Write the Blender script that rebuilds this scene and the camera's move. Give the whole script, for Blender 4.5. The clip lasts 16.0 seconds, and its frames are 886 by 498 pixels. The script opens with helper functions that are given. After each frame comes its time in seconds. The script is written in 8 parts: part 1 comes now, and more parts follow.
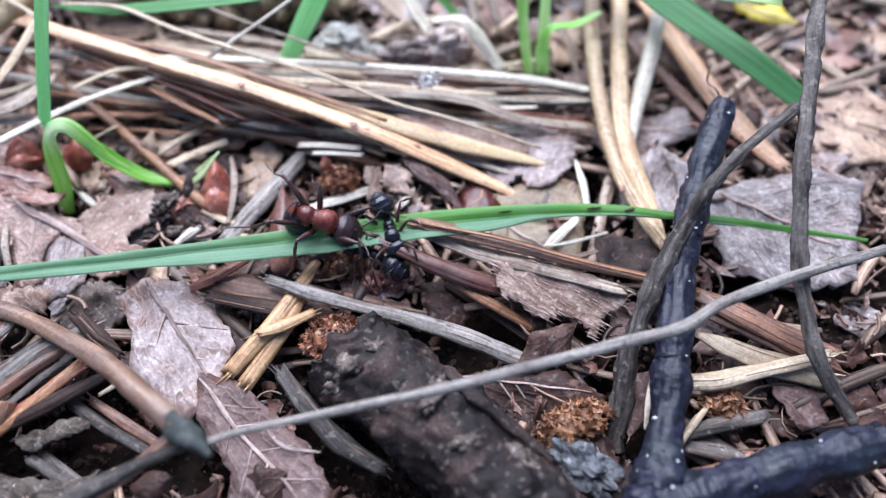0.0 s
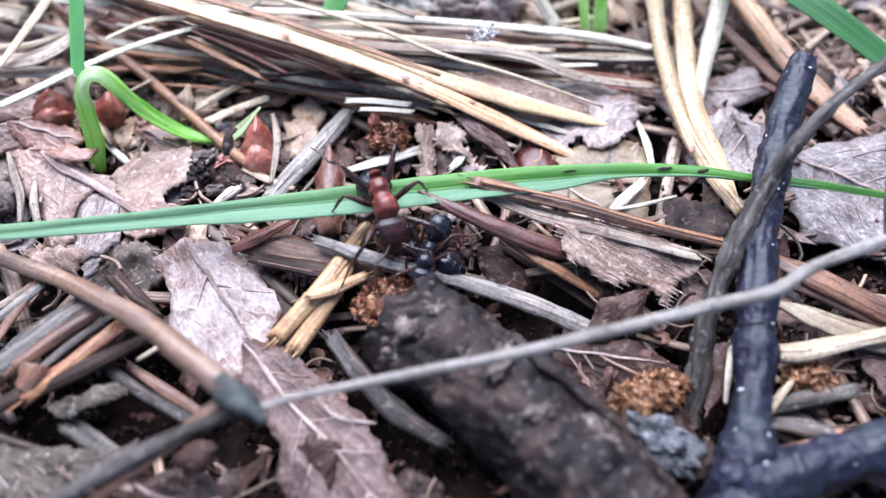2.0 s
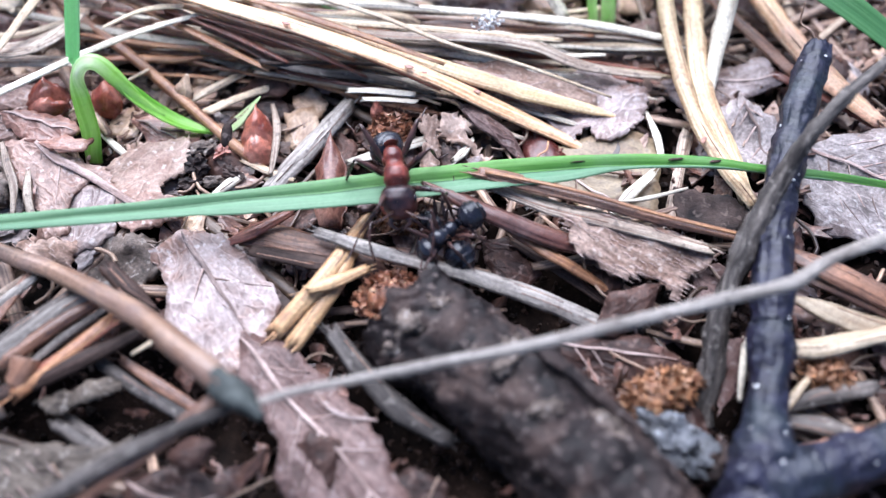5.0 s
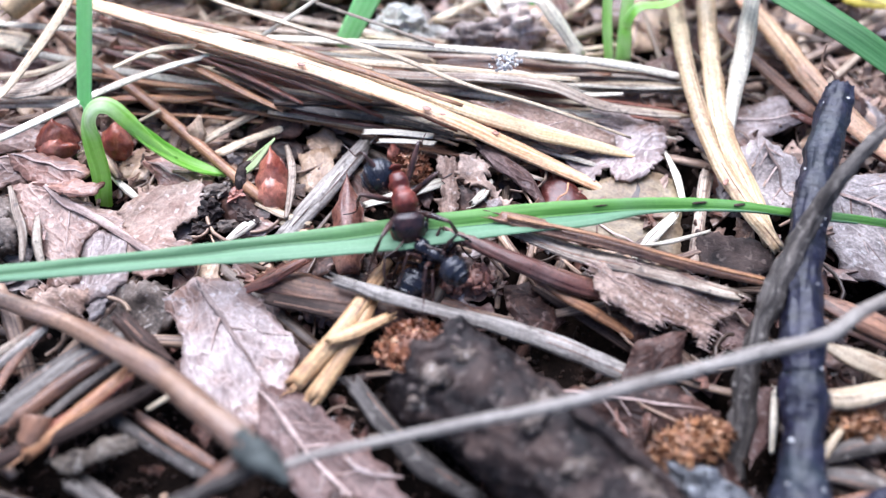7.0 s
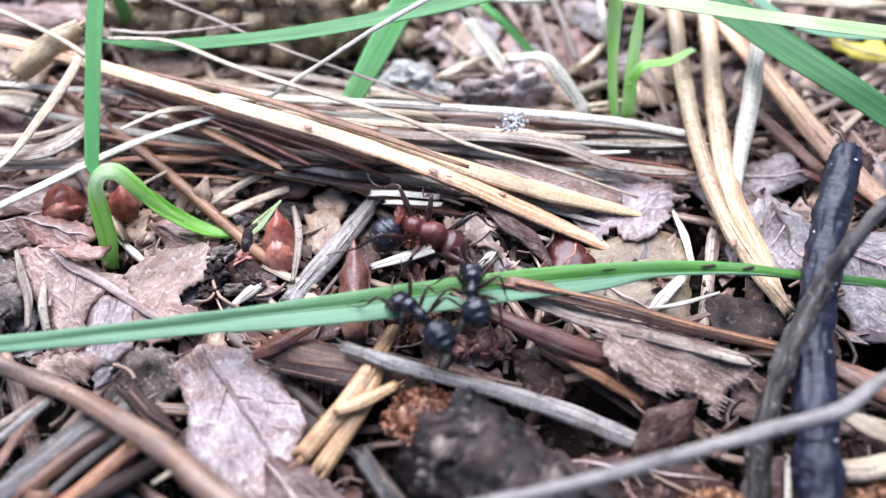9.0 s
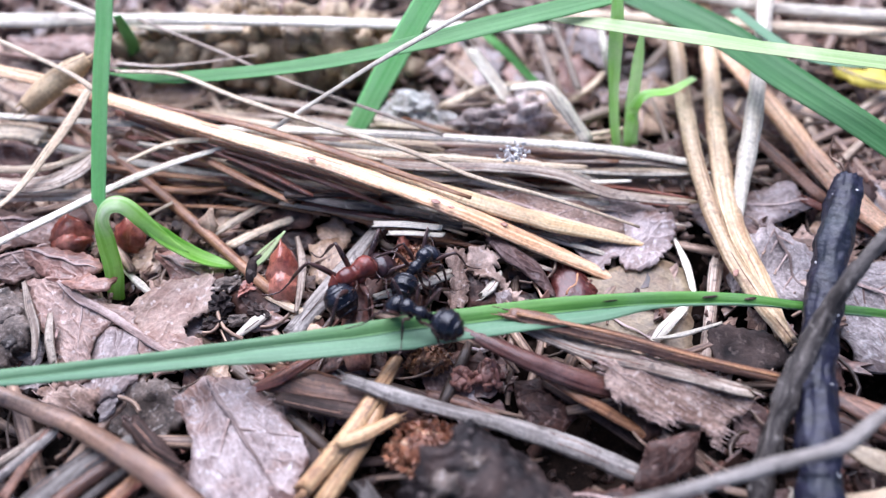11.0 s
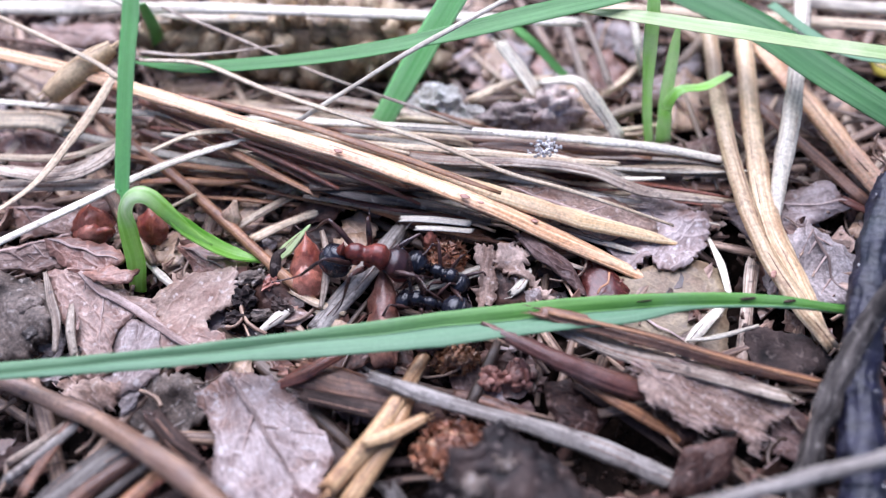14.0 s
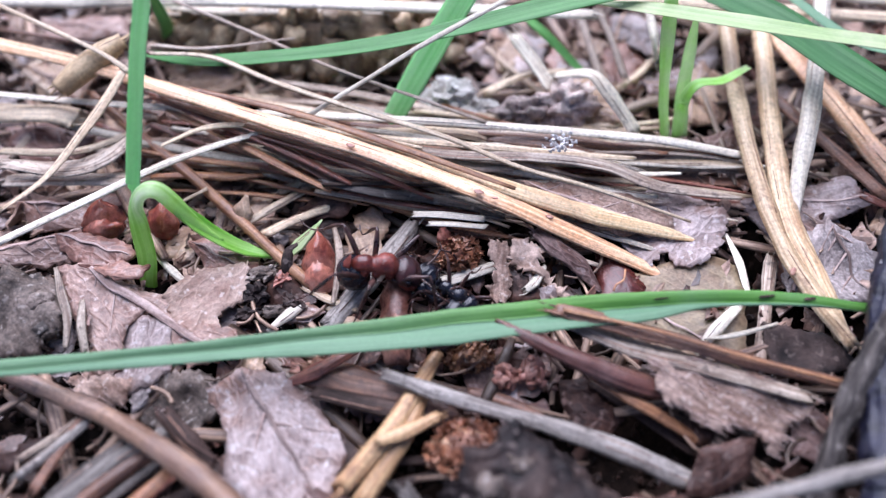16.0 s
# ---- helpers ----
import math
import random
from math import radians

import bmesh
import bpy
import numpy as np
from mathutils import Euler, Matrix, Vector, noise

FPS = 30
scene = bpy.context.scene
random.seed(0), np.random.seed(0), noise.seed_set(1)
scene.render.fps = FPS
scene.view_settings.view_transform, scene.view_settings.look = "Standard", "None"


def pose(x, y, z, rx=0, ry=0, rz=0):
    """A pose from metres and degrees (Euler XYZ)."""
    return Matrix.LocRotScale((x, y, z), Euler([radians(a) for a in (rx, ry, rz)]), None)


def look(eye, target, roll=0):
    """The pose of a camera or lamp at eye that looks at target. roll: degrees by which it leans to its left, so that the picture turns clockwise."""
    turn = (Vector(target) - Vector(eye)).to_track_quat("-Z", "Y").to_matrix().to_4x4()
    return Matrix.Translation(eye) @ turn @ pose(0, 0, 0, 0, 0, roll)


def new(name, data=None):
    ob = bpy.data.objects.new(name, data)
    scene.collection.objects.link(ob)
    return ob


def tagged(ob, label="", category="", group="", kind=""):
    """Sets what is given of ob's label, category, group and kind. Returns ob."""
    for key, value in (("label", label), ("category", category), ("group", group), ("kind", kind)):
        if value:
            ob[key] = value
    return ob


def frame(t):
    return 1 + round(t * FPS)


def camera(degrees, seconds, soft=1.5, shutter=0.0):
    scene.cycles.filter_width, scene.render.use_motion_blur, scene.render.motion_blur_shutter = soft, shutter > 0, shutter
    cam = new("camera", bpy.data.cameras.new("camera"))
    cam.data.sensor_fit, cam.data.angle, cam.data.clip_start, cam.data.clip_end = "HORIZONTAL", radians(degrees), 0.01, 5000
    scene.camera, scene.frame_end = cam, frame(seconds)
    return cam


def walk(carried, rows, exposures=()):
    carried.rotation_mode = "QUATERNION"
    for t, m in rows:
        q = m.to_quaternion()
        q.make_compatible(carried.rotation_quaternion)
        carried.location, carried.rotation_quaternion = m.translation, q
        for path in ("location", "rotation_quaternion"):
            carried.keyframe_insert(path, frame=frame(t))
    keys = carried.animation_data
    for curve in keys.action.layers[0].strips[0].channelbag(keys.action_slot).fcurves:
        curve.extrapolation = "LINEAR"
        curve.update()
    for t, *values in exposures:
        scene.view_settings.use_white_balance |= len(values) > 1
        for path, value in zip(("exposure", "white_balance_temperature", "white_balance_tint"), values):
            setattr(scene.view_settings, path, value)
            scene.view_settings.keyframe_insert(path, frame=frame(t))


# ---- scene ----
cam = camera(61.8, 16.0, soft=1.3)
# one millimetre; the place is a few centimetres of forest floor
MM = 0.001
METRES, EYE, TILT, LEAN, TURN = 28.0 * MM, 46.7 * MM, -58.0, 0.0, 0.0
ROWS = [
    (0.0, 0.0, 0.0, 0.0, 0.0, 0.0, -0.0),
    (0.5, -0.0071, -0.0435, 0.056, 0.03, -0.1, -0.34),
    (1.0, -0.1112, 0.0155, 0.0209, -0.19, -0.13, -0.02),
    (1.5, -0.1167, 0.0366, 0.0056, -0.05, -0.17, -0.21),
    (2.0, -0.1312, 0.1228, -0.0825, 0.26, -0.32, -0.59),
    (2.5, -0.1457, 0.1171, -0.0675, 0.3, -0.39, -0.47),
    (3.0, -0.1255, 0.1258, -0.078, 0.48, -0.47, -0.34),
    (3.5, -0.1339, 0.1232, -0.0637, 0.6, -0.41, -0.13),
    (4.0, -0.1311, 0.1552, -0.1047, 0.73, -0.34, -0.65),
    (6.5, -0.173, 0.2016, -0.0704, -0.1, 0.84, -0.62),
    (7.0, -0.2035, 0.2048, -0.0388, -0.26, 1.15, -0.42),
    (7.5, -0.1953, 0.2003, -0.0087, -0.31, 1.49, -0.32),
    (8.0, -0.1841, 0.195, 0.0231, -0.18, 1.81, 0.07),
    (8.5, -0.1787, 0.2004, 0.0392, -0.09, 2.23, 0.0),
    (9.0, -0.2139, 0.2104, 0.0559, -0.02, 2.89, -0.17),
    (9.5, -0.212, 0.1939, 0.0826, 0.03, 3.38, -0.08),
    (12.0, -0.1937, 0.2008, 0.1018, 1.02, 4.0, -0.23),
    (12.5, -0.2046, 0.2098, 0.1031, 1.09, 3.97, -0.36),
    (13.0, -0.2154, 0.2079, 0.1027, 1.27, 3.95, -0.28),
    (13.5, -0.2162, 0.2289, 0.0844, 1.34, 3.87, -0.76),
    (14.0, -0.2405, 0.2389, 0.0932, 1.45, 3.8, -0.93),
    (14.5, -0.2645, 0.2394, 0.1049, 1.59, 3.66, -1.07),
    (15.0, -0.2709, 0.2457, 0.107, 1.87, 3.57, -1.02),
    (15.5, -0.2606, 0.2673, 0.0784, 1.9, 3.39, -1.37),
    (16.0, -0.2548, 0.2598, 0.0997, 2.03, 3.3, -1.1),
]
walk(cam, [(t, pose(0, 0, EYE, TILT, LEAN, TURN) @ pose(METRES * x, METRES * y, METRES * z, 90 + pitch, roll, yaw)) for t, x, y, z, yaw, pitch, roll in ROWS],
     exposures=[(0.0, 0.68, 5550, 14), (0.5, 1.06, 5570, 14), (3.0, 1.03, 5550, 14), (7.0, 1.07, 5650, 15), (9.0, 0.92, 5650, 15), (12.0, 0.68, 5590, 22), (13.0, 0.66, 5590, 22), (16.0, 0.56, 5610, 22)])
# a close-up lens: sharp on the fight, soft in front of it and behind it
cam.data.dof.use_dof = True
cam.data.dof.focus_distance = 49.0 * MM
cam.data.dof.aperture_fstop = 18.0

# ---- light: an overcast sky over a wood ----
world = bpy.data.worlds.new("overcast_sky")
scene.world = world
world.use_nodes = True
sky = world.node_tree.nodes.new("ShaderNodeTexSky")
sky.sky_type = "NISHITA"
sky.sun_disc = False
sky.sun_elevation, sky.sun_rotation = radians(55), radians(-15)
sky.air_density, sky.dust_density, sky.ozone_density = 1.0, 1.5, 1.5
background = world.node_tree.nodes["Background"]
background.inputs["Strength"].default_value = 0.075
world.node_tree.links.new(sky.outputs[0], background.inputs["Color"])
sun = new("sun", bpy.data.lights.new("sun", "SUN"))
sun.data.energy, sun.data.angle, sun.data.color = 4.6, radians(65), (1.0, 0.985, 0.97)
sun.matrix_world = look((-0.15, 0.55, 0.82), (0, 0, 0))

# ---- materials ----


def material(name, dark, light, rough=0.5, grain=(0.12, 4.5), stain=None, stain_amount=0.5, speck=None, speck_amount=0.6,
             relief=0.35, translucent=0.0, island=False, mottle=0.35, spec=0.5, veins=0.0, gritty=0.28, streak=(0.38, 0.62), weather=0.0, turning=None):
    """Fibres along u and blotches over them, at real size; the grain coordinates are millimetres."""
    m = bpy.data.materials.new(name)
    m.use_nodes = True
    nt = m.node_tree
    n, ln = nt.nodes, nt.links
    bsdf = n["Principled BSDF"]

    def add(kind, **values):
        node = n.new(kind)
        for key, value in values.items():
            node.inputs[key].default_value = value
        return node

    uv = n.new("ShaderNodeTexCoord")
    info = n.new("ShaderNodeObjectInfo")
    geo = n.new("ShaderNodeNewGeometry")
    random_out = geo.outputs["Random Per Island"] if island else info.outputs["Random"]
    shift = add("ShaderNodeVectorMath")
    shift.operation = "MULTIPLY_ADD"
    shift.inputs[1].default_value = (grain[0], grain[1], 1)
    ln.new(uv.outputs["UV"], shift.inputs[0])
    spread = add("ShaderNodeMath")
    spread.operation = "MULTIPLY"
    spread.inputs[1].default_value = 57.0
    ln.new(random_out, spread.inputs[0])
    ln.new(spread.outputs[0], shift.inputs[2])
    fibre = add("ShaderNodeTexNoise", Scale=1.0, Detail=5.0, Roughness=0.65)
    ln.new(shift.outputs[0], fibre.inputs["Vector"])
    ramp = n.new("ShaderNodeValToRGB")
    ramp.color_ramp.elements[0].position, ramp.color_ramp.elements[0].color = streak[0], (*dark, 1)
    ramp.color_ramp.elements[1].position, ramp.color_ramp.elements[1].color = streak[1], (*light, 1)
    ln.new(fibre.outputs["Fac"], ramp.inputs[0])
    colour = ramp.outputs[0]
    if turning:
        # the blade changes its colour along its length, or about one stretch of it
        start, end, deep, fresh, *peak = turning
        other = n.new("ShaderNodeValToRGB")
        other.color_ramp.elements[0].position, other.color_ramp.elements[0].color = streak[0], (*deep, 1)
        other.color_ramp.elements[1].position, other.color_ramp.elements[1].color = streak[1], (*fresh, 1)
        ln.new(fibre.outputs["Fac"], other.inputs[0])
        split = n.new("ShaderNodeSeparateXYZ")
        ln.new(uv.outputs["UV"], split.inputs[0])
        reach = add("ShaderNodeMapRange")
        reach.inputs["From Min"].default_value, reach.inputs["From Max"].default_value = start, end
        ln.new(split.outputs[0], reach.inputs["Value"])
        reached = reach.outputs[0]
        if peak:
            reach.inputs["To Max"].default_value = 2.0
            there = n.new("ShaderNodeMath")
            there.operation = "PINGPONG"
            there.inputs[1].default_value = 1.0
            ln.new(reached, there.inputs[0])
            reached = there.outputs[0]
        turned = n.new("ShaderNodeMix")
        turned.data_type = "RGBA"
        ln.new(reached, turned.inputs["Factor"])
        ln.new(colour, turned.inputs["A"])
        ln.new(other.outputs[0], turned.inputs["B"])
        colour = turned.outputs["Result"]
    # blotches some millimetres wide, in world space
    big = add("ShaderNodeTexNoise", Scale=260.0, Detail=3.0, Roughness=0.6)
    ln.new(geo.outputs["Position"], big.inputs["Vector"])

    def mixed(base, other, factor_socket, low, high, amount):
        span = add("ShaderNodeMapRange")
        span.inputs["From Min"].default_value, span.inputs["From Max"].default_value = low, high
        span.inputs["To Max"].default_value = amount
        ln.new(factor_socket, span.inputs["Value"])
        mix = n.new("ShaderNodeMix")
        mix.data_type = "RGBA"
        ln.new(span.outputs[0], mix.inputs["Factor"])
        ln.new(base, mix.inputs["A"])
        mix.inputs["B"].default_value = (*other, 1)
        return mix.outputs["Result"]

    if stain:
        colour = mixed(colour, stain, big.outputs["Fac"], 0.48, 0.66, stain_amount)
    if speck:
        fine = add("ShaderNodeTexNoise", Scale=1900.0, Detail=2.0)
        ln.new(geo.outputs["Position"], fine.inputs["Vector"])
        colour = mixed(colour, speck, fine.outputs["Fac"], 0.6, 0.68, speck_amount)
    if weather:
        # weathered grey lengths, and short dark flecks along the fibres
        length = n.new("ShaderNodeVectorMath")
        length.operation = "MULTIPLY_ADD"
        length.inputs[1].default_value = (0.30, 0.9, 1)
        ln.new(uv.outputs["UV"], length.inputs[0])
        ln.new(spread.outputs[0], length.inputs[2])
        worn = add("ShaderNodeTexNoise", Scale=1.0, Detail=4.0, Roughness=0.6)
        ln.new(length.outputs[0], worn.inputs["Vector"])
        grey = sum(light) / 3
        colour = mixed(colour, [0.72 * c + 0.18 * grey for c in light], worn.outputs["Fac"], 0.52, 0.64, 0.7 * weather)
        colour = mixed(colour, [0.8 * c for c in dark], worn.outputs["Fac"], 0.45, 0.36, 0.6 * weather)
        short = n.new("ShaderNodeVectorMath")
        short.operation = "MULTIPLY_ADD"
        short.inputs[1].default_value = (0.8, 8.0, 1)
        ln.new(uv.outputs["UV"], short.inputs[0])
        ln.new(spread.outputs[0], short.inputs[2])
        fleck = add("ShaderNodeTexNoise", Scale=1.0, Detail=3.0, Roughness=0.7)
        ln.new(short.outputs[0], fleck.inputs["Vector"])
        colour = mixed(colour, [0.3 * c for c in dark], fleck.outputs["Fac"], 0.60, 0.68, 0.75 * weather)
        colour = mixed(colour, [min(1.25 * c, 0.85) for c in light], fleck.outputs["Fac"], 0.38, 0.30, 0.6 * weather)
    net = None
    if veins:
        # a net of fine veins and cracks, about a millimetre wide
        warp = add("ShaderNodeTexNoise", Scale=0.9, Detail=3.0)
        ln.new(shift.outputs[0], warp.inputs["Vector"])
        bent = n.new("ShaderNodeVectorMath")
        bent.operation = "MULTIPLY_ADD"
        bent.inputs[1].default_value = (1.6, 1.6, 1.6)
        ln.new(warp.outputs["Color"], bent.inputs[0])
        flat_uv = n.new("ShaderNodeVectorMath")
        flat_uv.operation = "MULTIPLY"
        flat_uv.inputs[1].default_value = (0.55, 1.3, 1)
        ln.new(uv.outputs["UV"], flat_uv.inputs[0])
        ln.new(flat_uv.outputs[0], bent.inputs[2])
        cells = n.new("ShaderNodeTexVoronoi")
        cells.feature = "DISTANCE_TO_EDGE"
        cells.inputs["Scale"].default_value = 1.0
        ln.new(bent.outputs[0], cells.inputs["Vector"])
        net = cells.outputs["Distance"]
        colour = mixed(colour, [min(c * 1.45, 0.9) for c in light], net, 0.10, 0.0, 0.55 * veins)
        colour = mixed(colour, [c * 0.35 for c in dark], fibre.outputs["Fac"], 0.36, 0.24, 0.7 * veins)
    tone = add("ShaderNodeMapRange")
    tone.inputs["To Min"].default_value, tone.inputs["To Max"].default_value = 1 - mottle, 1 + mottle
    ln.new(random_out, tone.inputs["Value"])
    hsv = add("ShaderNodeHueSaturation")
    grit = add("ShaderNodeTexNoise", Scale=4200.0, Detail=3.0, Roughness=0.7)
    ln.new(geo.outputs["Position"], grit.inputs["Vector"])
    grain_tone = add("ShaderNodeMapRange")
    grain_tone.inputs["From Min"].default_value, grain_tone.inputs["From Max"].default_value = 0.3, 0.7
    grain_tone.inputs["To Min"].default_value, grain_tone.inputs["To Max"].default_value = 1 - gritty, 1 + gritty
    ln.new(grit.outputs["Fac"], grain_tone.inputs["Value"])
    both_tones = n.new("ShaderNodeMath")
    both_tones.operation = "MULTIPLY"
    ln.new(tone.outputs[0], both_tones.inputs[0])
    ln.new(grain_tone.outputs[0], both_tones.inputs[1])
    ln.new(both_tones.outputs[0], hsv.inputs["Value"])
    ln.new(colour, hsv.inputs["Color"])
    ln.new(hsv.outputs[0], bsdf.inputs["Base Color"])
    gloss = add("ShaderNodeMapRange")
    gloss.inputs["To Min"].default_value, gloss.inputs["To Max"].default_value = max(rough - 0.18, 0.08), min(rough + 0.18, 1)
    ln.new(fibre.outputs["Fac"], gloss.inputs["Value"])
    ln.new(gloss.outputs[0], bsdf.inputs["Roughness"])
    bsdf.inputs["Specular IOR Level"].default_value = spec
    bump = add("ShaderNodeBump", Strength=min(relief * 1.4, 1), Distance=0.00014)
    ln.new(fibre.outputs["Fac"], bump.inputs["Height"])
    pit = add("ShaderNodeTexNoise", Scale=2600.0, Detail=4.0, Roughness=0.7)
    ln.new(geo.outputs["Position"], pit.inputs["Vector"])
    bump2 = add("ShaderNodeBump", Strength=relief * 0.8, Distance=0.00008)
    ln.new(pit.outputs["Fac"], bump2.inputs["Height"])
    ln.new(bump.outputs[0], bump2.inputs["Normal"])
    ln.new(bump2.outputs[0], bsdf.inputs["Normal"])
    if net:
        rise = add("ShaderNodeMapRange")
        rise.inputs["From Max"].default_value = 0.22
        ln.new(net, rise.inputs["Value"])
        bump3 = add("ShaderNodeBump", Strength=0.55 * veins, Distance=0.00016)
        bump3.invert = True
        ln.new(rise.outputs[0], bump3.inputs["Height"])
        ln.new(bump2.outputs[0], bump3.inputs["Normal"])
        ln.new(bump3.outputs[0], bsdf.inputs["Normal"])
    if translucent:
        thin = n.new("ShaderNodeBsdfTranslucent")
        pale = add("ShaderNodeGamma", Gamma=0.5)
        ln.new(hsv.outputs[0], pale.inputs["Color"])
        ln.new(pale.outputs[0], thin.inputs["Color"])
        both = n.new("ShaderNodeMixShader")
        both.inputs[0].default_value = translucent
        ln.new(bsdf.outputs[0], both.inputs[1])
        ln.new(thin.outputs[0], both.inputs[2])
        ln.new(both.outputs[0], n["Material Output"].inputs["Surface"])
    return m


GOLD = material("gold_straw", (0.45, 0.22, 0.10), (0.75, 0.53, 0.325), 0.4, stain=(0.58, 0.33, 0.23), stain_amount=0.6, speck=(0.22, 0.08, 0.05), speck_amount=0.35, weather=0.3)
LEMON = material("pale_gold_straw", (0.68, 0.43, 0.20), (0.88, 0.70, 0.43), 0.4, stain=(0.62, 0.38, 0.22), stain_amount=0.5, speck=(0.3, 0.13, 0.08), speck_amount=0.3, weather=0.2)
AMBER = material("amber_straw", (0.24, 0.088, 0.036), (0.52, 0.275, 0.135), 0.4, stain=(0.17, 0.065, 0.04), stain_amount=0.6, speck=(0.12, 0.05, 0.035), speck_amount=0.4, weather=0.4)
PALE = material("pale_straw", (0.40, 0.28, 0.165), (0.71, 0.585, 0.415), 0.44, stain=(0.38, 0.25, 0.16), stain_amount=0.4, speck=(0.2, 0.12, 0.08), speck_amount=0.4, weather=0.4)
STALK = material("dry_grass_stalk", (0.40, 0.25, 0.125), (0.71, 0.55, 0.35), 0.42, stain=(0.36, 0.20, 0.11), stain_amount=0.45, speck=(0.2, 0.1, 0.06), speck_amount=0.45, weather=0.3)
FORKGOLD = material("spotted_golden_stalk", (0.34, 0.175, 0.075), (0.66, 0.44, 0.225), 0.42, stain=(0.30, 0.14, 0.07), stain_amount=0.5, speck=(0.16, 0.07, 0.04), speck_amount=0.5, weather=0.25)
WHITE = material("bleached_straw", (0.48, 0.40, 0.30), (0.76, 0.70, 0.57), 0.44, stain=(0.48, 0.39, 0.29), stain_amount=0.4, speck=(0.22, 0.18, 0.14), speck_amount=0.4, weather=0.35)
GREY = material("weathered_straw", (0.18, 0.12, 0.085), (0.54, 0.45, 0.355), 0.5, stain=(0.20, 0.125, 0.09), stain_amount=0.5, speck=(0.06, 0.045, 0.04), weather=0.7, spec=0.35)
BROWN = material("brown_straw", (0.085, 0.036, 0.022), (0.34, 0.175, 0.105), 0.38, stain=(0.06, 0.035, 0.033), stain_amount=0.6, speck=(0.05, 0.03, 0.03), weather=0.7)
RED = material("red_brown_straw", (0.09, 0.026, 0.018), (0.31, 0.108, 0.062), 0.34, stain=(0.12, 0.045, 0.04), stain_amount=0.5, speck=(0.05, 0.025, 0.025), weather=0.6)
BLACK = material("rotten_dark_straw", (0.014, 0.009, 0.007), (0.085, 0.052, 0.042), 0.55, stain=(0.2, 0.14, 0.115), stain_amount=0.35, spec=0.15, weather=0.4)
MAUVE = material("mauve_leaf", (0.175, 0.118, 0.102), (0.40, 0.325, 0.305), 0.45, (0.55, 0.6), stain=(0.23, 0.125, 0.085), stain_amount=0.85, speck=(0.60, 0.55, 0.53), speck_amount=0.55, relief=0.5, mottle=0.2, veins=0.6, spec=0.4)
# olive brown leaf, its colour lowered for the shade close to the lens
NEARSHADE = material("darkened_olive_brown_leaf", (0.045, 0.034, 0.026), (0.135, 0.108, 0.085), 0.6, (0.55, 0.6), stain=(0.05, 0.034, 0.025), stain_amount=0.75, speck=(0.34, 0.30, 0.26), speck_amount=0.45, relief=0.7, mottle=0.15, veins=0.6, spec=0.2, gritty=0.4)
ROSE = material("rosy_brown_leaf", (0.15, 0.082, 0.060), (0.35, 0.24, 0.195), 0.42, (0.55, 0.6), stain=(0.21, 0.105, 0.075), stain_amount=0.7, speck=(0.58, 0.49, 0.45), speck_amount=0.5, relief=0.7, mottle=0.1, veins=0.7, spec=0.4)
RUSSET = material("russet_leaf", (0.13, 0.055, 0.036), (0.32, 0.175, 0.13), 0.38, (0.55, 0.6), stain=(0.10, 0.045, 0.035), stain_amount=0.7, speck=(0.45, 0.35, 0.31), speck_amount=0.4, relief=0.6, mottle=0.15, veins=0.6)
REDLEAF = material("dark_red_leaf", (0.05, 0.012, 0.010), (0.17, 0.045, 0.034), 0.26, (0.5, 0.8), stain=(0.04, 0.015, 0.015), stain_amount=0.6, speck=(0.3, 0.16, 0.13), speck_amount=0.4, relief=0.4)
VEIN = material("leaf_vein", (0.22, 0.14, 0.115), (0.47, 0.36, 0.32), 0.7, (0.3, 2.0), relief=0.3)
UMBER = material("umber_leaf", (0.075, 0.039, 0.032), (0.21, 0.137, 0.12), 0.52, (0.55, 0.6), stain=(0.095, 0.043, 0.033), stain_amount=0.75, speck=(0.4, 0.32, 0.3), speck_amount=0.4, relief=0.6, mottle=0.15, veins=0.6, spec=0.3)
TAN = material("tan_leaf", (0.27, 0.16, 0.095), (0.52, 0.37, 0.25), 0.45, (0.55, 0.6), stain=(0.2, 0.11, 0.085), stain_amount=0.6, speck=(0.6, 0.5, 0.45), speck_amount=0.35, relief=0.5, mottle=0.2, veins=0.6)
PINKTAN = material("pinkish_tan_leaf", (0.20, 0.125, 0.09), (0.42, 0.31, 0.25), 0.5, (0.55, 0.6), stain=(0.24, 0.13, 0.095), stain_amount=0.7, speck=(0.6, 0.52, 0.47), speck_amount=0.5, relief=0.6, mottle=0.1, veins=0.4, spec=0.3)
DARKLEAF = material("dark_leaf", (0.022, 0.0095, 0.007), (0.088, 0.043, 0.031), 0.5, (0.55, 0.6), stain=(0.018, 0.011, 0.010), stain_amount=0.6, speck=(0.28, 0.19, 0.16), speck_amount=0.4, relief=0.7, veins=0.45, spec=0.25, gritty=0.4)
GREYLEAF = material("grey_leaf", (0.16, 0.128, 0.118), (0.42, 0.36, 0.34), 0.55, (0.55, 0.6), stain=(0.20, 0.14, 0.12), stain_amount=0.6, speck=(0.66, 0.61, 0.58), speck_amount=0.5, relief=0.8, mottle=0.2, veins=0.6, spec=0.35, gritty=0.4)
FELT = material("felted_leaf", (0.155, 0.095, 0.070), (0.38, 0.275, 0.22), 0.6, (0.5, 1.6), stain=(0.20, 0.105, 0.07), stain_amount=0.6, speck=(0.55, 0.46, 0.40), speck_amount=0.5, relief=0.7, mottle=0.05, gritty=0.45, spec=0.25)
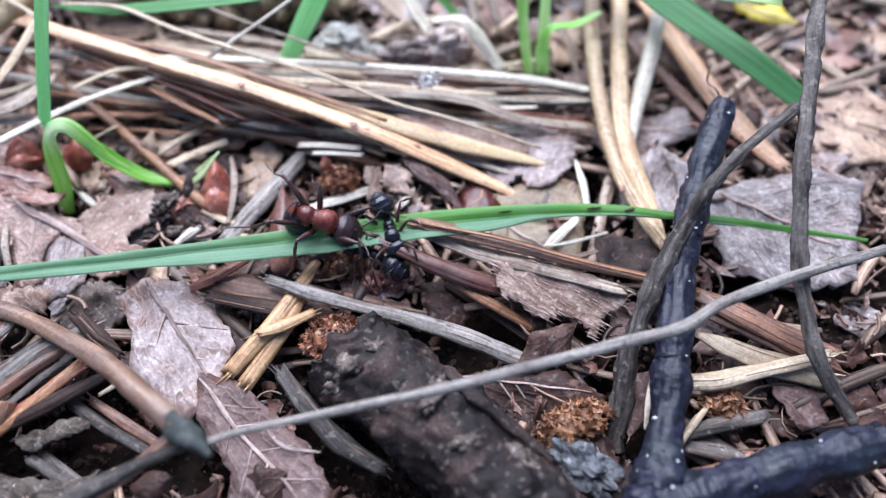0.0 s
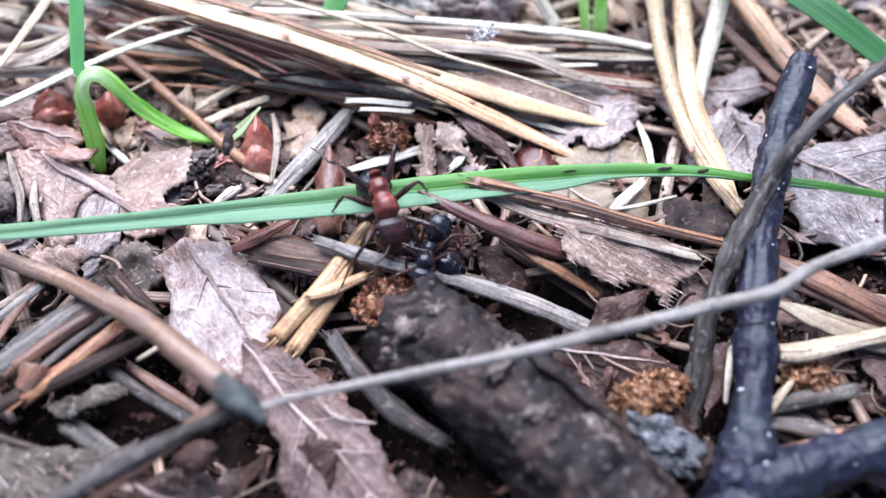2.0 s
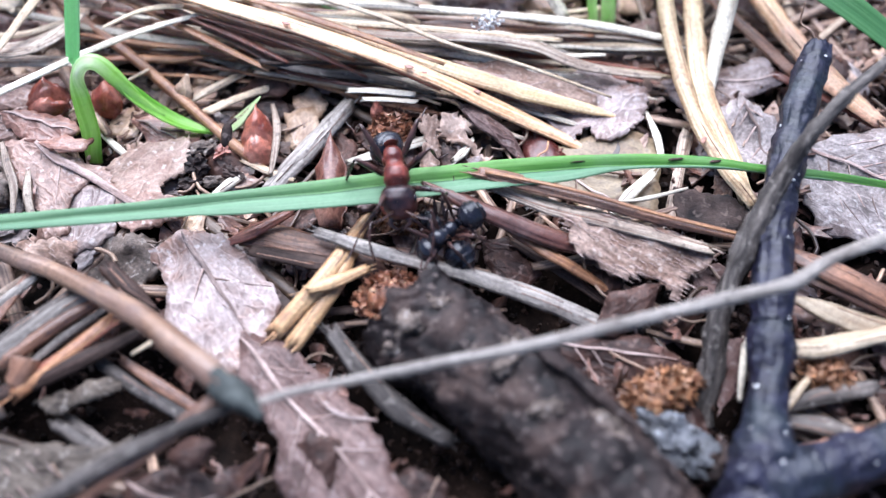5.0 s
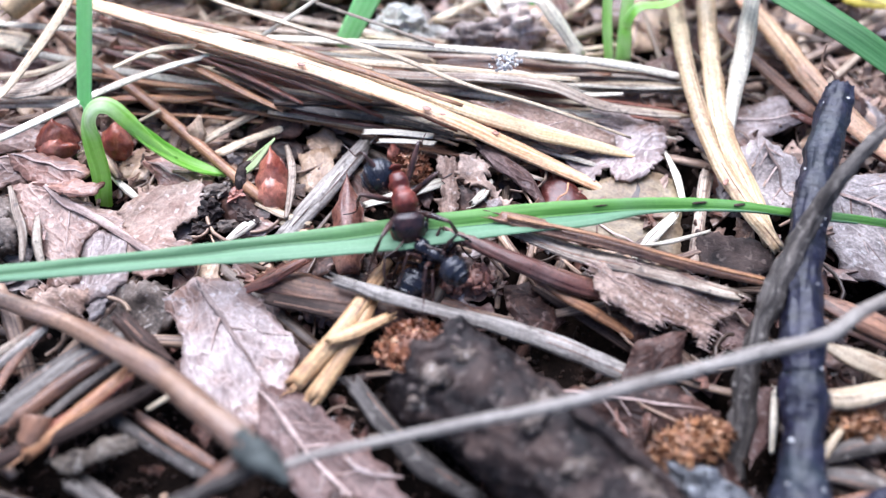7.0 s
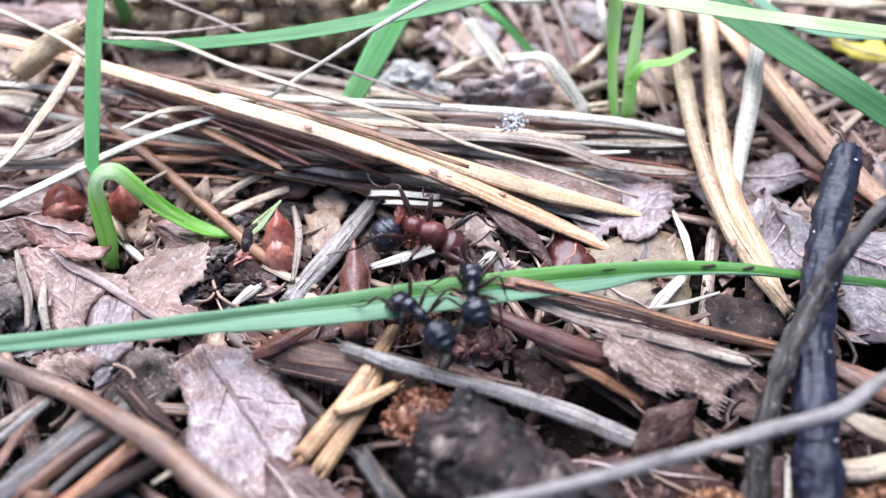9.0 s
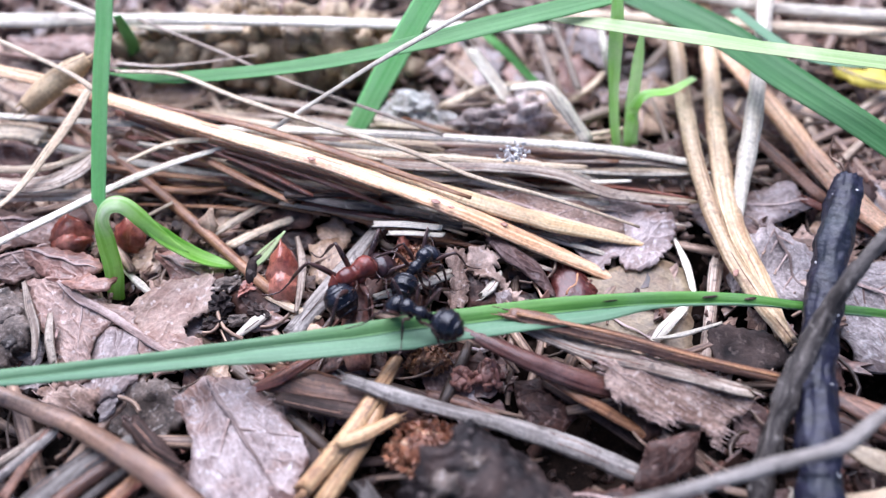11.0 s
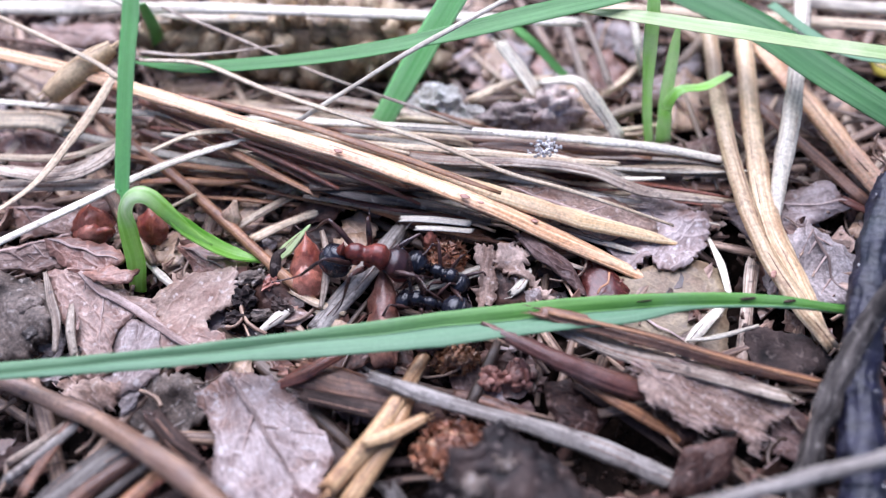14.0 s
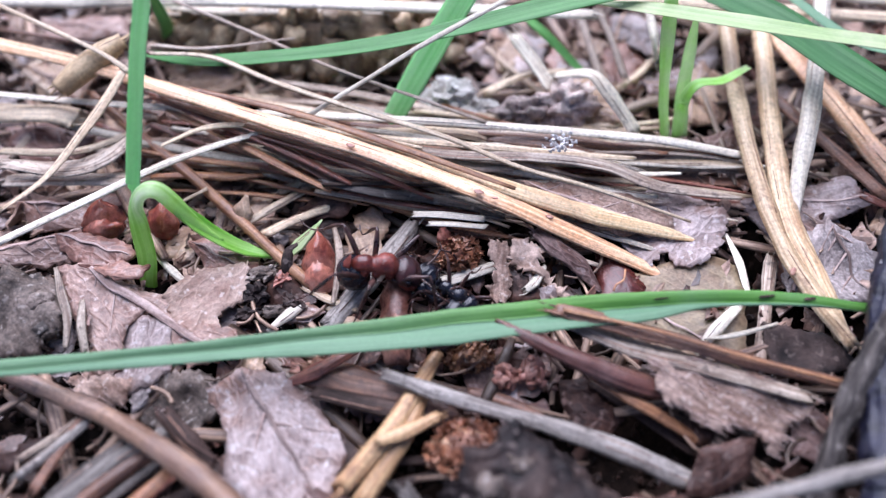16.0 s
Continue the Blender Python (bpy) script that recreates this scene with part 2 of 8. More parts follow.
OLIVE = material("olive_tan_leaf", (0.17, 0.12, 0.065), (0.36, 0.28, 0.175), 0.48, (0.5, 0.5), stain=(0.26, 0.15, 0.10), stain_amount=0.5, speck=(0.14, 0.09, 0.06), speck_amount=0.4, relief=0.3, mottle=0.1, veins=0.3)
PODTAN = material("dry_tan_pod", (0.42, 0.28, 0.14), (0.64, 0.48, 0.29), 0.5, (0.2, 1.0), stain=(0.34, 0.215, 0.11), stain_amount=0.5, relief=0.3, mottle=0.05)
BARK = material("rotten_bark", (0.004, 0.0027, 0.0025), (0.018, 0.0115, 0.0105), 0.7, (0.6, 1.1), stain=(0.115, 0.078, 0.066), stain_amount=0.75, speck=(0.18, 0.135, 0.115), speck_amount=0.45, relief=1.0, spec=0.2)
STICK = material("smooth_dark_bark", (0.0055, 0.0053, 0.012), (0.020, 0.019, 0.040), 0.40, (1.3, 0.6), stain=(0.022, 0.030, 0.038), stain_amount=0.8, speck=(0.08, 0.08, 0.10), speck_amount=0.5, relief=1.0, mottle=0.1, spec=0.4, streak=(0.40, 0.60))
LOG = material("weathered_bark", (0.0055, 0.0036, 0.0036), (0.022, 0.0145, 0.0135), 0.62, (0.5, 0.9), stain=(0.085, 0.055, 0.045), stain_amount=0.85, speck=(0.16, 0.125, 0.11), speck_amount=0.5, relief=1.0, mottle=0.0, spec=0.22, gritty=0.55)
SCAB = material("grey_brown_crumbling_bark", (0.03, 0.021, 0.016), (0.14, 0.105, 0.085), 0.6, (0.8, 0.9), stain=(0.24, 0.19, 0.16), stain_amount=0.6, speck=(0.40, 0.35, 0.31), speck_amount=0.5, relief=1.0, mottle=0.1, gritty=0.55, spec=0.25)
FROST = material("blue_grey_crystalline_bark", (0.035, 0.036, 0.04), (0.15, 0.155, 0.17), 0.45, (1.0, 1.0), stain=(0.03, 0.028, 0.03), stain_amount=0.7, speck=(0.42, 0.43, 0.45), speck_amount=0.6, relief=1.0, gritty=0.5)
DARKTWIG = material("dark_weathered_twig", (0.030, 0.024, 0.021), (0.175, 0.148, 0.130), 0.6, (0.25, 2.0), stain=(0.03, 0.025, 0.023), stain_amount=0.65, speck=(0.36, 0.32, 0.28), speck_amount=0.4, relief=0.9, weather=0.7, spec=0.25)
TWIG = material("weathered_twig", (0.145, 0.125, 0.108), (0.42, 0.375, 0.33), 0.55, (0.2, 3.0), stain=(0.14, 0.11, 0.092), stain_amount=0.5, speck=(0.06, 0.045, 0.04), relief=0.7, weather=0.6, spec=0.35)
BROWNTWIG = material("brown_twig", (0.17, 0.088, 0.052), (0.43, 0.275, 0.185), 0.36, (0.15, 1.4), stain=(0.19, 0.13, 0.12), stain_amount=0.6, speck=(0.06, 0.04, 0.035), speck_amount=0.4, relief=0.5, weather=0.5)
KNOB = material("grey_green_bud", (0.026, 0.029, 0.027), (0.070, 0.077, 0.071), 0.7, (0.7, 0.7), relief=0.7, spec=0.2)
GREEN = material("grass_green", (0.075, 0.25, 0.05), (0.16, 0.40, 0.11), 0.33, (0.05, 3.2), stain=(0.10, 0.33, 0.10), stain_amount=0.4, relief=0.25, translucent=0.18, mottle=0.12, gritty=0.08)
# light shining through the upright blades is put into this brighter green
PALELITGREEN = material("brightened_pale_grass", (0.28, 0.74, 0.25), (0.48, 0.88, 0.44), 0.34, (0.04, 3.6), stain=(0.44, 0.84, 0.40), stain_amount=0.4, relief=0.25, translucent=0.6, mottle=0.06, gritty=0.08)
MINT = material("glaucous_grass", (0.11, 0.235, 0.125), (0.18, 0.31, 0.18), 0.48, (0.04, 3.6), stain=(0.13, 0.25, 0.13), stain_amount=0.4, relief=0.25, translucent=0.15, mottle=0.05, gritty=0.08, spec=0.3)
GREENING = material("greening_grass", (0.115, 0.24, 0.115), (0.18, 0.315, 0.165), 0.46, (0.04, 3.6), stain=(0.13, 0.25, 0.12), stain_amount=0.4, relief=0.2, translucent=0.2, mottle=0.05, gritty=0.08, spec=0.35, turning=(20.0, 36.0, (0.07, 0.215, 0.03), (0.15, 0.345, 0.07)))
YELLOWGREEN = material("yellowing_grass", (0.30, 0.48, 0.16), (0.56, 0.68, 0.34), 0.38, (0.03, 2.4), stain=(0.70, 0.72, 0.46), stain_amount=0.6, relief=0.25, translucent=0.3, mottle=0.1, gritty=0.08)
# lit and shaded copies of grass green: light and shade sit in the base colours
LITLIME = material("lit_green_shoot", (0.40, 0.80, 0.14), (0.62, 0.92, 0.34), 0.32, (0.05, 2.8), stain=(0.82, 0.93, 0.62), stain_amount=0.6, relief=0.2, translucent=0.5, mottle=0.05, gritty=0.08)
SHADEDGREEN = material("shaded_grass", (0.036, 0.13, 0.035), (0.085, 0.215, 0.075), 0.45, (0.05, 3.2), stain=(0.06, 0.175, 0.06), stain_amount=0.4, relief=0.25, translucent=0.2, mottle=0.1, gritty=0.08, spec=0.3)
LITARCHGREEN = material("lit_arching_grass", (0.055, 0.21, 0.045), (0.135, 0.345, 0.11), 0.42, (0.05, 3.2), stain=(0.10, 0.28, 0.08), stain_amount=0.5, relief=0.25, translucent=0.3, mottle=0.05, gritty=0.08, spec=0.35)
SPROUTTIP = material("young_sprout_blade", (0.17, 0.46, 0.04), (0.36, 0.68, 0.13), 0.28, (0.05, 2.6), stain=(0.42, 0.72, 0.20), stain_amount=0.5, relief=0.2, translucent=0.5, mottle=0.0, gritty=0.08)
SPROUT = material("young_sprout", (0.28, 0.60, 0.07), (0.48, 0.80, 0.19), 0.28, (0.05, 2.6), stain=(0.54, 0.82, 0.28), stain_amount=0.5, relief=0.2, translucent=0.5, mottle=0.0, gritty=0.08, turning=(4.8, 9.6, (0.55, 0.78, 0.34), (0.86, 0.92, 0.70), True))
YELLOW = material("yellow_leaf", (0.55, 0.42, 0.04), (0.78, 0.66, 0.12), 0.45, relief=0.3, translucent=0.2)
RUST = material("rust_catkin", (0.12, 0.042, 0.022), (0.38, 0.165, 0.085), 0.45, (1.5, 1.5), stain=(0.10, 0.038, 0.025), stain_amount=0.6, speck=(0.62, 0.44, 0.28), speck_amount=0.6, island=True, mottle=0.55)
OCHRE = material("ochre_catkin", (0.13, 0.052, 0.024), (0.40, 0.20, 0.095), 0.5, (1.5, 1.5), stain=(0.10, 0.04, 0.025), stain_amount=0.5, speck=(0.55, 0.37, 0.22), speck_amount=0.5, island=True, mottle=0.55)
MAROON = material("maroon_catkin", (0.11, 0.035, 0.025), (0.32, 0.13, 0.09), 0.42, (1.5, 1.5), stain=(0.07, 0.03, 0.03), stain_amount=0.5, island=True)
BUD = material("red_bud_scale", (0.25, 0.05, 0.03), (0.56, 0.19, 0.12), 0.17, (0.35, 1.0), stain=(0.60, 0.33, 0.25), stain_amount=0.6, speck=(0.08, 0.025, 0.025), speck_amount=0.5, relief=0.5, translucent=0.45, gritty=0.3, spec=0.8)
BUDBROWN = material("brown_bud_scale", (0.14, 0.042, 0.03), (0.40, 0.17, 0.115), 0.22, (0.5, 1.2), stain=(0.46, 0.28, 0.21), stain_amount=0.6, speck=(0.08, 0.025, 0.025), speck_amount=0.5, relief=0.6, translucent=0.3, gritty=0.35, spec=0.7)
CONE = material("cone_scale", (0.20, 0.125, 0.065), (0.54, 0.41, 0.25), 0.6, (0.8, 0.8), stain=(0.16, 0.10, 0.065), stain_amount=0.6, speck=(0.66, 0.56, 0.40), speck_amount=0.5, mottle=0.35, gritty=0.45)
LICHEN = material("pale_lichen_bark", (0.22, 0.155, 0.135), (0.60, 0.50, 0.44), 0.6, (1.0, 1.0), stain=(0.17, 0.10, 0.085), stain_amount=0.6, speck=(0.75, 0.70, 0.62), speck_amount=0.4, relief=0.8)
CRUST = material("white_lichen_crust", (0.42, 0.39, 0.34), (0.80, 0.78, 0.73), 0.7, (1.0, 1.0), stain=(0.30, 0.24, 0.19), stain_amount=0.5, speck=(0.2, 0.16, 0.13), speck_amount=0.4, relief=1.0, gritty=0.4)
SPOT = material("pale_lenticel", (0.5, 0.48, 0.47), (0.8, 0.78, 0.76), 0.55, relief=0.3)
RUSTSPOT = material("rust_stain", (0.36, 0.155, 0.11), (0.50, 0.27, 0.19), 0.45, relief=0.1)
CHALK = material("stripped_white_straw", (0.52, 0.46, 0.36), (0.74, 0.68, 0.57), 0.45, stain=(0.5, 0.42, 0.32), stain_amount=0.4, relief=0.4, mottle=0.05, gritty=0.2)
MAROONSTRAW = material("maroon_straw", (0.06, 0.02, 0.016), (0.22, 0.09, 0.065), 0.3, stain=(0.24, 0.165, 0.15), stain_amount=0.6, speck=(0.04, 0.02, 0.02), speck_amount=0.4, weather=0.5)
SEED = material("red_brown_seed", (0.22, 0.08, 0.055), (0.52, 0.27, 0.20), 0.4, (1.2, 1.2), stain=(0.13, 0.05, 0.04), stain_amount=0.5, speck=(0.6, 0.42, 0.32), speck_amount=0.3, relief=0.5)
LITTER = material("leaf_crumbs", (0.045, 0.020, 0.015), (0.25, 0.13, 0.095), 0.32, (0.8, 1.6), stain=(0.05, 0.035, 0.03), stain_amount=0.5, speck=(0.45, 0.35, 0.3), speck_amount=0.35, island=True, mottle=0.7, relief=0.5)
CRUMB = material("soil_grains", (0.010, 0.006, 0.005), (0.05, 0.028, 0.02), 0.7, (0.8, 1.6), stain=(0.02, 0.012, 0.01), stain_amount=0.5, speck=(0.12, 0.08, 0.06), speck_amount=0.4, island=True, mottle=0.7, relief=0.5, spec=0.2)
STRAWS = material("straw_bits", (0.09, 0.05, 0.035), (0.40, 0.27, 0.185), 0.45, (0.12, 2.2), stain=(0.09, 0.06, 0.05), stain_amount=0.5, island=True, mottle=0.7)
# paler litter colours that hold the stronger, hazier light of the background
PALESTRAWS = material("brightened_straw_bits", (0.20, 0.13, 0.09), (0.58, 0.46, 0.33), 0.5, (0.12, 2.2), stain=(0.25, 0.16, 0.11), stain_amount=0.5, island=True, mottle=0.5)
PALELITTER = material("brightened_tan_leaf_flakes", (0.13, 0.075, 0.055), (0.40, 0.27, 0.20), 0.5, (0.8, 1.6), stain=(0.13, 0.07, 0.05), stain_amount=0.5, speck=(0.5, 0.42, 0.36), speck_amount=0.4, island=True, mottle=0.6, relief=0.5)
SOIL = material("forest_soil", (0.004, 0.0026, 0.002), (0.018, 0.011, 0.008), 0.95, (0.6, 0.6), stain=(0.04, 0.024, 0.017), stain_amount=0.5, speck=(0.08, 0.05, 0.04), relief=1.0, mottle=0.0, spec=0.1)
ANTRED = material("ant_red_cuticle", (0.085, 0.016, 0.011), (0.24, 0.052, 0.034), 0.36, (0.9, 0.9), stain=(0.045, 0.012, 0.010), stain_amount=0.6, relief=0.35, mottle=0.05, gritty=0.35)
ANTDARKRED = material("ant_dark_red_cuticle", (0.010, 0.007, 0.009), (0.040, 0.014, 0.014), 0.34, (0.8, 0.8), stain=(0.10, 0.022, 0.015), stain_amount=0.6, relief=0.3, mottle=0.05, gritty=0.3)
ANTBLACK = material("ant_black_cuticle", (0.0035, 0.0035, 0.006), (0.012, 0.012, 0.019), 0.24, (0.8, 0.8), stain=(0.026, 0.027, 0.038), stain_amount=0.5, relief=0.3, mottle=0.05, gritty=0.3)
ANTLEG = material("ant_leg_cuticle", (0.018, 0.010, 0.010), (0.085, 0.040, 0.032), 0.3, (0.8, 0.8), relief=0.3, mottle=0.2, gritty=0.3)

# ---- shapes (all lengths in millimetres) ----
rng = random.Random(7)


def finish(name, verts, faces, mat, uvs=None, parent=None, label="", smooth=True):
    mesh = bpy.data.meshes.new(name)
    mesh.from_pydata([(x * MM, y * MM, z * MM) for x, y, z in verts], [], faces)
    layer = mesh.uv_layers.new(name="grain")
    loops = np.empty(len(mesh.loops), dtype=np.int32)
    mesh.loops.foreach_get("vertex_index", loops)
    table = np.array(uvs if uvs is not None else [(x, y) for x, y, z in verts], dtype=np.float32)
    layer.data.foreach_set("uv", table[loops].ravel())
    mesh.polygons.foreach_set("use_smooth", [smooth] * len(mesh.polygons))
    mesh.materials.append(mat)
    mesh.update()
    ob = new(name, mesh)
    if parent:
        ob.parent = parent
    if label:
        ob["label"] = label
    return ob


def spline(points, steps):
    """Catmull-Rom points through the given ones, with their parameter."""
    p = [Vector(q) for q in points]
    p = [2 * p[0] - p[1], *p, 2 * p[-1] - p[-2]]
    out = []
    for i in range(1, len(p) - 2):
        a, b, c, d = p[i - 1:i + 3]
        for k in range(steps):
            s = k / steps
            out.append((0.5 * (2 * b + (c - a) * s + (2 * a - 5 * b + 4 * c - d) * s * s + (3 * b - a - 3 * c + d) * s ** 3), i - 1 + s))
    out.append((p[-2], len(points) - 1.0))
    return out


def along(values, s):
    if not isinstance(values, (list, tuple)):
        return values
    i = min(int(s), len(values) - 2)
    return values[i] + (values[i + 1] - values[i]) * (s - i)


def frames_of(line, up=Vector((0, 0, 1))):
    out = []
    for i, (p, s) in enumerate(line):
        a, b = line[max(i - 1, 0)][0], line[min(i + 1, len(line) - 1)][0]
        t = (b - a).normalized()
        side = t.cross(up)
        if side.length < 0.15:
            side = t.cross(Vector((0, 1, 0)))
        side.normalize()
        out.append((p, s, t, side, side.cross(t).normalized()))
    return out


def tube_mesh(points, width, flat=0.7, seg=10, steps=7, ridges=0, rough=0.05, ragged=0.0, seed=0, wrinkle=0.0):
    """A stem through the points, `width` wide at each of them, with a bumpy, ridged skin and torn ends."""
    r = random.Random(seed)
    line = frames_of(spline(points, steps))
    verts, uvs, faces = [], [], []
    u = 0.0
    for i, (p, s, t, side, top) in enumerate(line):
        if i:
            u += (p - line[i - 1][0]).length
        w = along(width, s) / 2 * (1 + rough * noise.noise(Vector((u * 0.5, seed * 3.1, 0))) * 2)
        for k in range(seg):
            a = 2 * math.pi * k / seg
            q = 1 + rough * noise.noise(Vector((u * 0.8, k * 1.7, seed * 1.3))) * 1.5
            if ridges:
                q *= 1 + 0.10 * math.cos(ridges * a)
            if wrinkle:
                q *= 1 + wrinkle * (abs(noise.noise(Vector((u * 2.2, math.cos(a) * 1.3, math.sin(a) * 1.3 + seed)))) - 0.6 * max(0.0, noise.noise(Vector((u * 0.9 + 9, math.cos(a) * 0.5, seed)))))
            end = Vector()
            if ragged and i in (0, len(line) - 1):
                end = t * (ragged * w * r.uniform(-1.0, 1.0))
            verts.append(p + side * (math.cos(a) * w * q) + top * (math.sin(a) * w * flat * q) + end)
            uvs.append((u, (a if a < math.pi else 2 * math.pi - a) * w))
    m = len(line)
    for i in range(m - 1):
        for k in range(seg):
            a, b = i * seg + k, i * seg + (k + 1) % seg
            faces.append((a, a + seg, b + seg, b))
    for i in (0, m - 1):
        verts.append(line[i][0].copy())
        uvs.append((0, 0))
        c = len(verts) - 1
        for k in range(seg):
            a, b = i * seg + k, i * seg + (k + 1) % seg
            faces.append((a, b, c) if i == 0 else (b, a, c))
    return verts, faces, uvs


count = [0]


def tube(name, points, width, mat, label="", category="", group="", parent=None, **shape):
    count[0] += 1
    v, f, uv = tube_mesh(points, width, seed=count[0], **shape)
    ob = finish(name, v, f, mat, uv, parent)
    return tagged(ob, label, category, group)


def straw(points, width, mat, label, name="dry_pine_needle", group="fallen needles and straws", **shape):
    shape = {"flat": 0.5, "seg": 12, "ridges": 4, "rough": 0.07, "ragged": 1.0, **shape}
    ob = tube(name, points, width, mat, label, "straw", group, **shape)
    line = frames_of(spline(points, 8))
    r = random.Random(count[0])
    last = len(points) - 1.0
    # torn fibres at the blunt ends
    for end, way in ((0, -1), (len(line) - 1, 1)):
        w = along(width, 0.0 if end == 0 else last)
        if w < 0.42 or mat is CHALK:
            continue
        p, s, t, side, top = line[end]
        for k in range(2 if w < 0.8 else 3):
            a = r.uniform(-0.42, 0.42) * w
            up = r.uniform(-0.05, 0.3) * w * shape["flat"]
            long, spread = r.uniform(0.35, 1.2), r.uniform(-0.2, 0.2)
            q = p + side * a + top * up
            tube("splinter", [q - t * (way * 0.7), q + t * (way * 0.1), q + t * (way * long) + side * spread + top * r.uniform(-0.15, 0.25)],
                 (0.2 * w, 0.17 * w, 0.04), mat, parent=ob, flat=0.5, seg=5, steps=2)
    # fine cracks along the upper side
    wide = max(width) if isinstance(width, (list, tuple)) else width
    if wide > 0.6:
        for k in range(1 if wide < 0.95 else 2):
            i = r.randrange(1, max(len(line) - 9, 2))
            piece = line[i:i + r.randint(6, 16)]
            a = radians(r.uniform(50, 130))
            if len(piece) > 3:
                tube("crack", [p + side * (math.cos(a) * along(width, s) * 0.48) + top * (math.sin(a) * along(width, s) * 0.485 * shape["flat"]) for p, s, t, side, top in piece[::2]],
                     0.07, BROWN, parent=ob, flat=0.5, seg=5, steps=2)
    return ob


def rust_spot(place, size, turn, parent, mat=None):
    lump("rust_spot", place, size, mat or RUSTSPOT, parent=parent, detail=2, rough=0.3, turn=turn)


def blade_mesh(points, width, fold=0.18, thick=0.16, roll=0.0, steps=9, seed=0, ribs=7):
    """A grass blade: a shallow gutter with a rib in the middle and a leaf's thickness. roll turns it about its length, in degrees."""
    line = frames_of(spline(points, steps))
    across = 9
    verts, uvs, faces = [], [], []
    u = 0.0
    for i, (p, s, t, side, top) in enumerate(line):
        if i:
            u += (p - line[i - 1][0]).length
        w = along(width, s) / 2
        turn = Matrix.Rotation(radians(along(roll, s)), 3, t)
        sd, tp = turn @ side, turn @ top
        for layer in (0, 1):
            for k in range(across):
                x = -1 + 2 * k / (across - 1)
                h = fold * w * (abs(x) ** 1.3) + 0.03 * w * math.cos(x * math.pi * ribs) + 0.05 * noise.noise(Vector((u * 0.25, x, seed)))
                q = p + sd * (w * x) + tp * (h - (thick * (1 - 0.75 * abs(x) ** 3) if layer else 0))
                verts.append(q)
                uvs.append((u, x * w))
    ring = across * 2
    for i in range(len(line) - 1):
        b = i * ring
        for k in range(across - 1):
            faces.append((b + k, b + k + 1, b + ring + k + 1, b + ring + k))
            c = b + across
            faces.append((c + k, c + ring + k, c + ring + k + 1, c + k + 1))
        faces.append((b, b + ring, b + ring + across, b + across))
        faces.append((b + across - 1, b + 2 * across - 1, b + ring + 2 * across - 1, b + ring + across - 1))
    for b in (0, (len(line) - 1) * ring):
        for k in range(across - 1):
            quad = (b + k, b + across + k, b + across + k + 1, b + k + 1)
            faces.append(quad if b == 0 else quad[::-1])
    return verts, faces, uvs


def blade(name, points, width, mat, label, category="grass", group="", parent=None, **shape):
    count[0] += 1
    v, f, uv = blade_mesh(points, width, seed=count[0], **shape)
    return tagged(finish(name, v, f, mat, uv, parent), label, category, group)


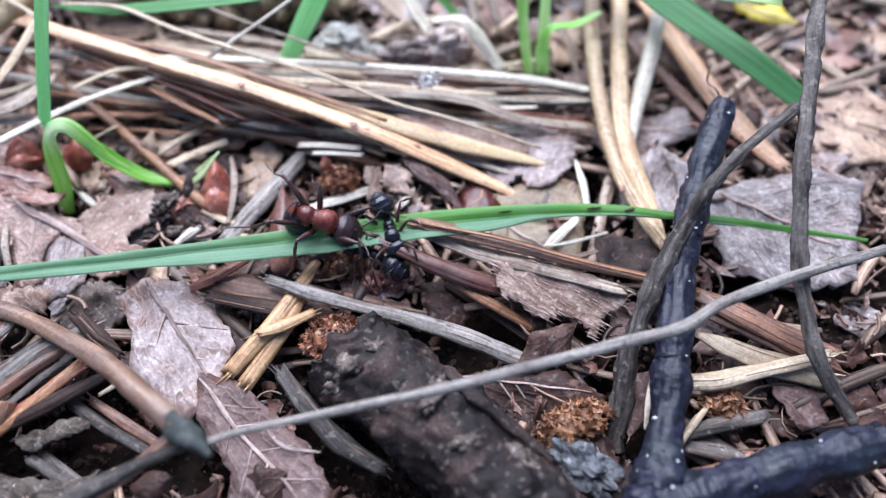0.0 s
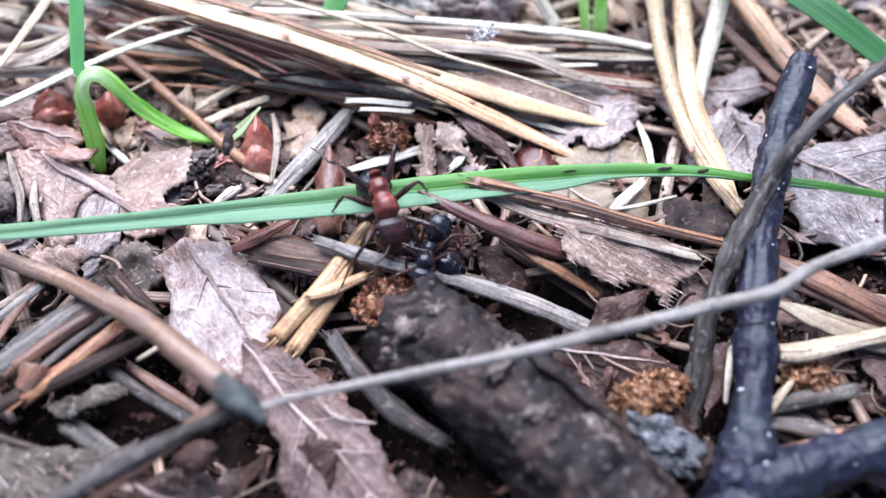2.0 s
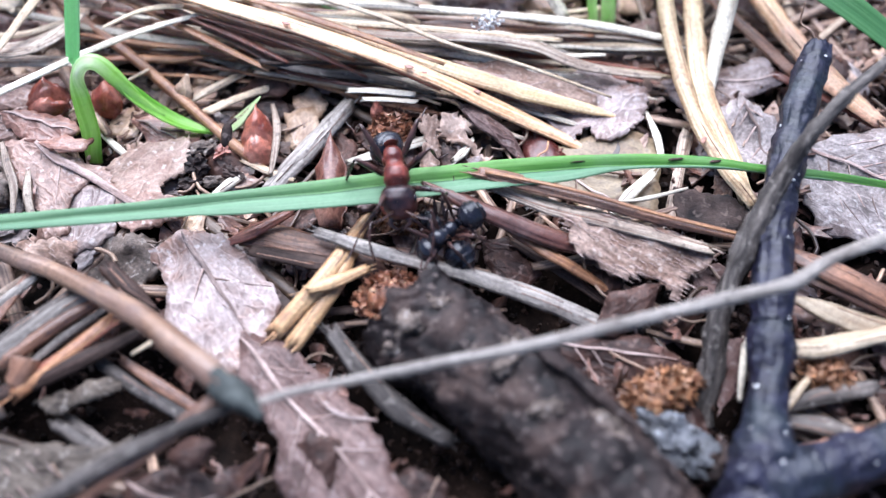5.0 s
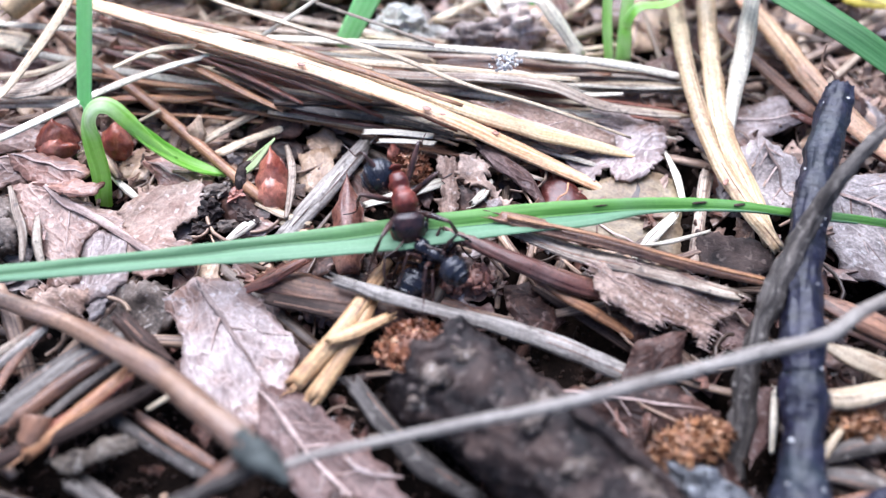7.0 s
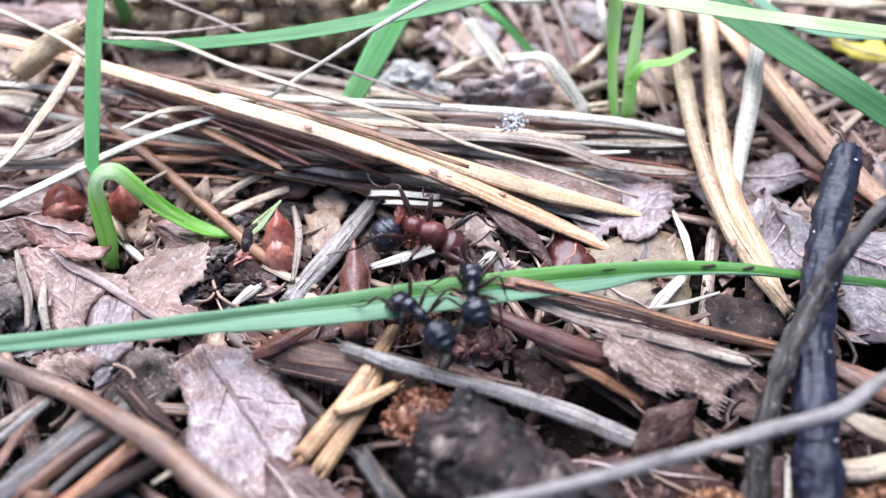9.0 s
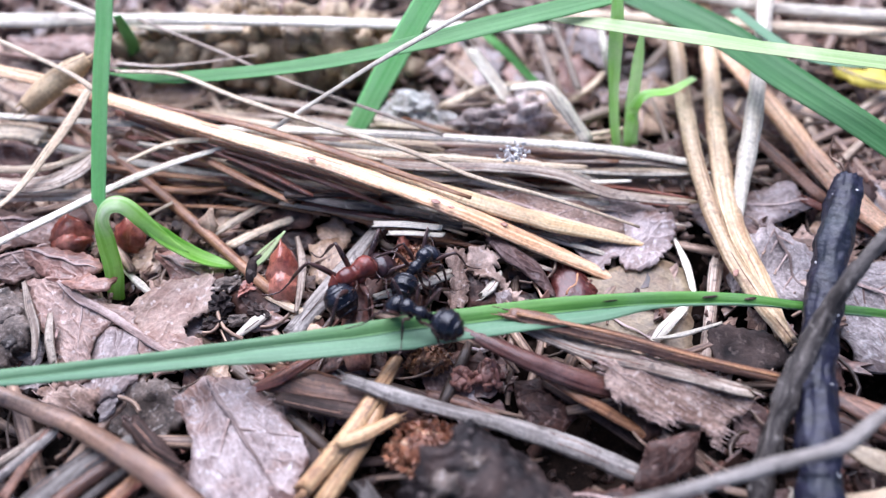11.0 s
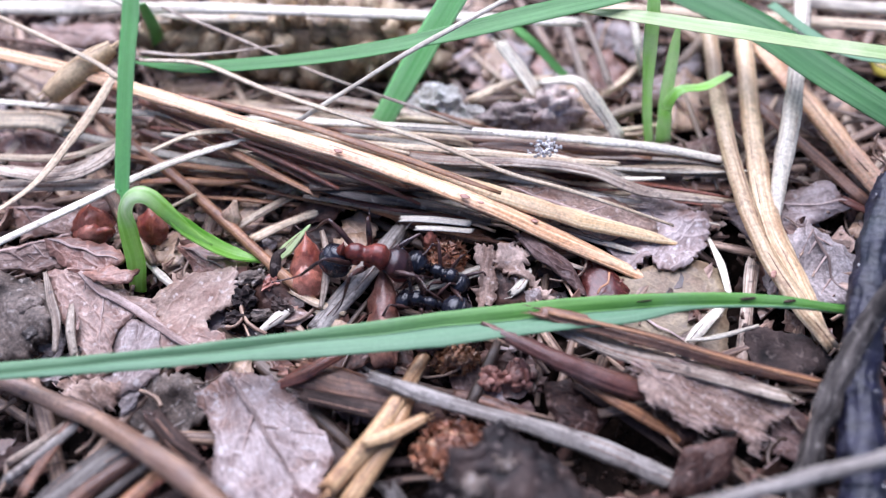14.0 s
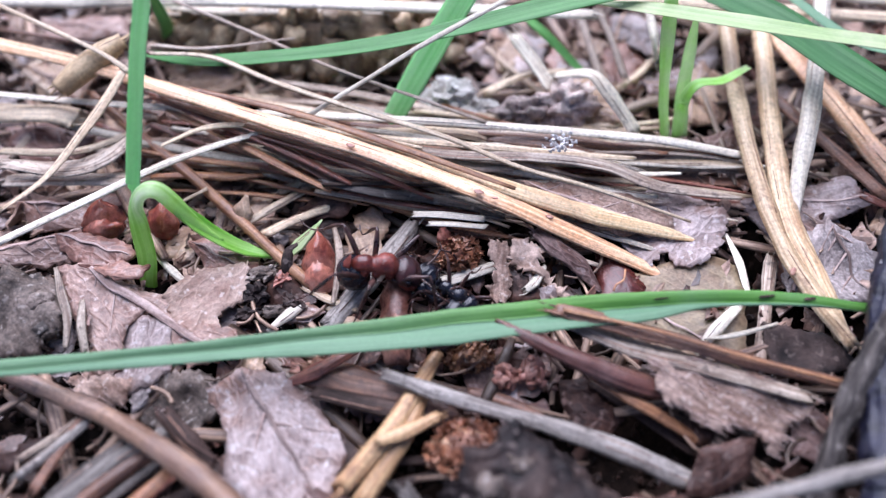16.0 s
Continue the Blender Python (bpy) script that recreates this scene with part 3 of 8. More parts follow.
def leaf_mesh(corners, thick=0.25, ragged=0.35, curl=0.5, cell=0.8, rib=None, seed=0, puff=0.0, crumble=0.0):
    """A piece of dead leaf: a torn outline through the corners, a crumpled face between their heights, and a thickness.
    rib: two points of the midrib, from which the side veins leave."""
    from mathutils.geometry import delaunay_2d_cdt
    r = random.Random(seed)
    cs = [Vector(c) for c in corners]
    mid = sum(cs, Vector()) / len(cs)
    outline = []
    for i, a in enumerate(cs):
        b = cs[(i + 1) % len(cs)]
        n = max(int((b - a).xy.length / (cell * 0.5)), 2)
        normal = Vector((b.y - a.y, a.x - b.x)).normalized()
        for k in range(n):
            s = k / n
            off = ragged * (noise.noise(Vector((a.x + (b.x - a.x) * s, a.y + (b.y - a.y) * s, seed)) * 0.6) * 0.7 + r.uniform(-0.75, 0.75) * r.random())
            if k == 0:
                off *= 0.3
            outline.append((a.xy.lerp(b.xy, s)) + normal * off)
    xs, ys = [p.x for p in outline], [p.y for p in outline]
    inner = []
    y = min(ys)
    while y < max(ys):
        x = min(xs)
        while x < max(xs):
            inner.append(Vector((x + r.uniform(-0.3, 0.3) * cell, y + r.uniform(-0.3, 0.3) * cell)))
            x += cell
        y += cell
    n = len(outline)
    keep = []
    for p in inner:
        inside = False
        for i in range(n):
            a, b = outline[i], outline[(i + 1) % n]
            if (a.y > p.y) != (b.y > p.y) and p.x < (b.x - a.x) * (p.y - a.y) / (b.y - a.y) + a.x:
                inside = not inside
        if inside and min((p - q).length for q in outline) > cell * 0.35:
            keep.append(p)
    pts, _, tris, *_ = delaunay_2d_cdt(outline + keep, [], [list(range(n))], 1, 1e-5)
    if rib:
        ra, rb = Vector(rib[0]).xy, Vector(rib[1]).xy
    else:
        far = max(cs, key=lambda c: (c - mid).length)
        ra, rb = far.xy, mid.xy
    axis = (rb - ra).normalized()
    cross = Vector((-axis.y, axis.x))
    # heights of the face: a smooth blend of the corners' heights

    def face(p):
        wsum = zsum = 0.0
        for c in cs:
            k = 1 / ((p - c.xy).length_squared + 0.6)
            wsum, zsum = wsum + k, zsum + k * c.z
        u, v = (p - ra).dot(axis), (p - ra).dot(cross)
        z = zsum / wsum + curl * noise.noise(Vector((p.x * 0.22, p.y * 0.22, seed))) + 0.28 * curl * noise.noise(Vector((p.x * 0.9, p.y * 0.9, seed + 5)))
        z += puff * (1 - min((p - mid.xy).length / ((cs[0] - mid).xy.length + 0.01), 1) ** 2)
        z += crumble * (noise.noise(Vector((p.x * 0.8, p.y * 0.5, seed))) + 0.6 * abs(noise.noise(Vector((p.x * 2.1, p.y * 1.4, seed)))) + 0.35 * noise.noise(Vector((p.x * 4.3, p.y * 3.9, seed))))
        if rib:
            z += 0.28 * math.exp(-(v / 0.38) ** 2)
            z += 0.07 * max(0, math.cos((u - abs(v) * 0.8) * 2.6)) ** 3
        return z, (u - abs(v) * 0.7, v)

    verts, uvs = [], []
    for p in pts:
        z, grain = face(p)
        verts.append(Vector((p.x, p.y, z)))
        uvs.append(grain)
    m = len(verts)
    faces = [tuple(t) for t in tris]
    border = {}
    for t in faces:
        for i in range(3):
            e = (t[i], t[(i + 1) % 3])
            if (e[1], e[0]) in border:
                del border[(e[1], e[0])]
            else:
                border[e] = True
    verts += [v - Vector((0, 0, thick * (0.7 + 0.6 * noise.noise(v * 0.7)))) for v in verts]
    uvs += uvs
    faces += [(c + m, b + m, a + m) for a, b, c in faces]
    faces += [(b, a, a + m, b + m) for a, b in border]

    def inside(p):
        odd = False
        for i in range(n):
            a, b = outline[i], outline[(i + 1) % n]
            if (a.y > p.y) != (b.y > p.y) and p.x < (b.x - a.x) * (p.y - a.y) / (b.y - a.y) + a.x:
                odd = not odd
        return odd

    return verts, faces, uvs, lambda p: face(p)[0], inside


def leaf(corners, mat, label, name="dead_leaf", group="dead leaves", category="leaf", smooth=True, rib_width=0.36, fuzz=0, **shape):
    count[0] += 1
    if "rib" not in shape and category == "leaf" and "crumble" not in shape:
        # the larger pieces keep a stretch of their midrib
        a, b = max(((Vector(p), Vector(q)) for p in corners for q in corners), key=lambda e: (e[0] - e[1]).xy.length)
        if (a - b).xy.length > 6:
            shape["rib"], rib_width = [a.lerp(b, 0.06), a.lerp(b, 0.94)], 0.26
    v, f, uv, face, inside = leaf_mesh(corners, seed=count[0], **shape)
    ob = tagged(finish(name, v, f, mat, uv, smooth=smooth), label, category, group)
    for i in range(fuzz):
        # loose pale fibres lifted off the face
        q = v[rng.randrange(len(v) // 2)]
        d = Vector((rng.uniform(0.5, 0.9), rng.uniform(-0.6, -0.3), 0))
        tube("fibre", [q - d * 0.5 + Vector((0, 0, 0.02)), q + Vector((0, 0, 0.1)), q + d * 0.5 + Vector((0, 0, 0.05))], (0.03, 0.065, 0.02), VEIN, parent=ob, flat=0.7, seg=5, steps=2)
    if shape.get("rib"):
        # the midrib and its side veins stand proud of the face
        a, b = (Vector(q).xy for q in shape["rib"])
        d = b - a
        across = Vector((-d.y, d.x)).normalized()
        line = [a + d * (k / 12) + across * (0.28 * noise.noise(Vector((k * 0.3, count[0], 0)))) for k in range(13)]
        line = [q for q in line if inside(q)]
        if len(line) > 2:
            tube("midrib", [(q.x, q.y, face(q) + 0.02) for q in line], [rib_width * min(1, 0.3 + 0.4 * k) * (1 - 0.75 * k / len(line)) for k in range(len(line))], VEIN, parent=ob, flat=0.36, seg=10, steps=3, rough=0.15, ridges=3)
        step = max(d.length / 7, 1.0)
        for k in range(7):
            for side in (-1, 1):
                if rng.random() < 0.3:
                    continue
                q = a + d.normalized() * (step * (k + 0.5 + 0.25 * side + rng.uniform(-0.25, 0.25)))
                slant, bend = rng.uniform(0.5, 1.0), rng.uniform(0.0, 0.08)
                vein = [q + d.normalized() * (slant * s * 0.9 + bend * s * s) + across * (side * s * 0.9) for s in range(7)]
                vein = [p for p in vein if inside(p)]
                if len(vein) > 2:
                    tube("side_vein", [(p.x, p.y, face(p) - 0.02) for p in vein], [0.15 - 0.1 * e / len(vein) for e in range(len(vein))], VEIN, parent=ob, flat=0.6, seg=6, steps=2)
    return ob


def lump_mesh(size, detail=2, rough=0.25, freq=1.2, seed=0, turn=0.0):
    bm = bmesh.new()
    bmesh.ops.create_icosphere(bm, subdivisions=detail, radius=1.0)
    for v in bm.verts:
        d = v.co.copy()
        q = 1 + rough * noise.noise(d * freq + Vector((seed * 2.3, 0, 0))) + 0.5 * rough * noise.noise(d * freq * 2.7 + Vector((0, seed, 0)))
        v.co = Matrix.Rotation(radians(turn), 3, "Z") @ Vector((d.x * size[0] * q, d.y * size[1] * q, d.z * size[2] * q))
    verts = [v.co.copy() for v in bm.verts]
    faces = [tuple(v.index for v in f.verts) for f in bm.faces]
    bm.free()
    return verts, faces


def lump(name, place, size, mat, label="", category="", group="", parent=None, smooth=True, **shape):
    count[0] += 1
    verts, faces = lump_mesh(size, seed=count[0], **shape)
    ob = finish(name, [v + Vector(place) for v in verts], faces, mat, parent=parent, smooth=smooth)
    return tagged(ob, label, category, group)


def catkin(place, size, mat, label, turn=0.0, n=110, bract=0.55):
    """A fallen seed catkin: a knobbly core wrapped in small lobed bracts."""
    count[0] += 1
    r = random.Random(count[0])
    n, bract = int(n * 1.7), bract * 0.8
    root = tagged(new("catkin"), label, "catkin", "fallen catkins")
    root.location = Vector(place) * MM
    verts, faces = lump_mesh([s * 0.8 for s in size], 2, 0.3, seed=count[0], turn=turn)
    finish("core", verts, faces, mat, parent=root)
    rot = Matrix.Rotation(radians(turn), 3, "Z")
    bv, bf, bu = [], [], []
    for i in range(n):
        z = 1 - 2 * (i + 0.5) / n
        a = i * 2.39996 + r.uniform(-0.25, 0.25)
        q = math.sqrt(1 - z * z)
        d = Vector((q * math.cos(a), q * math.sin(a), z))
        p = Vector((d.x * size[0], d.y * size[1], d.z * size[2])) * r.uniform(0.82, 1.05)
        lean = (d + Vector((r.uniform(-0.7, 0.7), r.uniform(-0.7, 0.7), r.uniform(-0.2, 0.9)))).normalized()
        e1 = lean.cross(Vector((r.uniform(-1, 1), r.uniform(-1, 1), r.uniform(-1, 1)))).normalized()
        e2 = lean.cross(e1)
        w = bract * r.uniform(0.6, 1.25)
        b = len(bv)
        for x, y, h in ((-0.25, 0, -0.2), (0.25, 0, -0.2), (-0.75, 0.1, 0.75), (-0.25, 0.2, 0.6), (0, 0.3, 1.1), (0.25, 0.2, 0.6), (0.75, 0.1, 0.75), (0, -0.3, 0.35)):
            bv.append(rot @ (p + e1 * (x * w) + e2 * (y * w) + lean * (h * w)))
            bu.append((x * w + i, h * w))
        bf += [(b, b + 7, b + 2), (b, b + 1, b + 7), (b + 1, b + 6, b + 7), (b + 2, b + 7, b + 3), (b + 3, b + 7, b + 5), (b + 3, b + 5, b + 4), (b + 7, b + 6, b + 5),
               (b, b + 2, b + 3), (b, b + 3, b + 5), (b, b + 5, b + 1), (b + 1, b + 5, b + 6)]
    ob = finish("husk", bv, bf, mat, bu, parent=root, smooth=False)
    ob["kind"] = "stuff"
    return root


def seed_cluster(place, size, label, n=34):
    """Knobbly seeds packed round a core."""
    count[0] += 1
    r = random.Random(count[0])
    root = tagged(new("seed_cluster"), label, "seed cluster")
    root.location = Vector(place) * MM
    verts, faces = lump_mesh([q * 0.75 for q in size], 2, 0.2)
    finish("core", verts, faces, SEED, parent=root)
    seed = None
    for i in range(n):
        z = 1 - 2 * (i + 0.5) / n
        a, q = i * 2.39996, math.sqrt(1 - z * z)
        d = Vector((q * math.cos(a), q * math.sin(a), z))
        if seed is None:
            v, f = lump_mesh((0.34, 0.24, 0.28), 2, 0.7, 1.8, seed=4)
            seed = finish("seed", v, f, SEED, parent=root)
        ob = seed if i == 0 else new("seed", seed.data)
        q2 = r.uniform(0.62, 1.0)
        ob.parent = root
        ob.matrix_basis = pose(d.x * size[0] * q2 * MM, d.y * size[1] * q2 * MM, d.z * size[2] * q2 * MM, r.uniform(-60, 60), r.uniform(-60, 60), r.uniform(-180, 180)) @ Matrix.Diagonal((r.uniform(0.5, 1.3), r.uniform(0.5, 1.4), r.uniform(0.5, 1.2), 1))
    return root


def bud_scale(place, length, width, turn, tilt, label, mat=None, roll=0.0, over=0.0, dome=0.36):
    """A thin papery scale, hollow as a spoon, drawn out to a torn point; over: a shorter scale clasping its foot."""
    def sheet(name, length, width, lift, parent):
        rows, cols = 18, 13
        verts, uvs, faces = [], [], []
        count[0] += 1
        for layer in (0, 1):
            for i in range(rows):
                s = i / (rows - 1)
                w = width / 2 * min(1.0, 0.5 + 1.3 * s) * max(1 - s ** 2.4, 0.0) ** 0.75 + 0.04
                for k in range(cols):
                    x = -1 + 2 * k / (cols - 1)
                    z = lift + dome * width * (1 - x * x) * math.sin(math.pi * (0.12 + 0.8 * s)) + 0.04 * length * s * s - layer * 0.1
                    z += 0.16 * noise.noise(Vector((s * 5, x * 2.5, count[0]))) 
                    y = s * length - 0.12 * length * s ** 4 * abs(x) + 0.22 * s * noise.noise(Vector((x * 4, s * 3, count[0] + 7)))
                    verts.append(Vector((x * w * (1 + 0.22 * noise.noise(Vector((s * 7, x, count[0])))), y, z)))
                    uvs.append((s * length, x * w))
        n = rows * cols
        for i in range(rows - 1):
            for k in range(cols - 1):
                a = i * cols + k
                faces.append((a, a + 1, a + cols + 1, a + cols))
                faces.append((a + n, a + n + cols, a + n + cols + 1, a + n + 1))
            for a in (i * cols, i * cols + cols - 1):
                faces.append((a, a + cols, a + n + cols, a + n))
        for k in range(cols - 1):
            faces.append((k, k + n, k + n + 1, k + 1))
        return finish(name, verts, faces, mat or BUD, uvs, parent)

    ob = sheet("bud_scale", length, width, 0.0, None)
    ob.matrix_basis = pose(place[0] * MM, place[1] * MM, place[2] * MM, tilt, roll, turn)
    if over:
        sheet("outer_scale", length * over, width * 0.92, 0.35, ob)
    return tagged(ob, label, "bud scale", "red bud scales")


# ---- ground ----


# open hollows in the litter: x, y, radius
HOLLOWS = [(-23, 15, 4.2), (-27, 14, 3.0), (-19, 14, 3.4), (-28, 14, 2.5), (1, 25, 3.2), (3, 22, 3.2), (-1, 22, 2.5), (-7, 16, 3.0), (-5, 14, 3.5), (-2, 12, 3.5), (12, 17, 2.8), (14, 14, 2.5), (22, 27, 2.2), (-22, 25, 1.8), (-25, 26, 2.2), (-11, 21, 2.2), (-28, 43, 3.0), (-14, 39, 3.2), (-7, 38, 2.5), (2, 35, 2.6), (12, 36, 2.5), (-30, 34, 1.8), (16, 30, 2.5), (-14, 13, 3.0), (23, 19, 2.0)]


def hollow(x, y):
    return max(max(0.0, 1 - ((x - a) ** 2 + (y - b) ** 2) / (c * c)) for a, b, c in HOLLOWS)


def ground_height(x, y):
    near = math.exp(-((x + 5) ** 2 + (y - 35) ** 2) / 9000)
    z = -0.9 + 0.8 * noise.noise(Vector((x * 0.11, y * 0.11, 3.0))) * near + 0.35 * noise.noise(Vector((x * 0.5, y * 0.5, 1.0))) * near
    z += 0.15 * noise.noise(Vector((x * 1.6, y * 1.6, 9.0))) * near
    if near > 0.3:
        z -= 2.6 * hollow(x, y) ** 0.6
    return z + 60.0 * noise.noise(Vector((x * 0.0011, y * 0.0011, 0))) * (1 - math.exp(-(x * x + y * y) / 600000.0))


def ground():
    fine = np.arange(-75, 65.01, 0.8)
    far = np.array([3, 8, 16, 30, 60, 110, 200, 400, 800, 1600, 3200, 7000, 15000, 40000], dtype=float)
    xs = np.concatenate([fine[0] - far[::-1], fine, fine[-1] + far])
    fine_y = np.arange(-20, 105.01, 0.8)
    ys = np.concatenate([fine_y[0] - far[::-1], fine_y, fine_y[-1] + far])
    verts = [(x, y, ground_height(x, y)) for y in ys for x in xs]
    w = len(xs)
    faces = [(j * w + i, j * w + i + 1, (j + 1) * w + i + 1, (j + 1) * w + i) for j in range(len(ys) - 1) for i in range(w - 1)]
    tagged(finish("ground", verts, faces, SOIL), "dark damp forest soil under a layer of dead litter", "ground", kind="structure")


def straw_litter(n, label, low, seed, xspan, yspan, mat=None):
    r = random.Random(seed)
    verts, faces, uvs = [], [], []
    for i in range(n):
        x, y = r.uniform(*xspan), r.uniform(*yspan)
        if hollow(x, y) > 0.1 and r.random() < 0.85:
            continue
        length, w = r.uniform(3, 16), r.uniform(0.35, 1.1)
        a = r.gauss(-0.25, 0.8)
        d, s = Vector((math.cos(a), math.sin(a), 0)), Vector((-math.sin(a), math.cos(a), 0))
        z = low + r.uniform(0, 1.1) + 0.3
        lift = r.uniform(-0.08, 0.08)
        bend = r.uniform(-0.8, 0.8)
        b = len(verts)
        for k in range(5):
            q = k / 4 - 0.5
            p = Vector((x, y, z)) + d * (q * length) + s * (bend * q * q) + Vector((0, 0, lift * q * length))
            wk = w * (0.6 if k in (0, 4) else 1)
            for e in range(6):
                t = math.pi * 2 * e / 6
                verts.append(p + s * (math.cos(t) * wk / 2) + Vector((0, 0, math.sin(t) * wk * 0.3)))
                uvs.append((q * length, wk * t))
        for k in range(4):
            for e in range(6):
                p0, p1 = b + k * 6 + e, b + k * 6 + (e + 1) % 6
                faces.append((p0, p0 + 6, p1 + 6, p1))
        faces += [tuple(b + e for e in range(6)), tuple(b + 24 + e for e in range(5, -1, -1))]
    tagged(finish("straw_litter", verts, faces, mat or STRAWS, uvs), label, "litter", kind="stuff")


def leaf_litter(n, label, low, seed, xspan, yspan, sizes=(0.6, 3.0), mat=None):
    r = random.Random(seed)
    verts, faces, uvs = [], [], []
    for i in range(n):
        x, y = r.uniform(*xspan), r.uniform(*yspan)
        if hollow(x, y) > 0.05 and r.random() < 0.85:
            continue
        size = r.uniform(*sizes) * r.uniform(0.5, 1.0)
        turn = Euler((r.gauss(0, 0.5), r.gauss(0, 0.5), r.uniform(0, 6.3))).to_matrix()
        z = low + r.uniform(0, 0.9) + 0.3
        b = len(verts)
        k = r.randint(9, 14)
        radii = [size * r.uniform(0.3, 1.0) for _ in range(k)]
        bow = r.uniform(-0.3, 0.3)
        aspect = r.uniform(0.25, 0.7)
        for layer in (0, -0.16):
            for e in range(k):
                t = math.pi * 2 * e / k
                px, py = radii[e] * math.cos(t), radii[e] * math.sin(t) * aspect
                verts.append(Vector((x, y, z)) + turn @ Vector((px, py, bow * px * px / size + layer)))
                uvs.append((px, py))
            verts.append(Vector((x, y, z)) + turn @ Vector((0, 0, layer + r.uniform(-0.12, 0.12))))
            uvs.append((0, 0))
        for e in range(k):
            f = (e + 1) % k
            faces.append((b + e, b + f, b + k))
            faces.append((b + k + 1 + f, b + k + 1 + e, b + 2 * k + 1))
            faces.append((b + f, b + e, b + k + 1 + e, b + k + 1 + f))
    tagged(finish("leaf_litter", verts, faces, mat or LITTER, uvs, smooth=False), label, "litter", kind="stuff")


def leaf_scraps(n, seed, xspan=(-44, 34), yspan=(8, 62), sizes=(1.1, 3.0), far=False):
    """Torn scraps of dead leaf, shingled over the litter; the hollows stay open."""
    r = random.Random(seed)
    kinds = ((MAUVE, "small torn pinkish scrap of dead leaf"), (TAN, "small curled tan scrap of dead leaf"), (DARKLEAF, "small dark brown scrap of dead leaf"),
             (GREYLEAF, "small weathered grey scrap of dead leaf"), (DARKLEAF, "sodden dark scrap of dead leaf"))
    made = 0
    while made < n:
        x, y = r.uniform(*xspan), r.uniform(*yspan)
        if hollow(x, y) > 0 and not far:
            continue
        made += 1
        mat, label = kinds[r.randrange(len(kinds))]
        # near scraps are only dark ones: the dimmer front light is put into their colour
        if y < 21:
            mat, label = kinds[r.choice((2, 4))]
        if mat is GREYLEAF and -14 < x < 10 and 16 < y < 34:
            mat, label = UMBER, "small brown scrap of dead leaf"
        # far scraps leave out the dark kinds, to brighten the background by colour
        if far:
            mat, label = r.choice(((TAN, "curled tan scrap of dead leaf"), (RUSSET, "russet scrap of dead leaf"), (MAUVE, "pinkish scrap of dead leaf"), (GREYLEAF, "weathered grey scrap of dead leaf")))
        size = r.uniform(*sizes)
        k = r.randint(5, 7)
        turn = r.uniform(0, 6.3)
        z = r.uniform(-0.3, 0.7)
        tip = r.uniform(-0.5, 0.5)
        corners = []
        for e in range(k):
            a = 2 * math.pi * e / k + r.uniform(-0.3, 0.3)
            q = size * r.uniform(0.5, 1.1)
            px, py = q * math.cos(a), q * math.sin(a) * 0.65
            corners.append((x + px * math.cos(turn) - py * math.sin(turn), y + px * math.sin(turn) + py * math.cos(turn), z + tip * px / size + r.uniform(-0.2, 0.3)))
        leaf(corners, mat, label, curl=r.uniform(0.4, 1.2), cell=0.55, ragged=0.3, thick=0.2)


def fibres(n, seed):
    """Loose plant fibres, hair-fine, curled over the litter."""
    r = random.Random(seed)
    verts, faces, uvs = [], [], []
    for i in range(n):
        x, y = r.uniform(-48, 38), 6 + 60 * r.random() ** 0.7
        if hollow(x, y) > 0:
            continue
        a, length, z = r.uniform(0, 6.3), r.uniform(1.5, 6), r.uniform(0.1, 1.3)
        bend, w = r.uniform(-0.5, 0.5), r.uniform(0.05, 0.16)
        b, p = len(verts), Vector((x, y, z))
        for k in range(7):
            d = Vector((math.cos(a), math.sin(a), r.uniform(-0.15, 0.15)))
            s = Vector((-math.sin(a), math.cos(a), 0))
            for e in range(4):
                t = math.pi / 2 * e
                verts.append(p + s * (math.cos(t) * w) + Vector((0, 0, math.sin(t) * w)))
                uvs.append((k * length / 6, e * w))
            p = p + d * (length / 6)
            a += bend * r.uniform(0.3, 1.4)
        for k in range(6):
            for e in range(4):
                p0, p1 = b + k * 4 + e, b + k * 4 + (e + 1) % 4
                faces.append((p0, p0 + 4, p1 + 4, p1))
    tagged(finish("plant_fibres", verts, faces, STRAWS, uvs), "loose curled plant fibres on the litter", "litter", kind="stuff")


def crumbs(n, seed):
    """Grains of soil and rotten wood."""
    r = random.Random(seed)
    shapes = [lump_mesh((1, 0.8, 0.7), 1, 0.6, 1.6, seed=90 + k) for k in range(6)]
    verts, faces = [], []
    for i in range(n):
        v, f = shapes[r.randrange(6)]
        size = r.uniform(0.12, 0.5) * r.uniform(0.5, 1.2)
        turn = Euler((r.uniform(0, 6), r.uniform(0, 6), r.uniform(0, 6))).to_matrix()
        p = Vector((r.uniform(-50, 40), r.uniform(4, 68), 0))
        p.z = ground_height(p.x, p.y) + r.uniform(0.0, 1.3) * r.random()
        b = len(verts)
        verts += [p + turn @ (q * size) for q in v]
        faces += [tuple(b + e for e in t) for t in f]
    tagged(finish("soil_crumbs", verts, faces, CRUMB, smooth=False), "dark grains of soil and rotten wood", "litter", kind="stuff")


ground()
straw_litter(620, "brown straw bits matted over the soil", -0.8, 3, (-70, 60), (-8, 95))
straw_litter(230, "loose grey and tan straw bits among the leaves", -0.2, 5, (-70, 60), (-8, 95))
leaf_litter(6500, "small brown crumbs of rotten leaf on the soil", -0.9, 11, (-70, 60), (-8, 95), (0.4, 1.6))
leaf_litter(2000, "torn brown flakes of dead leaf", -0.6, 12, (-70, 60), (-8, 95), (1.0, 2.8))
# pale litter added in the far gaps, standing in for brighter light there
straw_litter(260, "brightened straw bits lying behind the pile", -0.3, 41, (-60, 55), (44, 95), PALESTRAWS)
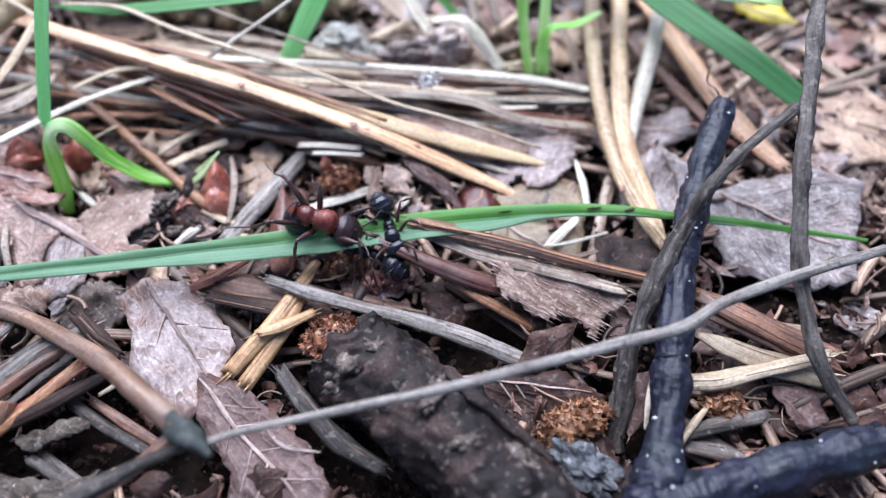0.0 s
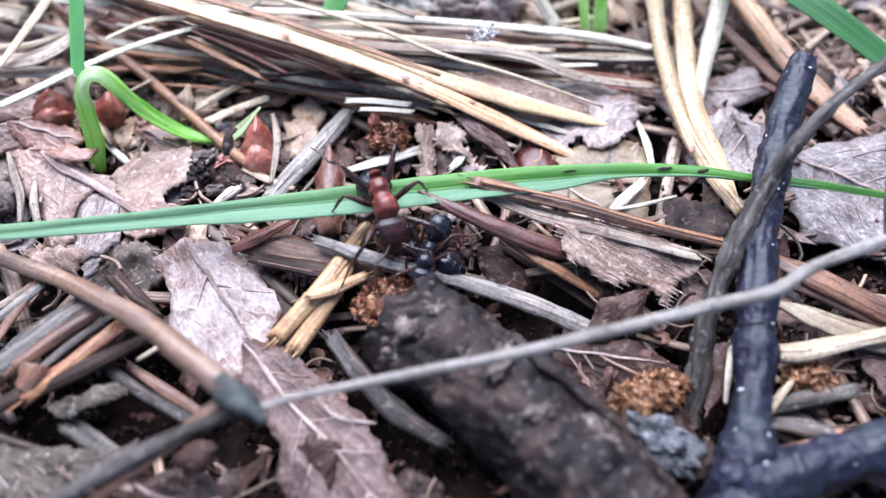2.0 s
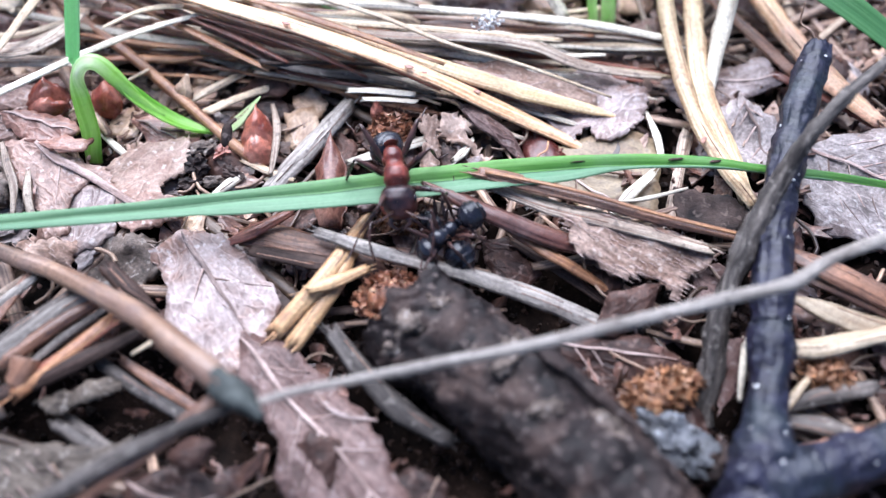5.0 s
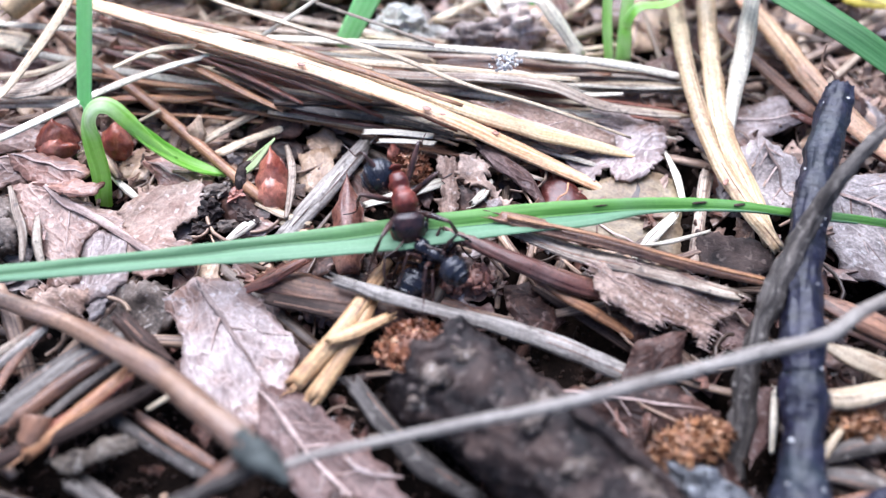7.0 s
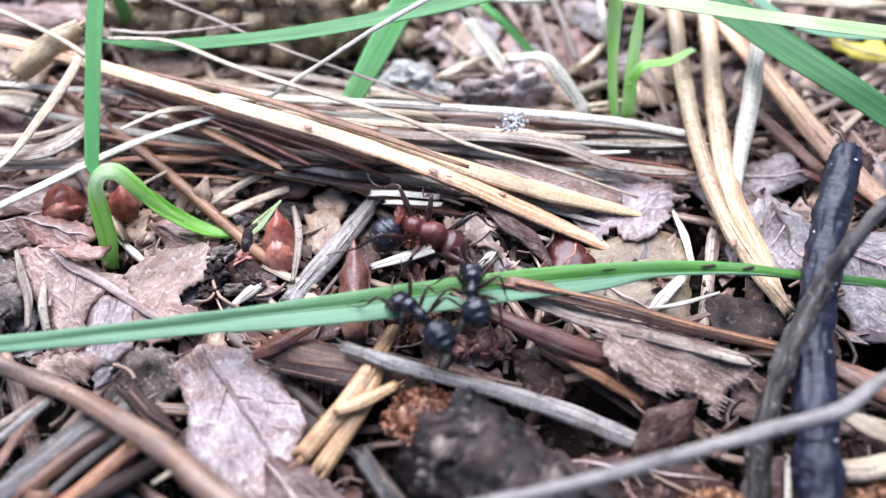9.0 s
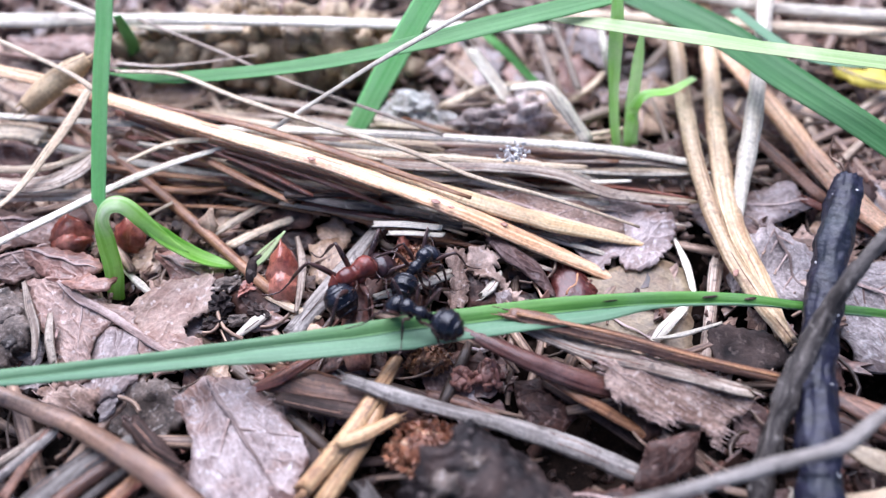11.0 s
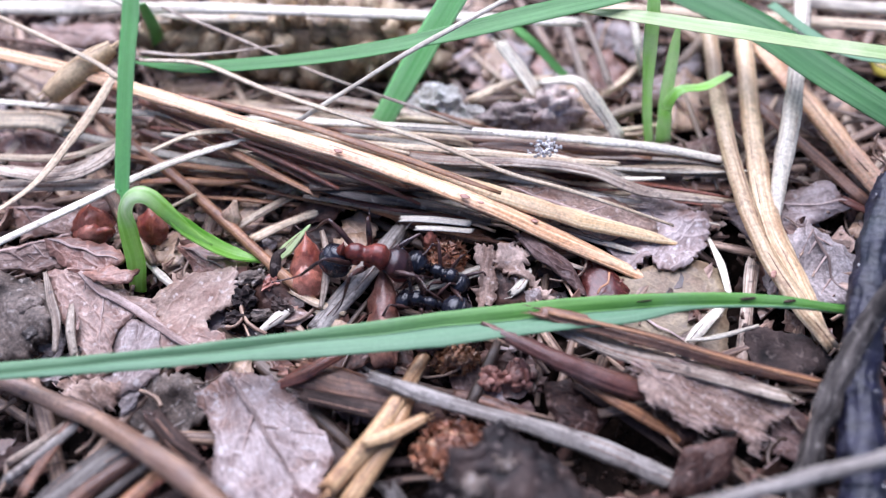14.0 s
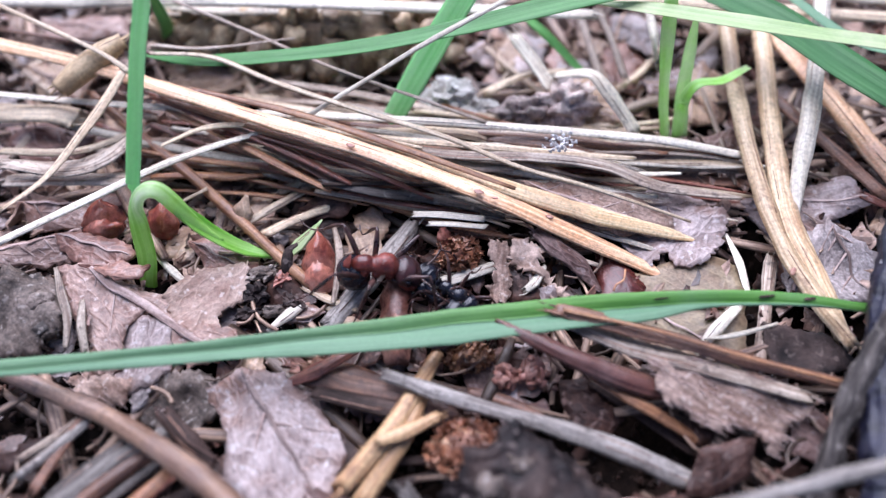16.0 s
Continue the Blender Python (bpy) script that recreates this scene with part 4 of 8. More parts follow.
leaf_litter(1500, "pinkish tan flakes of dead leaf behind the pile", -0.5, 42, (-60, 55), (40, 90), (1.2, 3.2), PALELITTER)
leaf_litter(420, "tan flakes of dead leaf beside the stalks", -0.5, 43, (8, 45), (30, 46), (1.0, 2.8), PALELITTER)
leaf_litter(380, "tan flakes of dead leaf beside the sprout", -0.5, 44, (-48, -14), (32, 44), (0.8, 2.4), PALELITTER)
fibres(520, 31)
crumbs(7000, 32)
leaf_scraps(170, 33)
leaf_scraps(75, 34, (-45, 48), (50, 80), (2.0, 4.5), True)
leaf_scraps(26, 35, (12, 44), (34, 52), (2.0, 4.0), True)
leaf_scraps(12, 36, (-46, -31), (36, 50), (1.6, 3.2), True)


# ---- behind: the far grass and straws ----
straw([(-45.3, 55.3, 6.0), (-38.9, 55.3, 6.0), (-34.3, 55.4, 6.0), (-27.1, 54.7, 6.5), (-19.4, 54.4, 6.5), (-11.4, 54.0, 6.5), (1.9, 53.9, 6.0)], (1.5, 1.6, 1.3, 1.2, 1.1, 1.1, 1.0), WHITE, "long bleached straw lying behind the cone", ridges=3)
straw([(-33.5, 56.4, 5.0), (-28.1, 55.4, 5.0), (-21.7, 55.6, 5.0), (-14.4, 55.9, 4.6)], (0.5, 0.9, 0.9, 0.5), WHITE, "short bleached straw under the long one")
leaf([(-44.5, 58.1, 2.0), (-40.4, 58.2, 2.4), (-36.9, 58.4, 2.0), (-36.2, 56.3, 1.5), (-40.0, 55.8, 1.6), (-43.8, 56.1, 1.5)], ROSE, "pinkish leaf lying under the bleached straw", curl=0.5)
straw([(-33.3, 56.2, 4.0), (-24.1, 56.1, 4.5), (-15.2, 56.7, 4.5), (-6.7, 58.4, 4.0)], 0.43, GREY, "thin grey straw behind the cone")
straw([(-39.4, 56.8, 8.0), (-35.5, 54.7, 8.0), (-32.5, 53.5, 7.5)], 0.62, WHITE, "short bleached straw leaning on a grass blade")
straw([(3.1, 60.1, 3.0), (14.5, 57.6, 4.0), (30.3, 55.9, 4.0)], 1.24, PALE, "pale straw lying under the far grass")
straw([(14.8, 61.4, 4.0), (22.0, 59.3, 4.0), (32.9, 58.1, 4.0)], 1.44, WHITE, "bleached straw beyond the pale stalks")
straw([(20.9, 57.3, 3.0), (26.7, 58.0, 3.0), (33.6, 58.7, 3.0)], 1.05, GREY, "grey straw on the ground behind the blades")
blade("grass", [(-32.5, 50.3, 5.0), (-26.4, 47.7, 6.5), (-16.4, 47.2, 8.0), (-8.2, 47.7, 9.5), (-2.7, 48.5, 10.5), (3.7, 50.2, 11.0), (9.6, 52.4, 11.0)], (0.62, 1.18, 1.30, 1.51, 1.74, 1.67, 1.38), LITARCHGREEN, "broad green grass blade arching over the cone", roll=5)
blade("grass", [(-13.4, 46.5, 1.5), (-11.3, 47.8, 5.0), (-9.3, 49.4, 8.0), (-7.2, 50.9, 11.0), (-5.8, 51.9, 13.0)], (1.77, 1.96, 1.99, 1.93, 1.58), PALELITGREEN, "upright pale green grass blade behind the straw pile", roll=20)
blade("grass", [(-33.0, 55.9, 1.0), (-31.8, 54.4, 4.0), (-31.0, 52.7, 7.0), (-30.7, 51.8, 9.0)], (1.08, 1.03, 0.88, 0.59), GREEN, "small dark green grass blade by the cone")
straw([(-18.9, 43.6, 5.0), (-14.4, 44.1, 8.0), (-10.3, 44.2, 11.0), (-4.7, 45.8, 13.5), (-1.9, 46.1, 15.0)], 0.47, WHITE, "thin bleached straw slanting over the pile")
straw([(-30.3, 54.0, 7.0), (-24.1, 51.1, 6.5), (-17.6, 47.8, 6.0), (-10.7, 45.0, 5.5), (-6.2, 43.8, 4.5)], 0.30, GREY, "thin dry grass stem crossing the pile", seg=8, ridges=0)
straw([(-30.6, 48.8, 7.0), (-26.4, 48.5, 7.0), (-20.2, 49.7, 7.0)], (0.38, 0.34, 0.13), GREY, "fine grey needle with a sharp tip", seg=8, ridges=0)
straw([(-44.5, 53.0, 5.0), (-38.2, 50.6, 6.0), (-33.1, 49.0, 6.5), (-30.1, 47.9, 7.0)], 0.39, BROWN, "thin brown straw at the edge of the pile", seg=8)
blade("grass", [(1.4, 49.9, 10.0), (4.8, 48.6, 10.5), (10.5, 46.5, 11.0), (15.8, 45.2, 11.0), (24.4, 43.4, 11.0)], (0.32, 1.34, 1.52, 1.35, 1.38), YELLOWGREEN, "yellowing grass blade with a pale torn tip", roll=0)
blade("grass", [(6.3, 59.4, 7.0), (10.1, 55.3, 7.5), (14.5, 51.4, 7.5), (18.5, 47.0, 7.0), (23.1, 42.2, 6.5), (27.6, 38.6, 5.0)], (3.43, 3.44, 3.38, 3.17, 2.78, 2.43), SHADEDGREEN, "broad dark green grass blade sloping to the ground", roll=0)
blade("grass", [(17.3, 56.3, 6.0), (21.2, 50.7, 6.0), (27.1, 49.5, 6.0)], (0.91, 1.03, 1.10), MINT, "pale green blade beneath the yellowing one")
leaf([(25.4, 53.7, 3.0), (29.7, 52.9, 3.0), (30.9, 50.5, 2.5), (27.9, 51.4, 2.0), (26.0, 52.8, 2.0)], YELLOW, "yellow dead leaf lying by the cone", curl=0.3)
# the shoots carry their backlight in their colour
blade("grass", [(7.4, 45.8, 0.8), (6.7, 46.7, 4.0), (6.2, 47.7, 8.0), (6.1, 49.5, 11.0), (5.7, 50.5, 13.0)], (1.15, 1.19, 1.13, 1.03, 0.85), LITLIME, "upright fresh green grass shoot", roll=12)
blade("grass", [(8.6, 46.2, 0.8), (8.4, 47.9, 3.5), (8.3, 48.9, 7.0), (8.3, 49.6, 9.0)], (1.06, 1.00, 0.83, 0.33), LITLIME, "slender fresh green grass shoot", roll=-12)
blade("grass", [(8.4, 46.2, 0.8), (8.1, 46.4, 4.0), (8.8, 46.8, 5.5), (10.9, 47.8, 5.0), (13.1, 49.3, 5.0)], (0.88, 0.93, 0.83, 0.76, 0.52), LITLIME, "curled green grass shoot bending to its side")
straw([(6.3, 54.2, 6.0), (6.6, 52.3, 5.0), (7.0, 51.8, 3.5)], 0.58, WHITE, "short pale stem beside the green shoot")
straw([(-3.9, 53.8, 4.0), (-2.6, 51.8, 3.5), (-1.1, 49.7, 2.5)], 1.09, WHITE, "flat bleached straw end among far litter", flat=0.25)
straw([(-0.9, 49.9, 3.5), (1.4, 49.0, 4.5), (2.8, 47.7, 4.0), (5.0, 45.4, 2.0)], (0.62, 0.95, 1.12, 1.12), WHITE, "bent bleached straw behind the bark", flat=0.3)
straw([(1.4, 60.3, 2.5), (2.1, 55.8, 2.5), (2.9, 51.1, 2.0)], 0.67, GREY, "grey twig lying by the cone")
straw([(3.3, 59.5, 2.5), (4.1, 55.0, 2.5), (4.8, 51.4, 2.0)], 0.57, GREY, "thin grey twig lying by the cone")
straw([(-6.2, 50.0, 1.5), (-3.0, 51.5, 2.0), (0.2, 51.6, 2.5)], (0.82, 0.69, 0.46), PALE, "pale stem fragment under the bleached straw")
leaf([(-1.0, 49.7, 1.5), (0.7, 50.3, 3.0), (2.6, 50.9, 2.5), (4.4, 46.8, 1.2), (1.8, 46.7, 1.0)], TAN, "curled rusty brown leaf behind the bark", curl=0.4)
leaf([(-5.3, 56.3, 1.2), (-3.8, 56.8, 2.0), (-2.6, 55.2, 1.2), (-3.6, 52.6, 1.0), (-5.3, 53.3, 1.0)], TAN, "small rust brown leaf by the cone", curl=0.6)
straw([(4.4, 51.2, 1.0), (6.4, 52.8, 1.4), (8.1, 55.4, 1.6)], 0.56, PALE, "pale broken needle on the far ground")
blade("grass", [(-3.0, 54.8, 5.0), (-1.2, 53.6, 4.0), (1.4, 52.1, 2.0), (2.6, 51.9, 1.0)], (0.82, 0.91, 0.83, 0.47), GREEN, "drooping green grass tip among far litter")
lump("lichen_crust", (-8.9, 49.4, 1.5), (1.9, 1.6, 1.3), CRUST, "crumbly pale lichen crust beside the bark", "lichen", detail=3, rough=0.7, freq=3.0, smooth=False)
lump("lichen_crust", (-6.7, 48.1, 1.2), (1.5, 1.1, 0.9), CRUST, "small pale lichen crumb behind the pile", "lichen", detail=3, rough=0.7, freq=3.0, smooth=False)
lump("bark_stub", (-3.1, 47.5, 1.8), (2.3, 1.3, 1.2), LICHEN, "knobbly grey purple bark stub behind the pile", "bark", detail=4, rough=0.7, freq=2.6, turn=10)
lump("bark_stub", (0.1, 47.9, 2.2), (2.0, 1.5, 1.4), LICHEN, "broken end of a grey purple bark stub", "bark", detail=4, rough=0.75, freq=2.6, turn=15)
straw([(17.2, 56.0, 2.6), (19.8, 49.0, 2.4), (22.1, 42.6, 2.1), (24.0, 38.8, 1.9), (26.4, 35.4, 1.6)], (1.5, 1.8, 1.9, 1.8, 1.2), GOLD, "long golden brown straw sloping across the ground")
straw([(20.2, 40.0, 1.6), (24.3, 37.4, 1.2), (28.1, 34.1, 0.8), (31.1, 30.5, 0.4)], 0.66, RED, "thin red brown straw on the ground")
straw([(15.5, 50.0, 2.0), (18.6, 44.6, 2.0), (21.6, 40.0, 1.6)], 1.04, BROWN, "brown straw running under the stalks")

# ---- the straw pile ----
spotted = straw([(-44.8, 50.9, 5.5), (-36.5, 48.1, 6.0), (-30.2, 45.6, 6.2), (-21.3, 42.3, 6.0), (-14.3, 40.0, 5.6), (-6.6, 37.3, 4.6), (-0.8, 35.8, 2.6), (4.4, 34.3, 0.8), (6.9, 33.0, 0.3)], (1.33, 1.19, 1.16, 1.11, 1.17, 1.22, 1.31, 0.93, 0.19), GOLD, "thick golden pine straw with dark rusty spots", flat=0.35)
rust_spot((-15.18, 39.98, 6.05), (0.31, 0.17, 0.04), -15, spotted)
rust_spot((-6.62, 37.03, 5.00), (0.34, 0.19, 0.04), -15, spotted)
rust_spot((-5.57, 36.67, 4.85), (0.23, 0.12, 0.04), -15, spotted)
rust_spot((-1.95, 36.32, 3.40), (0.27, 0.15, 0.04), -20, spotted)
straw([(-22.8, 43.3, 5.4), (-13.7, 40.8, 5.0), (-5.8, 38.6, 4.0), (1.3, 37.1, 2.6), (5.7, 36.7, 1.5), (8.4, 36.2, 1.1)], (0.73, 1.03, 1.33, 1.41, 1.03, 0.24), LEMON, "pale golden straw ending in a split tip", flat=0.35)
straw([(-30.4, 47.9, 7.0), (-25.8, 47.5, 7.0), (-20.8, 45.1, 6.8), (-14.5, 42.8, 6.4), (-8.9, 40.9, 6.0), (-3.9, 38.8, 5.4), (1.1, 37.7, 4.6), (7.5, 36.8, 2.5)], (0.38, 0.42, 0.45, 0.44, 0.43, 0.38, 0.34, 0.23), PALE, "long thin tan straw lying over the pile", seg=8)
straw([(-43.0, 46.7, 4.0), (-33.9, 45.6, 4.2), (-23.3, 44.4, 4.6), (-14.0, 44.0, 4.6), (-4.6, 43.7, 4.2), (4.2, 43.6, 3.4), (7.9, 43.4, 3.0), (12.2, 42.9, 2.4)], (0.52, 0.55, 0.58, 0.66, 0.70, 0.75, 0.79, 0.67), WHITE, "long bleached straw along the top of the pile")
straw([(-16.8, 44.6, 3.4), (-8.3, 43.9, 3.4), (0.1, 43.5, 3.0), (12.1, 43.1, 2.0)], 0.50, BROWN, "dark brown straw in the pile")
straw([(-19.9, 43.6, 4.2), (-13.1, 42.4, 4.2), (-6.6, 42.0, 4.0), (-0.1, 41.7, 3.6), (4.3, 41.7, 3.2)], (0.41, 0.61, 0.61, 0.57, 0.41), PALE, "pale splintered straw in the pile")
straw([(-16.5, 43.0, 3.8), (-9.0, 41.2, 4.0), (-2.6, 41.2, 3.8), (1.9, 40.9, 3.4), (5.9, 39.7, 2.6), (11.7, 39.6, 1.6)], (0.41, 0.81, 0.97, 1.05, 0.97, 0.33), GREY, "flat grey straw with a tapering tip", flat=0.22)
straw([(-21.2, 43.1, 3.6), (-14.7, 41.2, 3.8), (-9.8, 40.4, 3.6), (-4.4, 40.7, 3.0)], (0.50, 0.73, 0.72, 0.41), GREY, "weathered grey straw in the pile")
straw([(-4.9, 43.1, 2.6), (3.4, 42.8, 2.4), (11.9, 42.8, 1.8)], 0.46, BROWN, "dark brown needle under the pale straw")
straw([(3.9, 42.5, 1.6), (11.1, 42.4, 1.4), (18.7, 42.3, 1.0)], 0.59, GREY, "grey straw lying behind the stalks")
straw([(3.1, 42.0, 1.0), (8.5, 41.8, 1.0), (15.6, 41.4, 0.8)], 0.76, BROWN, "broad brown straw half buried in litter", flat=0.25)
straw([(-24.6, 42.7, 4.4), (-18.0, 41.4, 3.6), (-13.1, 40.0, 2.4), (-8.2, 38.9, 1.4)], 0.90, RED, "red brown straw deep in the pile", flat=0.3)
straw([(-26.4, 43.3, 3.2), (-19.9, 41.4, 2.4), (-14.9, 40.5, 1.8), (-10.7, 39.6, 1.2)], 0.75, BROWN, "brown straw under the golden straws")
straw([(-21.6, 42.6, 4.8), (-14.5, 40.6, 4.6), (-9.7, 39.0, 4.0), (-4.6, 37.4, 2.6)], 0.56, RED, "thin red brown straw beside the golden one")
straw([(-28.9, 41.5, 4.2), (-25.7, 42.5, 5.0), (-22.0, 42.6, 5.2), (-16.3, 42.3, 4.8), (-10.6, 41.6, 4.2)], (0.33, 0.49, 0.49, 0.40, 0.24), PALE, "curved tan straw arching into the pile")
straw([(-38.5, 33.6, 3.0), (-33.1, 36.9, 3.6), (-28.8, 39.4, 4.2), (-25.4, 40.9, 4.6), (-21.2, 42.6, 4.8)], (0.61, 0.66, 0.68, 0.60, 0.41), WHITE, "bleached straw slanting across the grass sprout")
straw([(-40.6, 39.9, 2.0), (-36.2, 39.8, 2.4), (-31.1, 39.7, 2.6)], 1.07, GREY, "broad grey straw at the edge of the pile", flat=0.25)
straw([(-40.8, 40.7, 3.0), (-35.4, 39.9, 3.4), (-32.6, 40.9, 3.8), (-30.9, 43.1, 4.0)], (0.82, 1.46, 1.47, 0.58), GREY, "flat grey leaf strip curling beside the grass", flat=0.15)
straw([(-41.8, 42.4, 2.4), (-35.8, 41.9, 3.0), (-32.0, 43.5, 3.2)], 0.67, PALE, "tan straw under the bent stem")
straw([(-43.1, 52.2, 8.0), (-36.6, 48.6, 8.0), (-33.4, 47.1, 7.5), (-31.3, 45.8, 7.0)], 0.39, PALE, "thin bent straw over the dry pod")
straw([(-31.9, 46.0, 7.0), (-33.0, 43.8, 6.0), (-34.4, 41.7, 5.0), (-36.6, 38.9, 3.6), (-39.5, 36.7, 2.6)], (0.57, 0.89, 0.81, 0.48, 0.32), PALE, "drooping tan straw folded at its top", flat=0.3)
straw([(-37.1, 45.7, 5.4), (-35.8, 46.9, 6.0), (-34.1, 48.3, 6.6), (-32.9, 49.3, 7.0)], (1.5, 2.0, 2.0, 1.2), PODTAN, "dry tan seed pod leaning on straws", name='seed_pod', flat=0.85, ridges=0, ragged=0.1, seg=16)
straw([(-43.1, 46.1, 2.6), (-38.8, 45.7, 3.0), (-36.5, 45.3, 2.8)], 1.74, PALE, "broad tan stem end behind the bent straw", flat=0.5)
straw([(-36.2, 47.6, 3.2), (-32.5, 44.6, 2.6), (-27.9, 41.1, 2.2), (-22.9, 36.7, 1.8), (-19.2, 33.4, 1.5), (-15.9, 30.8, 0.8)], (0.62, 0.82, 0.83, 0.80, 0.77, 0.57), AMBER, "slender red brown twig lying across the litter", name='twig', flat=0.9, ridges=0)
straw([(-31.5, 35.9, 1.0), (-28.4, 37.6, 1.8), (-25.6, 38.9, 2.6)], 0.32, PALE, "thin tan stalk beside the grass sprout", seg=8, ridges=0)
straw([(-22.6, 36.7, 1.6), (-20.8, 38.3, 1.6), (-18.6, 40.1, 1.6)], 0.65, PALE, "pale stem fragment under the pile")
straw([(-21.3, 36.0, 1.3), (-19.1, 37.4, 1.4), (-16.4, 38.7, 1.4)], 0.73, PALE, "pale stem end beside the bud scale")
straw([(-17.3, 39.1, 3.4), (-13.7, 38.4, 3.2), (-8.9, 38.0, 2.8), (-4.9, 37.4, 2.0)], (0.48, 0.71, 0.79, 0.48), DARKTWIG, "dark grey split needle under the pile", flat=0.4)
straw([(-17.2, 38.6, 3.6), (-12.9, 39.0, 3.4), (-8.2, 39.1, 3.0), (-5.4, 38.8, 2.2)], (0.32, 0.40, 0.36, 0.24), BLACK, "thin black needle under the pile", seg=8)
straw([(-16.1, 38.6, 3.0), (-11.3, 37.8, 2.6), (-6.6, 37.4, 2.2)], 0.41, RED, "reddish brown splinter beside the dark needle")
straw([(-10.9, 36.5, 3.2), (-8.9, 36.4, 3.3), (-6.3, 36.2, 3.2)], 0.52, CHALK, "white splinter of stripped straw", flat=0.3)
straw([(-9.9, 35.9, 3.0), (-8.3, 35.8, 3.1), (-6.1, 35.7, 3.0)], 0.4, CHALK, "thin white splinter below the other", flat=0.3)
straw([(-2.9, 35.7, 2.6), (-1.5, 34.6, 2.3), (-0.0, 33.7, 1.7), (1.4, 32.1, 0.8)], (0.7, 1.35, 1.25, 0.4), UMBER, "curled grey brown leaf strip under the golden straw", flat=0.3)
leaf([(-3.7, 39.8, 2.6), (-0.3, 40.5, 2.4), (3.7, 39.6, 2.0), (6.8, 38.1, 1.4), (6.5, 36.4, 1.0), (3.1, 36.3, 1.4), (0.3, 37.0, 2.0), (-2.0, 38.2, 2.4)], FELT, "pinkish brown leaf between the golden straws", curl=0.4, cell=0.5)
straw([(-14.2, 41.4, 1.2), (-10.7, 38.4, 0.8), (-5.8, 37.1, 0.5)], 1.24, BROWN, "dark brown straw buried below the pile", flat=0.3)
leaf([(-19.3, 38.5, 1.6), (-17.0, 40.0, 2.4), (-15.5, 39.0, 2.0), (-15.7, 37.7, 1.4), (-18.0, 37.5, 1.0)], DARKLEAF, "dark torn leaf shred under the pile", curl=0.8)
leaf([(-15.8, 36.5, 0.9), (-13.7, 36.9, 1.4), (-13.0, 34.9, 1.0), (-14.0, 33.0, 0.6), (-15.4, 33.8, 0.6)], TAN, "pale tan leaf scrap behind the ants", curl=0.5)

# ---- what lies in the shade of the pile ----
leaf([(-15.1, 41.0, 1.0), (-12.5, 41.0, 1.6), (-10.0, 40.3, 1.6), (-10.8, 38.8, 1.0), (-13.2, 38.5, 0.8)], UMBER, "brown leaf scrap shaded by the pile", curl=0.8, crumble=0.2, cell=0.45)
leaf([(-10.0, 40.1, 1.2), (-7.2, 40.1, 1.6), (-5.5, 38.6, 1.4), (-6.7, 37.6, 1.0), (-9.1, 38.0, 1.0)], RUSSET, "russet leaf scrap shaded by the pile", curl=0.8, crumble=0.2, cell=0.45)
leaf([(-18.4, 40.8, 1.2), (-16.1, 41.2, 1.6), (-14.6, 40.2, 1.4), (-15.2, 38.4, 1.0), (-17.1, 38.8, 1.0)], FELT, "torn tan leaf shred hanging under the pile", curl=0.9, crumble=0.2, cell=0.45)
leaf([(-20.7, 42.3, 1.4), (-17.7, 42.6, 2.0), (-15.5, 42.0, 1.8), (-16.7, 40.8, 1.2), (-19.3, 40.7, 1.0)], UMBER, "brown leaf flake under the straw fan", curl=0.7, crumble=0.2, cell=0.45)
leaf([(-15.5, 38.3, 0.8), (-13.8, 38.6, 1.3), (-12.7, 37.6, 1.0), (-13.1, 36.3, 0.7), (-14.6, 36.1, 0.6)], TAN, "cream leaf scrap behind the ants", curl=0.7, crumble=0.2, cell=0.45)
straw([(-18.0, 39.2, 2.2), (-13.0, 38.2, 2.4), (-8.3, 37.5, 2.2), (-3.5, 37.3, 1.4)], (0.4, 0.5, 0.5, 0.2), GREY, "long grey splinter under the pile", flat=0.5)
straw([(-16.4, 39.2, 1.8), (-11.5, 38.0, 2.0), (-6.7, 37.4, 1.6)], (0.3, 0.4, 0.3), PALE, "thin tan splinter under the pile", flat=0.5)
straw([(-21.4, 40.8, 3.0), (-17.2, 39.6, 2.6), (-13.2, 39.1, 2.0)], (0.4, 0.5, 0.4), AMBER, "amber straw low in the fan", flat=0.5)
straw([(-20.1, 41.0, 3.4), (-15.6, 39.9, 3.0), (-10.8, 39.5, 2.2)], (0.45, 0.55, 0.4), BROWN, "brown straw low in the fan", flat=0.5)
straw([(-21.7, 41.4, 3.6), (-16.4, 40.3, 3.2), (-11.2, 39.9, 2.6), (-6.7, 39.4, 1.8)], (0.35, 0.5, 0.5, 0.3), PALE, "tan straw low in the fan", flat=0.5)
straw([(-20.7, 39.8, 1.4), (-18.3, 41.0, 1.8), (-15.7, 42.2, 2.0)], (0.7, 0.8, 0.6), PALE, "short pale stem end under the fan", flat=0.5)
straw([(-2.8, 35.2, 1.5), (-0.9, 34.5, 1.7), (1.3, 33.9, 1.4)], (0.3, 0.5, 0.3), GREY, "grey chip beside the golden straw", flat=0.5)

